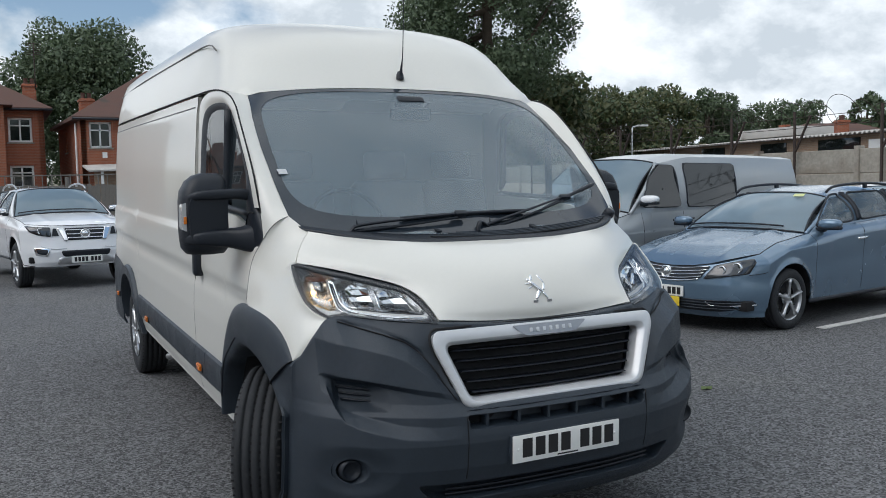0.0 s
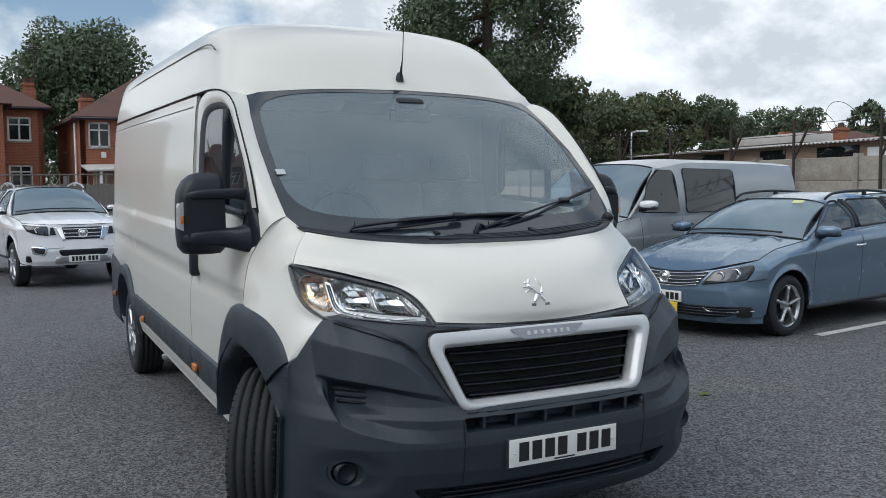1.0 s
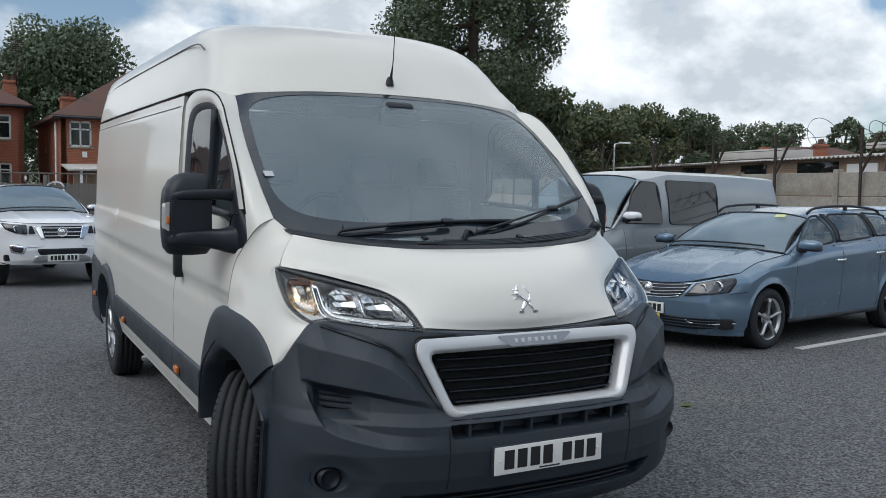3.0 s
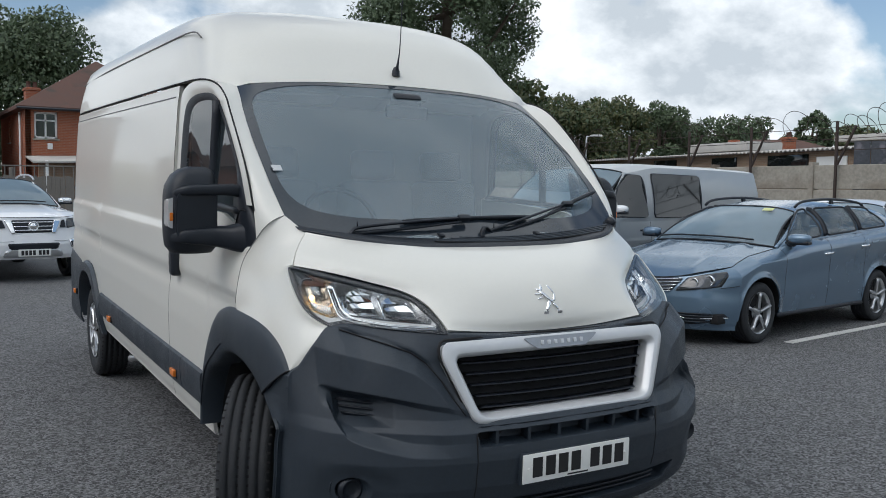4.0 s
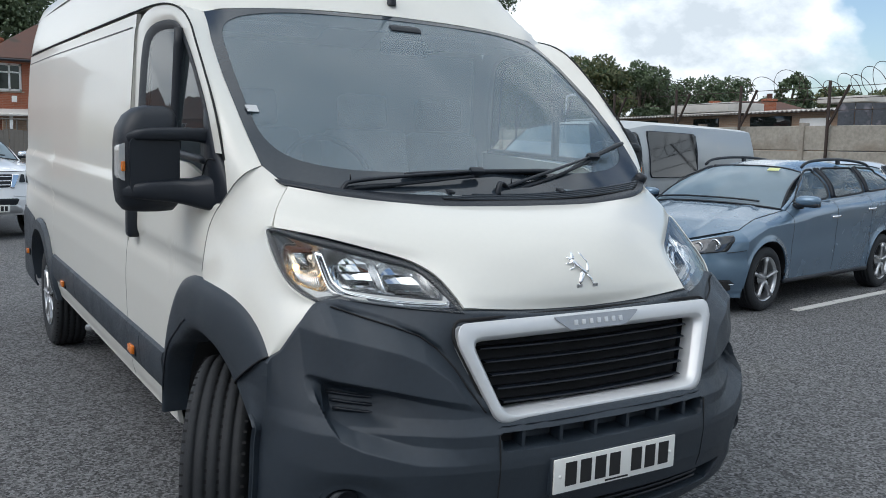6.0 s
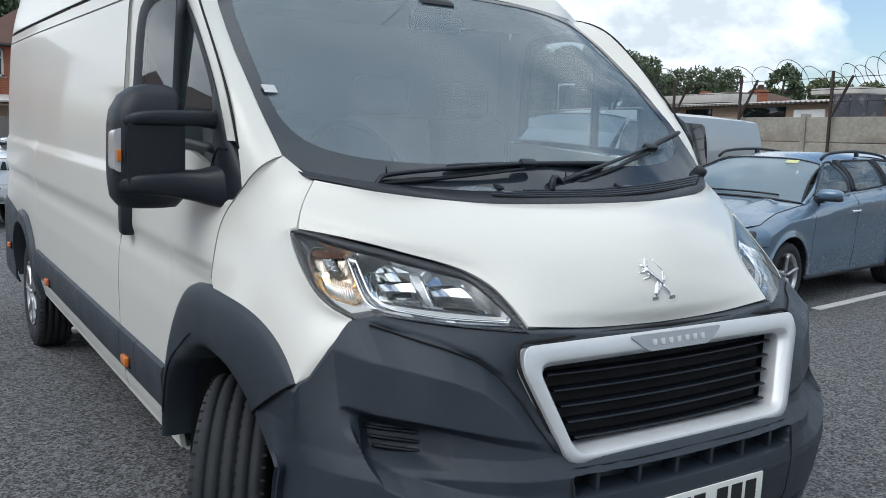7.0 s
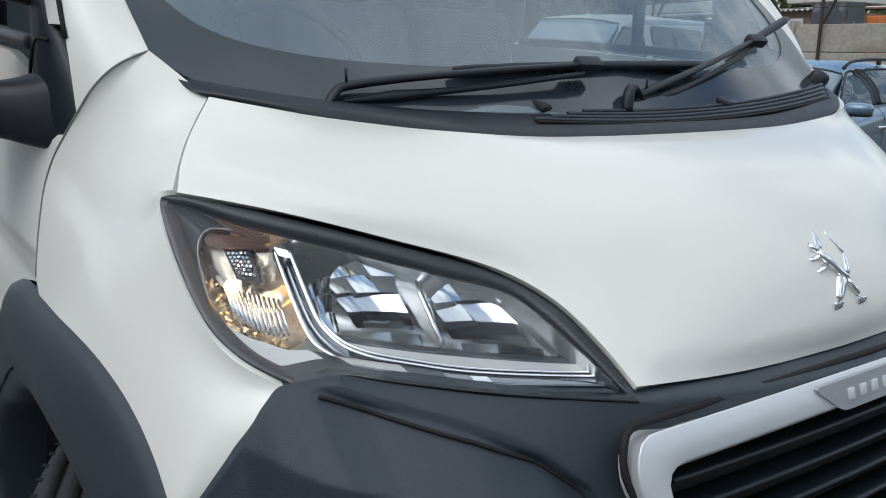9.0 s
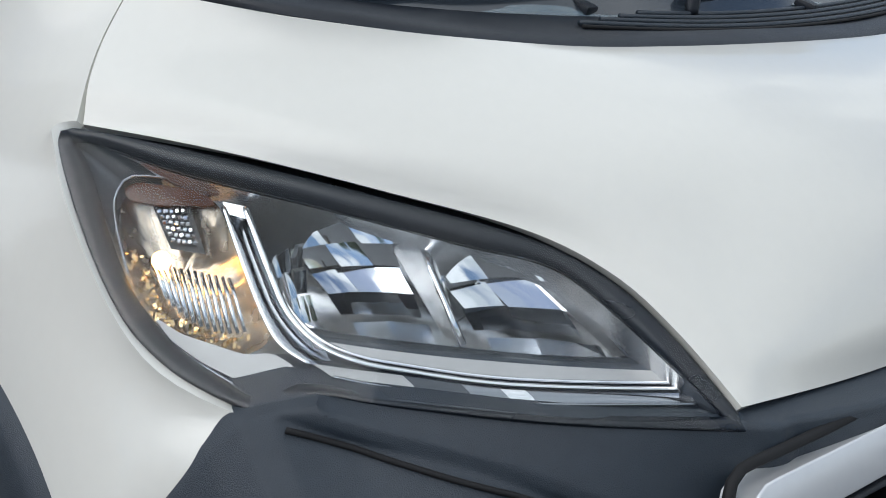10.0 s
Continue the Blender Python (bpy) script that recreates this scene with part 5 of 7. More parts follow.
def build_wheel(x, y, steer, s):
    w = new("wheel")
    w.parent = van
    w.matrix_basis = pose(x, y, 0.370 - 0.022 * (y - 5), 0, 0, steer)
    ty = part("tyre", tyre_bm(0.372, 0.225, 0.215), RUBBER, w, "black road tyre with grooved tread", smooth=25)
    for sgn in (-1, 1):
        bm = bmesh.new()
        for k in range(64):
            a = 2 * math.pi * k / 64
            box((0.030, 0.0016, 0.008), (sgn * 0.090, 0.3635 * math.cos(a), 0.3635 * math.sin(a)), 0, (math.degrees(a), 0, 0), bm)
            for px_, da in ((0.040, 0.02), (0.018, 0.055)):
                q = a + da
                box((0.026, 0.0016, 0.012), (sgn * px_, 0.3668 * math.cos(q), 0.3668 * math.sin(q)), 0, (math.degrees(q), 0, sgn * 14), bm)
        tagged(part("tread_cut", bm, DARK, ty, smooth=0), kind="stuff")
    # pressed wheel with a silver trim of spokes
    o = s * 0.085
    rimg = part("rim", lathe([(0.222, s * 0.11), (0.222, s * 0.095), (0.205, s * 0.085), (0.195, s * 0.02), (0.205, -s * 0.09)], 48, "x"), ALLOY, w, "silver wheel trim")
    part("hub", lathe([(0.0005, o * 1.12), (0.03, o * 1.1), (0.055, o), (0.06, o * 0.6), (0.20, o * 0.2)], 32, "x"), DARK, rimg)
    for k in range(7):
        a = 2 * math.pi * k / 7
        p = [V(o * (1.1 - 0.1 * t), (0.03 + 0.178 * t) * math.cos(a), (0.03 + 0.178 * t) * math.sin(a)) for t in np.linspace(0, 1, 6)]
        part("spoke", tube(p, [0.020, 0.020, 0.022, 0.024, 0.028, 0.032], 8, flat=0.5), ALLOY, rimg)


def build_sides(s):
    m = V(s, 1, 1)
    # protective strip in three lengths
    for y0, y1 in ((1.545, 1.930), (1.936, 2.180), (2.186, 3.590), (3.596, 4.44)):
        z0, z1 = 0.578, 0.748
        ys = np.linspace(y0, y1, 16)
        sec = [(0.0, z0 - 0.004), (0.018, z0 + 0.006), (0.024, z0 + 0.04), (0.024, z1 - 0.03), (0.016, z1 - 0.004), (0.0, z1 + 0.004)]
        g = np.stack([np.stack([side_x(z) + dx + 0 * ys, ys, z + 0 * ys], 1) for dx, z in sec])
        part("side_strip", shell(g * m, 0.012), PLASTIC, van, "dark grey plastic rubbing strip")
    for y, z in ((2.064, 0.640), (3.98, 0.622), (5.66, 0.610)):
        base = box((0.012, 0.105, 0.05), (s * (side_x(0.60) + 0.026), y, z), 0.004)
        mk = part("marker_lamp", base, BLACK, van, "small orange side marker lamp")
        part("marker_lens", box((0.022, 0.088, 0.038), (s * (side_x(0.60) + 0.036), y, z + 0.002), 0.008), AMBER, mk)
    # white sill under the strip
    ys = np.linspace(1.52, 4.44, 12)
    g = np.stack([np.stack([x + 0 * ys, ys, z + 0 * ys], 1) for x, z in ((0.985, 0.575), (0.992, 0.52), (0.985, 0.46), (0.955, 0.435), (0.80, 0.43))])
    part("sill", shell(g * m, 0.012), WHITE, van)
    # rear arch flare and corner cladding
    o = arch(*REAR_ARCH, count=60)
    i = arch(ARCH_R, 0.43, 0.42, 0.42, 2.2, count=60)
    xo = side_x(o[:, 1])
    g = np.stack([np.stack([xo + 0.002, o[:, 0], o[:, 1]], 1), np.stack([xo + 0.03, o[:, 0] * 0.85 + i[:, 0] * 0.15, o[:, 1] * 0.85 + i[:, 1] * 0.15], 1),
                  np.stack([xo + 0.034, o[:, 0] * 0.2 + i[:, 0] * 0.8, o[:, 1] * 0.2 + i[:, 1] * 0.8], 1), np.stack([xo - 0.05, i[:, 0], i[:, 1]], 1)])
    part("wheel_arch_trim", shell(g * m, 0.012), PLASTIC, van, "dark grey plastic wheel arch flare")
    ys = np.linspace(5.44, LEN + 0.02, 20)
    zt = np.interp(ys, [5.44, LEN], [0.90, 0.97])
    g = np.stack([np.stack([side_x(0.7) + 0.012 + dx - 0.10 * sstep(LEN - 0.35, LEN, ys) ** 2 + 0 * ys, ys, 0.36 + (zt - 0.36) * f], 1) for f, dx in ((0, -0.02), (0.1, 0.0), (0.9, 0.0), (1.0, -0.014))])
    part("rear_cladding", shell(g * m, 0.014), PLASTIC, van, "dark grey plastic rear corner cladding")
    # door seams, handle, lower flap
    seam = [V(side_x(z) + 0.0005, 2.240, z) for z in np.linspace(0.46, 2.15, 40)]
    part("door_seam", tube(np.array(seam) * m - V(s * 0.0012, 0, 0), 0.0018, 5), TRIM_GREY, van)
    ys = np.linspace(2.30, 6.0, 24)
    part("slide_rail", tube(np.stack([side_x(2.098) + 0.001 - 0.02 * sstep(4.5, LEN, ys), ys, 2.098 + 0 * ys], 1) * m, 0.0042, 5), HEADLINE, van)
    part("door_handle", box((0.060, 0.075, 0.150), (s * 1.034, 2.045, 1.232), 0.022, seg=3), BLACK, van, "black vertical door handle")


def build_wipers_cowl():
    f = [q + V(0, 0.003, 0.002) for q in COWL]
    a = [q + V(0.3 * (q[0] / 0.85) ** 6 * 0.1, 0.028 - 0.010 * (q[0] / 0.8) ** 4, 0.018 - 0.004 * (q[0] / 0.8) ** 4) for q in COWL]
    b = [V(0, 0.660, 1.440), V(0.36, 0.680, 1.448), V(0.58, 0.715, 1.462), V(0.76, 0.790, 1.484), V(0.850, 0.838, 1.503)]
    full = [chain(flip(spline(q, 24))[::-1], spline(q, 24)) for q in (f, a, b)]
    cowl = part("scuttle_panel", shell(loft(full, 47, 12), 0.012), BLACK, van, "black plastic scuttle panel with slots")
    for k in range(4):
        y0 = 0.604 + 0.016 * k
        xs = np.linspace(-0.30 + 0.05 * k, 0.66 + 0.03 * k, 30)
        zz = 1.4285 + 0.0046 * k + 0.072 * np.abs(xs) ** 1.8
        yy = y0 + 0.17 * np.abs(xs) ** 2.2
        part("slot", tube(np.stack([xs, yy, zz], 1), 0.0042, 6, flat=0.7), DARK, cowl)
        part("slot_rib", tube(np.stack([xs, yy + 0.008, zz + 0.004], 1), 0.0042, 6), PLASTIC, cowl)
    for x, y, z in ((-0.231, 0.690, 1.456), (0.274, 0.672, 1.458)):
        part("washer_jet", box((0.030, 0.035, 0.014), (x, y, z), 0.005, (20, 0, 15)), BLACK, van)
    def on_glass(x, v, lift=0.012):
        h = len(SCREEN_GRID)
        row = SCREEN_GRID[int(v * (h - 1))]
        j = np.argmin(np.abs(row[:, 0] - x))
        i = int(v * (h - 1))
        return SCREEN_GRID[i, j] + V(0, -0.7, 0.72) * lift
    def blade(x0, v0, x1, v1):
        p = np.stack([on_glass(x0 + (x1 - x0) * t, v0 + (v1 - v0) * t, 0.016) for t in np.linspace(0, 1, 12)])
        return spline(p[[0, 3, 6, 9, 11]], 20)
    for pivot, hump, k, b0, b1 in ((V(-0.650, 0.728, 1.440), V(-0.605, 0.735, 1.490), V(-0.104, 0.707, 1.530), V(-0.394, 0.735, 1.518), V(0.271, 0.735, 1.532)),
                                   (V(0.000, 0.690, 1.446), V(0.045, 0.690, 1.480), V(0.555, 0.815, 1.588), V(0.374, 0.785, 1.520), V(0.800, 0.905, 1.648))):
        wp = new("wiper")
        wp.parent = van
        tagged(wp, "black windscreen wiper")
        mid_ = hump * 0.55 + k * 0.45 + V(0, -0.018, 0.006)
        part("arm", tube(spline([pivot, pivot * 0.4 + hump * 0.6 + V(-0.012, 0, 0), hump, mid_, k + V(-0.02, -0.004, 0.0)], 30), np.interp(np.linspace(0, 1, 30), [0, 0.12, 0.5, 1], [0.007, 0.011, 0.009, 0.0065]), 8, flat=0.7), BLACK, wp)
        part("arm_brace", tube(spline([hump + V(-0.02, 0.004, -0.026), hump * 0.75 + k * 0.25 + V(0, -0.012, -0.022), hump * 0.4 + k * 0.6 + V(0, -0.014, -0.020), k + V(-0.02, -0.012, -0.016)], 20), np.interp(np.linspace(0, 1, 20), [0, 0.2, 0.35, 1], [0.004, 0.012, 0.007, 0.005]), 6), BLACK, wp)
        bl = spline([b0, b0 * 0.5 + b1 * 0.5 + V(0, 0.002, 0.003), b1], 20)
        part("blade", tube(bl, np.interp(np.linspace(0, 1, 20), [0, 0.06, 0.5, 0.94, 1], [0.006, 0.010, 0.011, 0.013, 0.010]), 6, flat=0.8), BLACK, wp)
        part("rubber", tube(bl + V(0, 0.012, -0.008), 0.004, 5), RUBBER, wp)
        part("clip", box((0.060, 0.026, 0.024), tuple(k), 0.006, (40, 0, 0)), BLACK, wp)
        part("nozzle", tube([hump, hump + V(-0.004, -0.004, 0.028)], 0.0026, 5), BLACK, wp)
    # arched covers at the pivots and the corner pieces
    part("pivot_cover", tube(spline([V(-0.035, 0.66, 1.445), V(-0.030, 0.665, 1.480), V(-0.010, 0.675, 1.490), V(0.035, 0.69, 1.462)], 14), 0.011, 8, flat=0.6), BLACK, van)
    for s_ in (1,):
        part("corner_piece", box((0.05, 0.05, 0.06), (s_ * 0.835, 0.818, 1.492), 0.018, (30, 0, s_ * 30), seg=3), BLACK, van)


def build_cab():
    dash = [(0.0, 1.415), (0.05, 1.435), (0.30, 1.450), (0.42, 1.43), (0.46, 1.36), (0.44, 1.05), (0.40, 0.80)]
    xs = np.linspace(-0.84, 0.84, 12)
    g = np.stack([np.stack([xs, 0.80 + y + 0.05 * np.abs(xs) ** 2, z + 0 * xs + 0.02 * np.exp(-((xs + 0.44) / 0.2) ** 2)], 1) for y, z in dash])
    part("dashboard", shell(g, 0.02), TRIM, van, "dark grey dashboard")
    wheel = part("steering_wheel", tube([V(-0.44 + 0.19 * math.cos(t), 1.28 + 0.19 * math.sin(t) * 0.45, 1.47 + 0.19 * math.sin(t) * 0.85) for t in np.linspace(0, 2 * math.pi, 40, endpoint=False)], 0.014, 8, closed=True), BLACK, van)
    part("boss", box((0.12, 0.04, 0.10), (-0.44, 1.27, 1.46), 0.02, (-28, 0, 0)), BLACK, wheel)
    for x, w in ((-0.48, 0.48), (0.12, 0.46), (0.58, 0.42)):
        seat = new("seat")
        seat.parent = van
        part("cushion", box((w, 0.50, 0.16), (x, 1.72, 0.98), 0.05, seg=3), CLOTH, seat)
        part("backrest", box((w, 0.14, 0.66), (x, 2.02, 1.34), 0.06, (-10, 0, 0), seg=3), CLOTH, seat)
        part("headrest", box((0.26, 0.10, 0.17), (x, 2.10, 1.76), 0.04, (-10, 0, 0), seg=3), CLOTH, seat)
        part("pedestal", box((w * 0.8, 0.4, 0.5), (x, 1.75, 0.66), 0.02), TRIM, seat)
    part("bulkhead", box((1.80, 0.03, 1.66), (0, 2.26, 1.26), 0.01), BULKHEAD, van)
    part("cab_floor", box((1.86, 1.8, 0.04), (0, 1.40, 0.45), 0.01), TRIM, van)
    part("firewall", box((1.8, 0.03, 1.0), (0, 0.98, 0.93), 0.01), TRIM, van)
    part("headlining", shell(np.stack([np.stack([xs, 1.66 + 0.06 * k + 0 * xs, 2.12 + 0.02 * k - 0.04 * np.abs(xs) ** 2], 1) for k in range(10)]), 0.01), HEADLINE, van)
    part("interior_mirror", box((0.24, 0.03, 0.07), (0, 1.46, 2.03), 0.02), BLACK, van)
    part("mirror_mount", box((0.16, 0.05, 0.07), (0, 1.475, 2.09), 0.02, (40, 0, 0)), BLACK, van)
    for x in (-0.5, 0.45):
        part("sun_visor", box((0.45, 0.16, 0.02), (x, 1.72, 2.10), 0.01, (-20, 0, 0)), HEADLINE, van)
    part("screen_sticker", box((0.045, 0.002, 0.035), (-0.835, 1.075, 1.73), 0.0, (-48, 0, 6)), ALLOY, van)


def build_rest():
    part("rear_door", box((1.72, 0.04, 1.98), (0, LEN - 0.01, 1.40), 0.02), WHITE, van)
    part("rear_bumper", box((1.9, 0.14, 0.22), (0, LEN + 0.02, 0.47), 0.04), PLASTIC, van)
    part("underbody", box((1.66, 5.3, 0.14), (0, 3.40, 0.52), 0.02), DARK, van)
    part("load_floor", box((1.90, 3.9, 0.05), (0, 4.25, 0.62), 0.01), DARK, van)
    for s in (-1, 1):
        for y, w in ((ARCH_F - 0.03, 0.90), (ARCH_R, 0.9)):
            t = np.linspace(0.02, math.pi - 0.02, 24)
            g = np.stack([np.stack([0 * t + s * x, y - w / 2 * np.cos(t), 0.44 + 0.53 * np.sin(t)], 1) for x in (0.60, 0.975)])
            part("wheel_housing", grid_bm(g), DARK, van)
            part("housing_wall", box((0.02, w, 0.75), (s * 0.60, y, 0.66), 0.005), DARK, van)
        part("engine_side", box((0.02, 0.55, 0.62), (s * 0.46, 0.75, 0.86), 0.005), DARK, van)
        part("fog_lamp", lathe([(0.0005, 0.004), (0.018, 0.003), (0.030, 0.0), (0.034, -0.010), (0.040, -0.012), (0.044, 0.02)], 24, "y", at=(s * 0.842, bumper_y(0.842, 0.576) + 0.040, 0.576)), BLACK, van, "round black fog lamp blank")
        for k in range(3):
            z = 0.882 - 0.022 * k
            xs = np.linspace(0.730 - 0.004 * k, 0.855 - 0.006 * k, 8)
            part("vent_slat", tube(np.stack([s * xs, bumper_y(xs, z) + 0.098, z - 0.10 * (0.83 - xs)], 1), 0.0050, 6), BLACK, van)
    ex = spline([V(-0.60, 3.60, 0.42), V(-0.72, 3.80, 0.38), V(-0.84, 3.98, 0.325), V(-0.885, 4.05, 0.305)], 16)
    part("exhaust_pipe", tube(ex, 0.024, 12), ALLOY, van, "dull metal exhaust tip")
    p = spline([V(0.0, 1.590, 2.240), V(0.0, 1.575, 2.275), V(0.0, 1.55, 2.38), V(-0.005, 1.52, 2.72)], 20)
    aer = part("aerial", tube(p, np.interp(np.linspace(0, 1, 20), [0, 0.08, 0.2, 1], [0.014, 0.008, 0.0032, 0.002]), 6), BLACK, van, "thin black roof aerial")
    part("aerial_base", lathe([(0.0005, 0.03), (0.012, 0.026), (0.020, 0.008), (0.022, -0.02)], 16, "z", at=(0, 1.592, 2.245)), BLACK, aer)


for side in (-1, 1):
    gap = spline([V(0.893, 0.702, 1.336), V(0.860, 0.748, 1.398), V(0.812, 0.788, 1.458)], 16) * V(side, 1, 1)
    part("bonnet_seal", tube(gap, 0.007, 6), TRIM_GREY, van)
build_grille()
build_plate()
build_emblem()
for side in (-1, 1):
    build_headlamp(side, side < 0)
    build_mirror(side)
    build_sides(side)
    build_wheel(side * 0.915, ARCH_F + 0.045, -29, side)
    build_wheel(side * 0.885, ARCH_R, 0, side)
build_wipers_cowl()
build_cab()
build_rest()


# ---- parked vehicles ----
BLUE = mat("blue_paint", (0.145, 0.220, 0.305), 0.26, metal=0.45, vary=0.05, scale=3, coat=0.7, stain=((0.17, 0.235, 0.33), 4, 0.64))
GREY = mat("grey_paint", (0.37, 0.395, 0.41), 0.34, metal=0.3, vary=0.04, scale=3, coat=0.5, stain=((0.40, 0.41, 0.41), 4, 0.62))
PICK = mat("pickup_white", (0.82, 0.83, 0.84), 0.25, vary=0.02, coat=0.8)
CLEAR_LAMP = mat("lamp_cluster", (0.055, 0.060, 0.066), 0.08, metal=0.6, vary=0.6, scale=14, coat=0.9, stain=((0.015, 0.016, 0.02), 12, 0.50))


def car_wheel(parent, x, y, r, w, s, spokes=5):
    wh = new("wheel")
    wh.parent = parent
    wh.matrix_basis = pose(x, y, r)
    part("tyre", tyre_bm(r, w, r * 0.66), RUBBER, wh)
    rim = part("rim", lathe([(r * 0.69, s * w * 0.46), (r * 0.66, s * w * 0.44), (r * 0.63, s * w * 0.30), (r * 0.60, -s * w * 0.3)], 40, "x"), ALLOY, wh, "silver alloy rim")
    part("brake", lathe([(0.0005, s * w * 0.1), (r * 0.62, s * w * 0.08)], 24, "x"), DARK, rim)
    part("cap", lathe([(0.0005, s * w * 0.42), (0.03, s * w * 0.41), (0.045, s * w * 0.34), (0.06, s * w * 0.2)], 20, "x"), ALLOY, rim)
    for k in range(spokes):
        a = 2 * math.pi * k / spokes + 0.3
        p = [V(s * w * (0.36 + 0.05 * t), r * (0.10 + 0.55 * t) * math.cos(a), r * (0.10 + 0.55 * t) * math.sin(a)) for t in np.linspace(0, 1, 5)]
        part("spoke", tube(p, [r * 0.10, r * 0.085, r * 0.08, r * 0.085, r * 0.11], 6, flat=0.55), ALLOY, rim)


# pale veil on both panes stands in for sky reflected in the glass
CAR_GLASS = glass("car_glass", (0.66, 0.72, 0.74), 0.9, 0.01, 1.8, dust_sheen=0.14)
CAR_SCREEN = glass("car_windscreen", (0.72, 0.78, 0.80), 0.9, 0.012, 1.9, dust_sheen=0.36)
CAR_TRIM = mat("car_interior", (0.075, 0.080, 0.085), 0.8, vary=0.15, scale=8)


def build_car(name, label, category, at, paint, c):
    """A vehicle, nose at y = 0 and tail towards +y, with the dimensions c."""
    car = thing(name, label, category, at)
    L, W, ne, sill, zb = c["length"], c["half"], c["nose_end"], c["sill"], c["skirt"]
    core = (0, L / 2, 0.8)
    arches = [(c[k], c["arch"], c["arch_top"] - c["r"], c["r"], 2.15) for k in ("front_axle", "rear_axle")]

    def along(key, y):
        return np.interp(y, *zip(*c[key]))

    def wide(y):
        return W - c.get("tail_in", 0.12) * np.clip(1 - (L - y) / 0.7, 0, 1) ** 2

    def flank(y, z):
        top = along("belt", y)
        zc = np.minimum(along("crease", y), top - 0.03)
        f = np.clip((z - sill) / (zc - sill), 0, 1)
        g = np.clip((z - zc) / (top - zc), 0, 1)
        x = wide(y) - 0.055 * (1 - f) ** 2.4 - 0.008 * np.exp(-((f - 0.62) / 0.16) ** 2) - 0.006 * (f >= 1) - along("inset", y) * g ** 1.7
        for yc, a, b, zc_, n in arches:
            d = np.hypot((y - yc) / a, (z - zc_) / b)
            x = x + 0.018 * np.exp(-((d - 1) / 0.11) ** 2) * (z > zc_ - 0.1)
        return x

    ys = stations(ne, L - 0.12, arches, 60)
    lo = low_of(ys, arches, sill)
    for s in (-1, 1):
        g = np.zeros((len(ys), 44, 3))
        for i, y in enumerate(ys):
            z = np.linspace(lo[i], along("belt", y), 44)
            g[i] = np.stack([s * flank(y, z), 0 * z + y, z], 1)
        part("body_side", shell(g, 0.015, core=core), paint, car)
        for yc, a, b, zc, n in arches:
            o = arch(yc, a, b, zc, n, 30)
            g = np.stack([np.stack([s * (flank(o[:, 0], o[:, 1]) - 0.004), o[:, 0], o[:, 1]], 1), np.stack([0 * o[:, 0] + s * (W - 0.45), o[:, 0], o[:, 1]], 1)])
            part("wheel_housing", grid_bm(g), DARK, car)
        y = np.linspace(c["front_axle"] + c["arch"], c["rear_axle"] - c["arch"], 10)
        part("sill_trim", tube(np.stack([s * (flank(y, 0 * y + sill) - 0.008), y, 0 * y + sill + 0.005], 1), 0.026, 6), BLACK, car)
        for yd in c["seams"]:
            z = np.linspace(sill + 0.05, along("belt", yd), 24)
            part("door_seam", tube(np.stack([s * (flank(yd, z) - 0.001), 0 * z + yd, z], 1), 0.0032, 5), DARK, car)
        for yd, zh in c["handles"]:
            part("door_handle", tube(spline([V(s * (flank(yd - 0.10, zh) + 0.002), yd - 0.10, zh), V(s * (flank(yd, zh) + 0.030), yd, zh + 0.008), V(s * (flank(yd + 0.10, zh) + 0.002), yd + 0.10, zh + 0.01)], 10), 0.013, 6), c.get("handle_mat", paint), car)
        for yw in (c["front_axle"], c["rear_axle"]):
            car_wheel(car, s * (W - 0.125), yw, c["r"], 0.22, s)
    # nose: curves round into the sides
    lean_z, lean_y = zip(*c["lean"])
    u = np.linspace(-1, 1, 61)
    au = np.abs(u)

    def nose_y(x, z):
        q = np.clip(np.abs(x) / flank(ne, z), 0, 1)
        return 0.03 + (ne - 0.03) * q ** c["round"] + np.interp(z, lean_z, lean_y) * (1 - q ** 6)
    ntop = along("nose_top", au)
    rows = []
    for v in np.linspace(0, 1, 40):
        z = zb + (ntop - zb) * v
        x = u * flank(ne, z)
        rows.append(np.stack([x, nose_y(x, z), z], 1))
    N = np.stack(rows)
    part("front_bumper", shell(N, 0.015, core=core), paint, car)
    # bonnet from the nose's upper edge to the cowl
    yc = c["cowl"]
    rear_y = yc - c["dip"] * (1 - au ** 2)
    rows = []
    for t in np.linspace(0, 1, 30):
        ye = ne + (yc - ne) * t
        y = N[-1, :, 1] * (1 - t) + rear_y * t
        z = along("belt", ye) + (ntop - along("belt", ne)) * (1 - t) ** 1.4 + c["crown"] * (1 - au ** 2.5) * math.sin(t ** 0.8 * math.pi / 2) + 0.010 * np.exp(-((au - 0.60) / 0.07) ** 2) * sstep(0, 0.3, t)
        rows.append(np.stack([u * flank(ye, along("belt", ye)), y, z], 1))
    B = np.stack(rows)
    part("bonnet", shell(B, 0.015, core=core), paint, car)
    for s in (-1, 1):
        e = B[:, -1 if s > 0 else 0]
        part("bonnet_gap", tube(e + V(0, 0, 0.001), 0.0045, 5), DARK, car)
    part("nose_gap", tube(B[0] + V(0, -0.002, 0.002), 0.0045, 5), DARK, car)

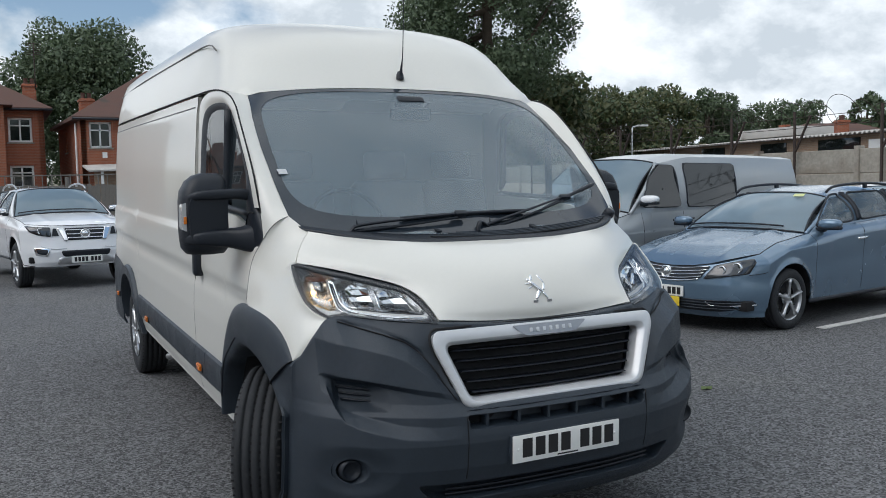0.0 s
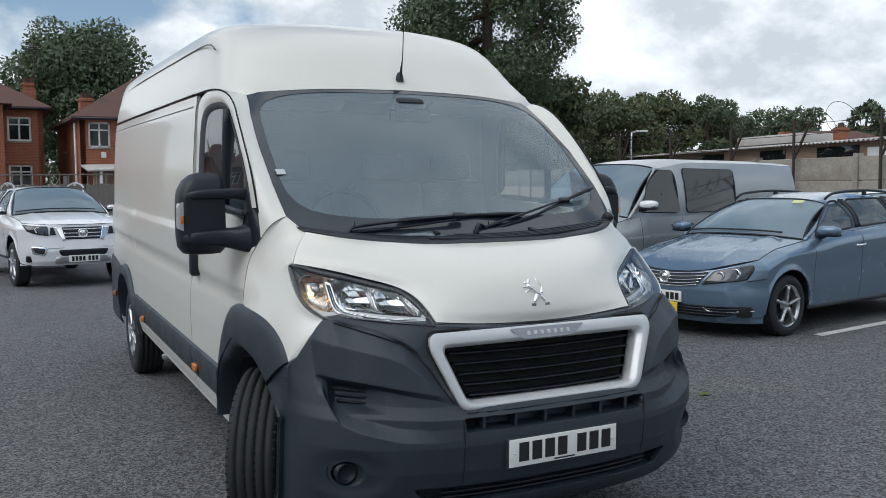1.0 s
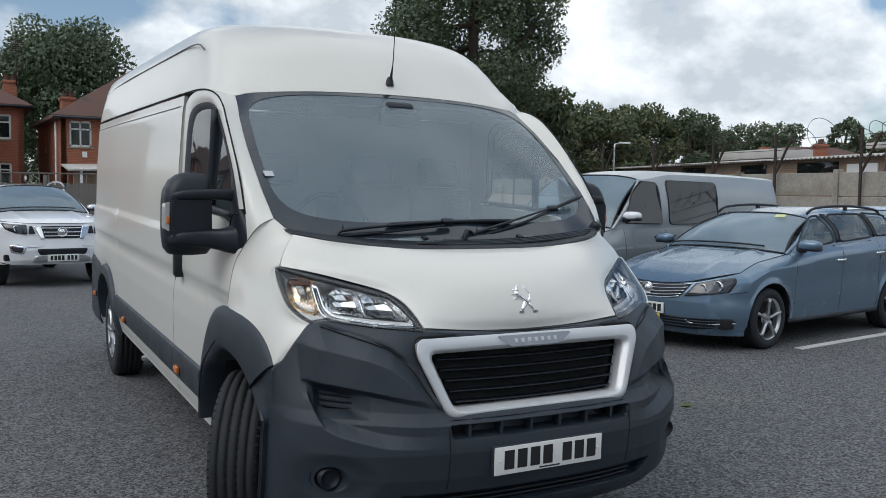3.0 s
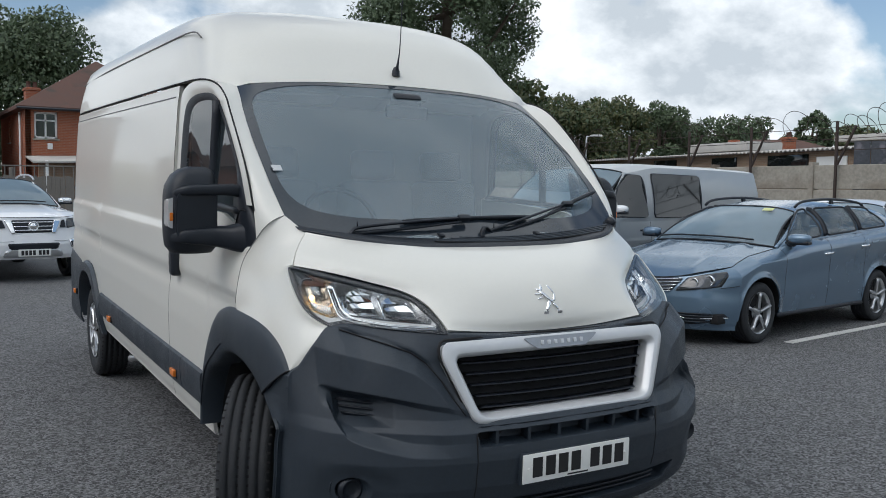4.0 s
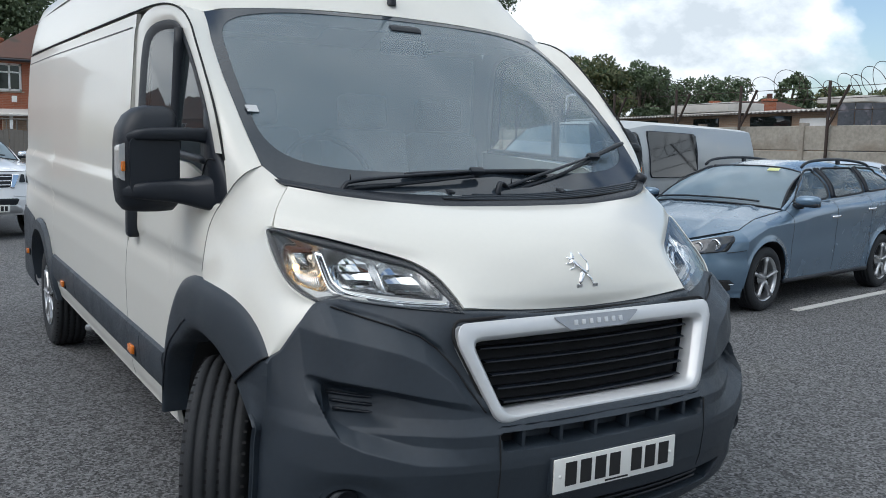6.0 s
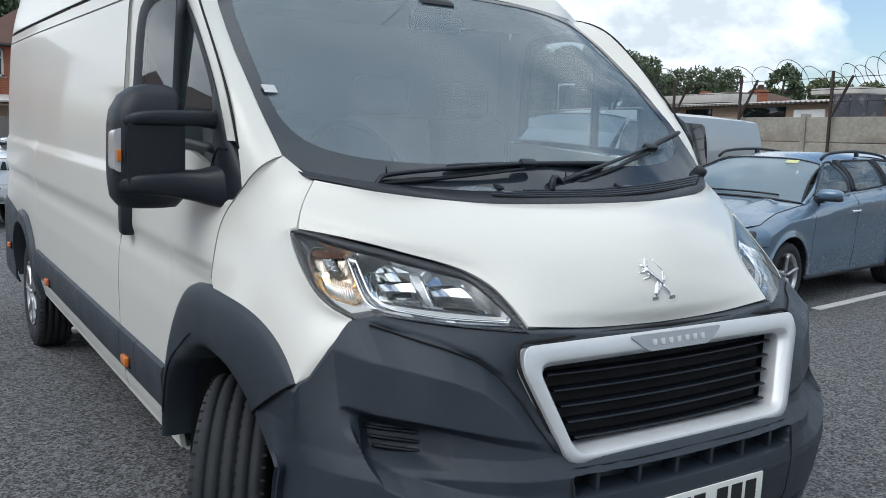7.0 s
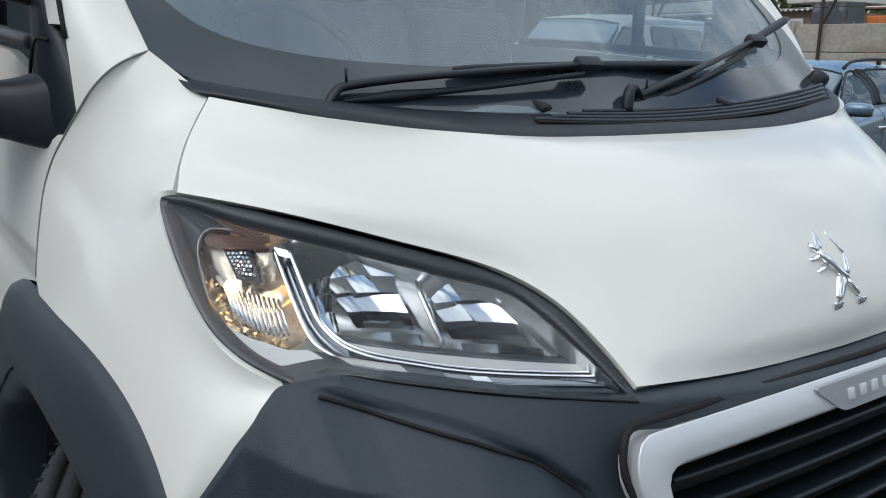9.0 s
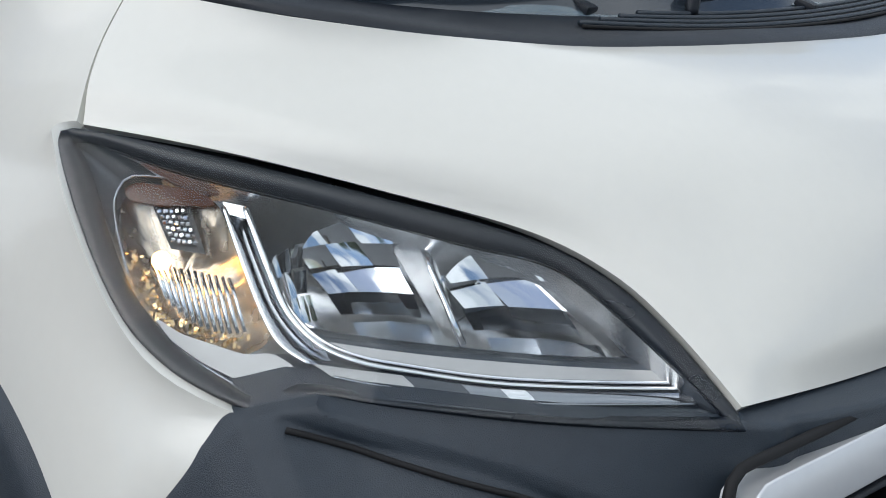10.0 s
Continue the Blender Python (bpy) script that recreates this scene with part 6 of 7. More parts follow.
    def on_nose(name, poly, material, lift, label="", mirror=False, r=0.02, dx=0.0):
        for s in ((-1, 1) if mirror else (1,)):
            p = resample(rounded(poly, r, 4), 48)
            a = np.stack([s * p[:, 0] + dx, nose_y(p[:, 0], p[:, 1]) - lift, p[:, 1]], 1)
            cc = a.mean(0)
            b = a + (cc - a) * 0.03 + V(0, -0.006, 0)
            cen = np.stack([np.linspace(0, 1, 7)[k] * (cc - b) + b for k in range(7)])
            cen[..., 1] = nose_y(np.abs(cen[..., 0]), cen[..., 2]) - lift - 0.006
            part(name, grid_bm(np.concatenate([(a + V(0, 0.03, 0))[None], cen]), close_v=True), material, car, label)
    for item in c["nose"]:
        on_nose(*item[:4], **(item[4] if len(item) > 4 else {}))
    for z, w, rise, r, m_, name_ in c["bars"]:
        xx = np.linspace(-w, w, 24)
        zz = z + rise * (xx / w) ** 2
        part(name_, tube(np.stack([xx, nose_y(xx, zz) - 0.014, zz], 1), r, 6), m_, car)
    for pts, r, m_, name_ in c.get("lines", ()):
        for s in (-1, 1):
            q = spline([V(x, 0, z) for x, z in pts], 20)
            part(name_, tube(np.stack([s * q[:, 0], nose_y(q[:, 0], q[:, 2]) - 0.006, q[:, 2]], 1), r, 6), m_, car)
    # lamp insides seen through the cover: round units in chrome bezels
    for cx, cz, cr in c["units"]:
        for s in (-1, 1):
            part("lamp_unit", lathe([(0.0005, 0.012), (cr * 0.5, 0.010), (cr * 0.8, 0.0), (cr, -0.008), (cr * 1.08, 0.004), (cr, 0.03)], 24, "y", at=(s * cx, nose_y(cx, cz) - c["unit_lift"], cz)), CHROME, car)
    bx, zb_, rb = c["badge"]
    part("badge", lathe([(0.0005, -0.012), (rb * 0.6, -0.012), (rb * 0.62, -0.004), (rb * 0.82, -0.004), (rb * 0.84, -0.014), (rb, -0.010), (rb, 0.02)], 28, "y", at=(bx, nose_y(0, zb_) - 0.020, zb_)), CHROME, car, "round chrome badge")
    px_, zp, pw = c["plate"]
    pl = part("number_plate", box((pw, 0.012, 0.111), (px_, nose_y(0.2, zp) - 0.022, zp), 0.003), PLATE, car, "white number plate with dark bars")
    for k in range(7):
        part("plate_bar", box((pw * 0.085, 0.003, 0.074), (px_ + pw / 0.52 * (-0.193 + 0.061 * k + (0.033 if k > 3 else 0)), nose_y(0.2, zp) - 0.029, zp), 0.0, seg=1), INK, pl)
    # roof and glass
    roof, ry0, ry1, rh = c["roof"], c["roof_front"], c["roof_rear"], c["roof_half"]
    v = np.linspace(-1, 1, 31)
    rows = []
    for y in np.linspace(ry0, ry1, 30):
        zr = roof - c["fore_drop"] * sstep(ry0 + 0.9, ry0 - 0.1, y) - c.get("aft_drop", 0.07) * sstep(ry1 - 1.2, ry1, y)
        hw = rh - 0.05 * sstep(ry0 + 0.7, ry0, y)
        rows.append(np.stack([v * hw, y + 0.11 * v * v * sstep(ry0 + 0.6, ry0, y), zr - 0.055 * np.abs(v) ** 4 - 0.012 * v * v], 1))
    R = np.stack(rows)
    part("roof", shell(R, 0.02, core=core), paint, car)
    zs = float(along("belt", yc))
    base_x = float(flank(yc, zs))
    lowf = np.stack([v * (base_x - 0.02), yc + 0.02 - c["dip"] * (1 - v ** 2), zs + c["crown"] * (1 - np.abs(v) ** 2.5) + 0.006], 1)
    ws = np.stack([lowf * (1 - t) + R[0] * t + V(0, -0.05, 0.035) * math.sin(math.pi * t) for t in np.linspace(0, 1, 14)])
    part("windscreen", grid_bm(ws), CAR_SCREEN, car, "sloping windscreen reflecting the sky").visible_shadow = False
    rim = np.concatenate([ws[0], ws[1:, -1], ws[-1, ::-1][1:], ws[::-1, 0][1:-1]])
    part("screen_seal", tube(rim + (ws[7, 15] - rim) * 0.010 + V(0, -0.004, 0.003), 0.011, 5, closed=True), BLACK, car)
    tail = c["tail"]
    tz = float(along("belt", tail))
    lowr = np.stack([v * float(flank(tail, tz)), 0 * v + tail, 0 * v + tz], 1)
    part("rear_window", shell(np.stack([lowr, lowr * 0.5 + R[-1] * 0.5 + V(0, 0.04, 0.02), R[-1]]), 0.008, core=core), TINT, car)
    sy = np.linspace(yc + 0.02, tail, 170)
    low = np.stack([flank(sy, along("belt", sy)), sy, along("belt", sy) - 0.004], 1)
    top = spline(R[:, -1], 170)
    bulge = (0.035 * np.sin(np.linspace(0, math.pi, 34)))[:, None, None] * V(1, 0, 0)
    S = low[None] * (1 - np.linspace(0, 1, 34)[:, None, None]) + top[None] * np.linspace(0, 1, 34)[:, None, None] + bulge
    mids = (S[1:, 1:] + S[:-1, 1:] + S[1:, :-1] + S[:-1, :-1]) / 4
    hole = np.zeros(mids.shape[:2], bool)
    polys = [resample(rounded(p, 0.05, 5), 60) for p in c["windows"]]
    for p in polys:
        hole |= inside(p, mids[..., 1], mids[..., 2]) > 0.004

    def on_side(q):
        # the place on the cabin side at each (y, z)
        out = []
        for y, z in q:
            k = np.argmin((S[..., 1] - y) ** 2 + (S[..., 2] - z) ** 2)
            out.append(V(S[..., 0].ravel()[k], y, z))
        return np.array(out)
    for s in (-1, 1):
        bm = bmesh.new()
        vs = [[bm.verts.new(S[i, k] * V(s, 1, 1)) for k in range(S.shape[1])] for i in range(S.shape[0])]
        for i in range(S.shape[0] - 1):
            for k in range(S.shape[1] - 1):
                if not hole[i, k]:
                    bm.faces.new([vs[i][k], vs[i][k + 1], vs[i + 1][k + 1], vs[i + 1][k]])
        bmesh.ops.delete(bm, geom=[q for q in bm.verts if not q.link_faces], context="VERTS")
        bmesh.ops.recalc_face_normals(bm, faces=bm.faces[:])
        part("cabin_side", bm, paint, car)
        part("screen_pillar", tube(spline(S[:, 0] - V(0.014, 0, 0), 14) * V(s, 1, 1), 0.026, 8), paint, car)
        for p in polys:
            cen = p.mean(0)
            rings = [on_side(p + (cen - p) * k) for k in (0.0, 0.3, 0.6, 0.97)]
            g = np.stack(rings)
            if c.get("flat_glass"):
                q = g.reshape(-1, 3)
                A = np.stack([q[:, 1], q[:, 2], 0 * q[:, 0] + 1], 1)
                g[..., 0] = (A @ np.linalg.lstsq(A, q[:, 0], rcond=None)[0]).reshape(g.shape[:2]) + 0.003
            g = g * V(s, 1, 1) + V(s * 0.002, 0, 0)
            part("side_window", grid_bm(g, close_v=True), c.get("glass", CAR_GLASS), car, "side window reflecting the sky").visible_shadow = False
            part("window_trim", tube((on_side(p) + V(0.003, 0, 0)) * V(s, 1, 1), 0.012, 5, closed=True), BLACK, car)
        for a0, a1, w0 in c.get("posts", ()):
            q = on_side([(a0[0] + (a1[0] - a0[0]) * t, a0[1] + (a1[1] - a0[1]) * t) for t in np.linspace(0, 1, 10)])
            part("window_post", tube((q + V(0.002, 0, 0)) * V(s, 1, 1), w0, 6, flat=0.3), BLACK, car)
        my, mz = c["mirror"]
        mx = s * (float(flank(my, mz - 0.06)) + 0.135)
        b = bmesh.new()
        bmesh.ops.create_uvsphere(b, u_segments=20, v_segments=12, radius=1.0)
        for q in b.verts:
            q.co.x, q.co.y, q.co.z = (0.122 * np.sign(q.co.x) * abs(q.co.x) ** 0.7, 0.085 * np.sign(q.co.y) * abs(q.co.y) ** 0.8, 0.055 * np.sign(q.co.z) * abs(q.co.z) ** 0.8)
        bmesh.ops.transform(b, matrix=pose(mx, my, mz, 0, 0, s * 10), verts=b.verts[:])
        mir = part("door_mirror", b, c.get("mirror_mat", paint), car)
        part("mirror_base", box((0.22, 0.13, 0.045), (mx, my - 0.002, mz - 0.042), 0.018, (0, 0, s * 10), seg=3), BLACK, mir)
        part("mirror_foot", box((0.13, 0.07, 0.05), (mx - s * 0.13, my + 0.03, mz - 0.065), 0.02), BLACK, mir)
    for y0, y1 in c.get("rails", ()):
        for s in (-1, 1):
            hx = rh - 0.055
            pts = spline([V(s * hx, y0, roof - 0.075), V(s * hx, y0 + 0.18, roof - 0.012), V(s * hx, (y0 + y1) / 2, roof + 0.016), V(s * hx, y1 - 0.16, roof - 0.025), V(s * hx, y1, roof - 0.09)], 30)
            part("roof_rail", tube(pts, 0.016, 8), c.get("rail_mat", BLACK), car, "roof rail")
            part("rail_foot", box((0.03, 0.07, 0.06), (s * hx, (y0 + y1) / 2, roof - 0.012), 0.01), c.get("rail_mat", BLACK), car)
    for s in (-1, 1):
        k = np.linspace(0.5 + s * 0.20 - 0.26, 0.5 + s * 0.20 + 0.20, 10) * 30
        q = np.array([ws[1, int(v_)] for v_ in k]) + V(0, -0.03, 0.016)
        part("wiper", tube(q, 0.010, 5), BLACK, car)
    # tail, floor, and what shows of the cabin
    zr = np.linspace(sill + 0.05, float(along("belt", L - 0.12)), 10)
    part("tail_panel", shell(np.stack([np.stack([v * (flank(L - 0.12, z) - 0.002), L - 0.12 + 0.10 * (1 - v ** 4), 0 * v + z], 1) for z in zr]), 0.02, core=core), paint, car)
    part("underbody", box((W * 1.78, L * 0.90, 0.1), (0, L / 2, sill + 0.03), 0.02), DARK, car)
    k = c["cabin"]
    part("dashboard", box((W * 1.55, 0.42, 0.24), (0, yc + 0.26, zs - 0.10), 0.06, (6, 0, 0), seg=3), CAR_TRIM, car)
    part("steering_wheel", tube([V(0.36 + 0.18 * math.cos(t), yc + 0.52 + 0.08 * math.sin(t), zs + 0.02 + 0.16 * math.sin(t)) for t in np.linspace(0, 2 * math.pi, 24, endpoint=False)], 0.014, 6, closed=True), BLACK, car)
    for x, y in [(-0.36, k), (0.36, k)] + ([(-0.40, k + 0.88), (0.0, k + 0.88), (0.40, k + 0.88)] if c["rear_seats"] else []):
        seat = new("seat")
        seat.parent = car
        part("cushion", box((0.44, 0.5, 0.16), (x, y - 0.24, zs - 0.46), 0.05, seg=3), CAR_TRIM, seat)
        part("backrest", box((0.44, 0.13, 0.62), (x, y, zs - 0.14), 0.05, (-12, 0, 0), seg=3), CAR_TRIM, seat)
        part("headrest", box((0.25, 0.09, 0.17), (x, y + 0.09, zs + 0.25), 0.035, (-10, 0, 0), seg=3), CAR_TRIM, seat)
    part("cabin_floor", box((W * 1.7, tail - yc, 0.04), (0, (tail + yc) / 2, zs - 0.62), 0.01), CAR_TRIM, car)
    return car


ESTATE = dict(length=4.62, half=0.91, nose_end=0.47, sill=0.255, skirt=0.165, front_axle=0.87, rear_axle=3.57, r=0.318, arch=0.385, arch_top=0.690, cowl=1.30, dip=0.17, crown=0.045, round=4.2,
              belt=[(0.45, 0.800), (0.6, 0.848), (0.81, 0.900), (1.17, 0.948), (1.4, 0.985), (2.02, 1.045), (3.1, 1.10), (3.75, 1.142), (4.2, 1.155), (4.62, 1.09)],
              inset=[(0.45, 0.11), (0.8, 0.14), (1.2, 0.13), (1.5, 0.075), (4.62, 0.07)], crease=[(0.45, 0.71), (0.82, 0.825), (2.3, 0.965), (4.62, 1.02)],
              nose_top=[(0, 0.668), (0.3, 0.678), (0.55, 0.705), (0.82, 0.765), (1, 0.805)], lean=[(0.16, 0.09), (0.24, 0.02), (0.36, 0.0), (0.50, 0.005), (0.60, 0.03), (0.70, 0.085), (0.80, 0.13)],
              seams=(1.34, 2.30, 3.16), handles=((2.26, 0.885), (3.15, 0.945)), handle_mat=CHROME,
              roof=1.478, roof_front=1.98, roof_rear=4.02, roof_half=0.64, fore_drop=0.075, tail=4.42, cabin=2.30, rear_seats=True,
              windows=[[(1.50, 1.035), (2.22, 1.085), (2.26, 1.385), (2.12, 1.375), (1.80, 1.255)], [(2.36, 1.09), (3.08, 1.13), (3.10, 1.405), (2.40, 1.395)], [(3.20, 1.14), (3.86, 1.175), (3.74, 1.375), (3.60, 1.40), (3.20, 1.408)]],
              posts=(((2.29, 1.08), (2.33, 1.40), 0.040), ((3.14, 1.13), (3.15, 1.41), 0.040)),
              mirror=(1.49, 1.075), rails=[(2.05, 3.75)], badge=(-0.05, 0.605, 0.066), plate=(-0.06, 0.415, 0.52), units=((0.70, 0.672, 0.052), (0.58, 0.650, 0.042)), unit_lift=0.014,
              bars=[(0.652, 0.455, 0.034, 0.006, CHROME, "grille_bar"), (0.618, 0.440, 0.034, 0.006, CHROME, "grille_bar"), (0.584, 0.415, 0.034, 0.006, CHROME, "grille_bar"), (0.550, 0.390, 0.034, 0.006, CHROME, "grille_bar"), (0.522, 0.365, 0.034, 0.007, CHROME, "grille_bar"),
                    (0.315, 0.80, 0.0, 0.006, PLASTIC, "intake_bar"), (0.285, 0.78, 0.0, 0.006, PLASTIC, "intake_bar"), (0.255, 0.74, 0.0, 0.006, PLASTIC, "intake_bar")],
              # second line draws the shadow of the bumper crease below the lamp
              lines=[([(0.44, 0.325), (0.49, 0.292), (0.60, 0.285), (0.83, 0.298)], 0.008, CHROME, "chrome_trim"), ([(0.79, 0.600), (0.86, 0.612), (0.90, 0.625)], 0.003, DARK, "crease_shade")],
              nose=[("grille", [(-0.475, 0.692), (0, 0.664), (0.475, 0.692), (0.375, 0.550), (0, 0.512), (-0.375, 0.550)], BLACK, 0.004),
                    ("headlamp", [(0.495, 0.694), (0.66, 0.738), (0.80, 0.768), (0.832, 0.725), (0.795, 0.610), (0.60, 0.578), (0.405, 0.553)], CLEAR_LAMP, 0.006, dict(mirror=True, label="clear angular headlamp", r=0.012)),
                    ("lower_grille", [(-0.87, 0.345), (0.87, 0.345), (0.84, 0.268), (0.60, 0.225), (-0.60, 0.225), (-0.84, 0.268)], BLACK, 0.004)])
estate = build_car("estate_car", "metallic blue estate car with roof rails parked on asphalt", "car", pose(4.275, 4.225, 0, 0, 0, -80.7), BLUE, ESTATE)
part("screen_label", box((0.13, 0.004, 0.055), (0.37, 1.86, 1.375), 0.0, (-60, 0, 0)), mat("yellow_green_label", (0.62, 0.66, 0.30), 0.5), estate)
part("plate_label", box((0.27, 0.01, 0.10), (0.02, 0.004, 0.305), 0.003), PLATE_Y, estate, "yellow paper label under the plate")
build_car("parked_car", "white hatchback parked by the concrete wall", "car", pose(9.9, 6.05, 0, 0, 0, -62), PICK, dict(ESTATE, rails=()))

VANC = dict(tail_in=0.03, aft_drop=0.02, length=5.30, half=0.95, nose_end=0.42, sill=0.30, skirt=0.22, front_axle=0.90, rear_axle=4.10, r=0.33, arch=0.40, arch_top=0.72, cowl=0.92, dip=0.20, crown=0.08, round=4.0,
            belt=[(0.42, 1.02), (0.62, 1.09), (0.92, 1.15), (5.20, 1.18)], inset=[(0.42, 0.10), (0.92, 0.08), (1.3, 0.02), (5.2, 0.02)], crease=[(0.42, 0.90), (5.2, 0.98)],
            nose_top=[(0, 0.94), (1, 1.02)], lean=[(0.2, 0.06), (0.35, 0.0), (0.7, 0.02), (1.0, 0.10)], seams=(1.12, 2.02, 3.30), handles=((1.86, 1.04), (2.16, 1.04)), handle_mat=BLACK,
            roof=1.955, roof_front=1.52, roof_rear=5.18, roof_half=0.80, fore_drop=0.09, tail=5.22, cabin=1.95, rear_seats=False, glass=TINT, flat_glass=True, mirror_mat=PICK,
            windows=[[(1.15, 1.23), (1.92, 1.22), (1.92, 1.77), (1.62, 1.78), (1.36, 1.60)], [(2.12, 1.21), (3.36, 1.21), (3.40, 1.79), (2.12, 1.80)]],
            mirror=(1.12, 1.33), badge=(0, 0.80, 0.06), plate=(0, 0.50, 0.52), units=(), unit_lift=0.01, bars=[(0.74, 0.4, 0.0, 0.007, CHROME, "grille_bar")],
            nose=[("grille", [(-0.5, 0.80), (0.5, 0.80), (0.45, 0.66), (-0.45, 0.66)], BLACK, 0.004), ("headlamp", [(0.56, 0.95), (0.86, 0.98), (0.86, 0.80), (0.55, 0.74)], CLEAR_LAMP, 0.01, dict(mirror=True))])
build_car("grey_panel_van", "grey mid-size van with dark side window parked on asphalt", "van", pose(4.11, 6.60, 0, 0, 0, -76.2), GREY, VANC)

PICKUP = dict(length=5.2, half=0.92, nose_end=0.46, sill=0.45, skirt=0.37, front_axle=0.93, rear_axle=4.08, r=0.370, arch=0.455, arch_top=0.850, cowl=1.42, dip=0.14, crown=0.055, round=4.0,
              belt=[(0.45, 1.045), (0.7, 1.085), (1.42, 1.15), (5.2, 1.17)], inset=[(0.45, 0.09), (1.42, 0.10), (1.8, 0.06), (5.2, 0.06)], crease=[(0.45, 0.96), (5.2, 1.03)],
              nose_top=[(0, 1.02), (0.6, 1.025), (1, 1.05)], lean=[(0.36, 0.09), (0.44, 0.02), (0.60, 0.0), (0.72, 0.03), (0.80, 0.05), (1.03, 0.09)],
              seams=(1.5, 2.5, 3.4), handles=((2.3, 0.98), (3.2, 0.99)), handle_mat=CHROME,
              roof=1.70, roof_front=2.08, roof_rear=3.35, roof_half=0.64, fore_drop=0.07, tail=3.62, cabin=2.45, rear_seats=True,
              windows=[[(1.72, 1.21), (2.42, 1.21), (2.42, 1.58), (2.22, 1.58), (1.98, 1.44)], [(2.55, 1.21), (3.30, 1.21), (3.2, 1.58), (2.55, 1.59)]],
              mirror=(1.70, 1.26), rails=[(2.15, 3.35)], rail_mat=ALLOY, mirror_mat=CHROME, badge=(0, 0.885, 0.078), plate=(0, 0.475, 0.48), units=((0.66, 0.945, 0.045),), unit_lift=0.016,
              bars=[(0.950, 0.30, 0.0, 0.010, CHROME, "grille_bar"), (0.885, 0.285, 0.0, 0.010, CHROME, "grille_bar"), (0.825, 0.27, 0.0, 0.010, CHROME, "grille_bar")],
              # grey line on the white nose draws the shade of the bumper fold
              lines=[([(0.74, 0.375), (0.86, 0.40), (0.90, 0.44)], 0.006, DARK, "skirt_edge"), ([(0.30, 0.66), (0.50, 0.655), (0.66, 0.70)], 0.004, GREY, "fold_shade")],
              nose=[("grille", [(-0.33, 0.985), (0.33, 0.985), (0.28, 0.785), (-0.28, 0.785)], BLACK, 0.004),
                    ("chrome_wing", [(0.32, 0.990), (0.42, 0.990), (0.32, 0.770), (0.265, 0.775)], CHROME, 0.016, dict(mirror=True, r=0.01)),
                    ("wing_slot", [(0.44, 0.985), (0.48, 0.985), (0.50, 0.86), (0.40, 0.86)], BLACK, 0.008, dict(mirror=True, r=0.01)),
                    ("headlamp", [(0.515, 1.005), (0.70, 1.015), (0.85, 1.035), (0.80, 0.93), (0.70, 0.88), (0.51, 0.845)], CLEAR_LAMP, 0.012, dict(mirror=True, label="clear headlamp")),
                    ("air_intake", [(-0.40, 0.625), (0.40, 0.625), (0.36, 0.525), (-0.36, 0.525)], BLACK, 0.006),
                    ("skid_plate", [(-0.42, 0.52), (0.42, 0.52), (0.46, 0.40), (-0.46, 0.40)], ALLOY, 0.008),
                    ("fog_lamp", [(0.53, 0.665), (0.76, 0.685), (0.74, 0.56), (0.58, 0.535)], CHROME, 0.006, dict(mirror=True)),
                    ("fog_lamp_glass", [(0.57, 0.645), (0.73, 0.66), (0.71, 0.58), (0.60, 0.56)], BLACK, 0.014, dict(mirror=True))])
build_car("pickup_truck", "white pickup truck with chrome grille parked on asphalt", "pickup", pose(-0.72, 12.39, 0, 0, 0, 10), PICK, PICKUP)


# ---- yard edges, buildings, trees ----
def brick_mat(name, a, b, mortar):
    m = mat(name, a, 0.9, vary=0.12, scale=0.8, bump=0.3, bump_scale=60)
    n, l = m.node_tree.nodes, m.node_tree.links
    t = n.new("ShaderNodeTexBrick")
    t.inputs["Color1"].default_value, t.inputs["Color2"].default_value, t.inputs["Mortar"].default_value = (*a, 1), (*b, 1), (*mortar, 1)
    t.inputs["Scale"].default_value = 1.0
    t.inputs["Brick Width"].default_value, t.inputs["Row Height"].default_value, t.inputs["Mortar Size"].default_value = 0.225, 0.075, 0.008
    co = n.new("ShaderNodeTexCoord")
    sep = n.new("ShaderNodeSeparateXYZ")
    add = n.new("ShaderNodeMath")
    cmb = n.new("ShaderNodeCombineXYZ")
    l.new(co.outputs["Object"], sep.inputs[0])
    l.new(sep.outputs[0], add.inputs[0])
    l.new(sep.outputs[1], add.inputs[1])
    l.new(add.outputs[0], cmb.inputs[0])
    l.new(sep.outputs[2], cmb.inputs[1])
    l.new(cmb.outputs[0], t.inputs["Vector"])
    p = n["Principled BSDF"]
    old = p.inputs["Base Color"].links[0].from_socket
    mx = n.new("ShaderNodeMix")
    mx.data_type, mx.blend_type = "RGBA", "MIX"
    mx.inputs[0].default_value = 0.75
    l.new(old, mx.inputs[6])
    l.new(t.outputs[0], mx.inputs[7])
    l.new(mx.outputs[2], p.inputs["Base Color"])
    return m


BRICK = brick_mat("red_brick", (0.34, 0.105, 0.050), (0.26, 0.080, 0.042), (0.30, 0.22, 0.17))
BUFF = brick_mat("buff_brick", (0.30, 0.20, 0.13), (0.24, 0.16, 0.11), (0.30, 0.27, 0.23))
TILE = mat("roof_tile", (0.115, 0.062, 0.048), 0.85, vary=0.2, scale=2, bump=0.5, bump_scale=20, stain=((0.07, 0.055, 0.045), 1.2, 0.55))
UPVC = mat("white_frame", (0.78, 0.78, 0.76), 0.4, vary=0.03)
CONCRETE = mat("concrete", (0.32, 0.295, 0.25), 0.9, vary=0.28, scale=1.6, fine=14, bump=0.5, bump_scale=40, stain=((0.15, 0.115, 0.085), 0.55, 0.50))
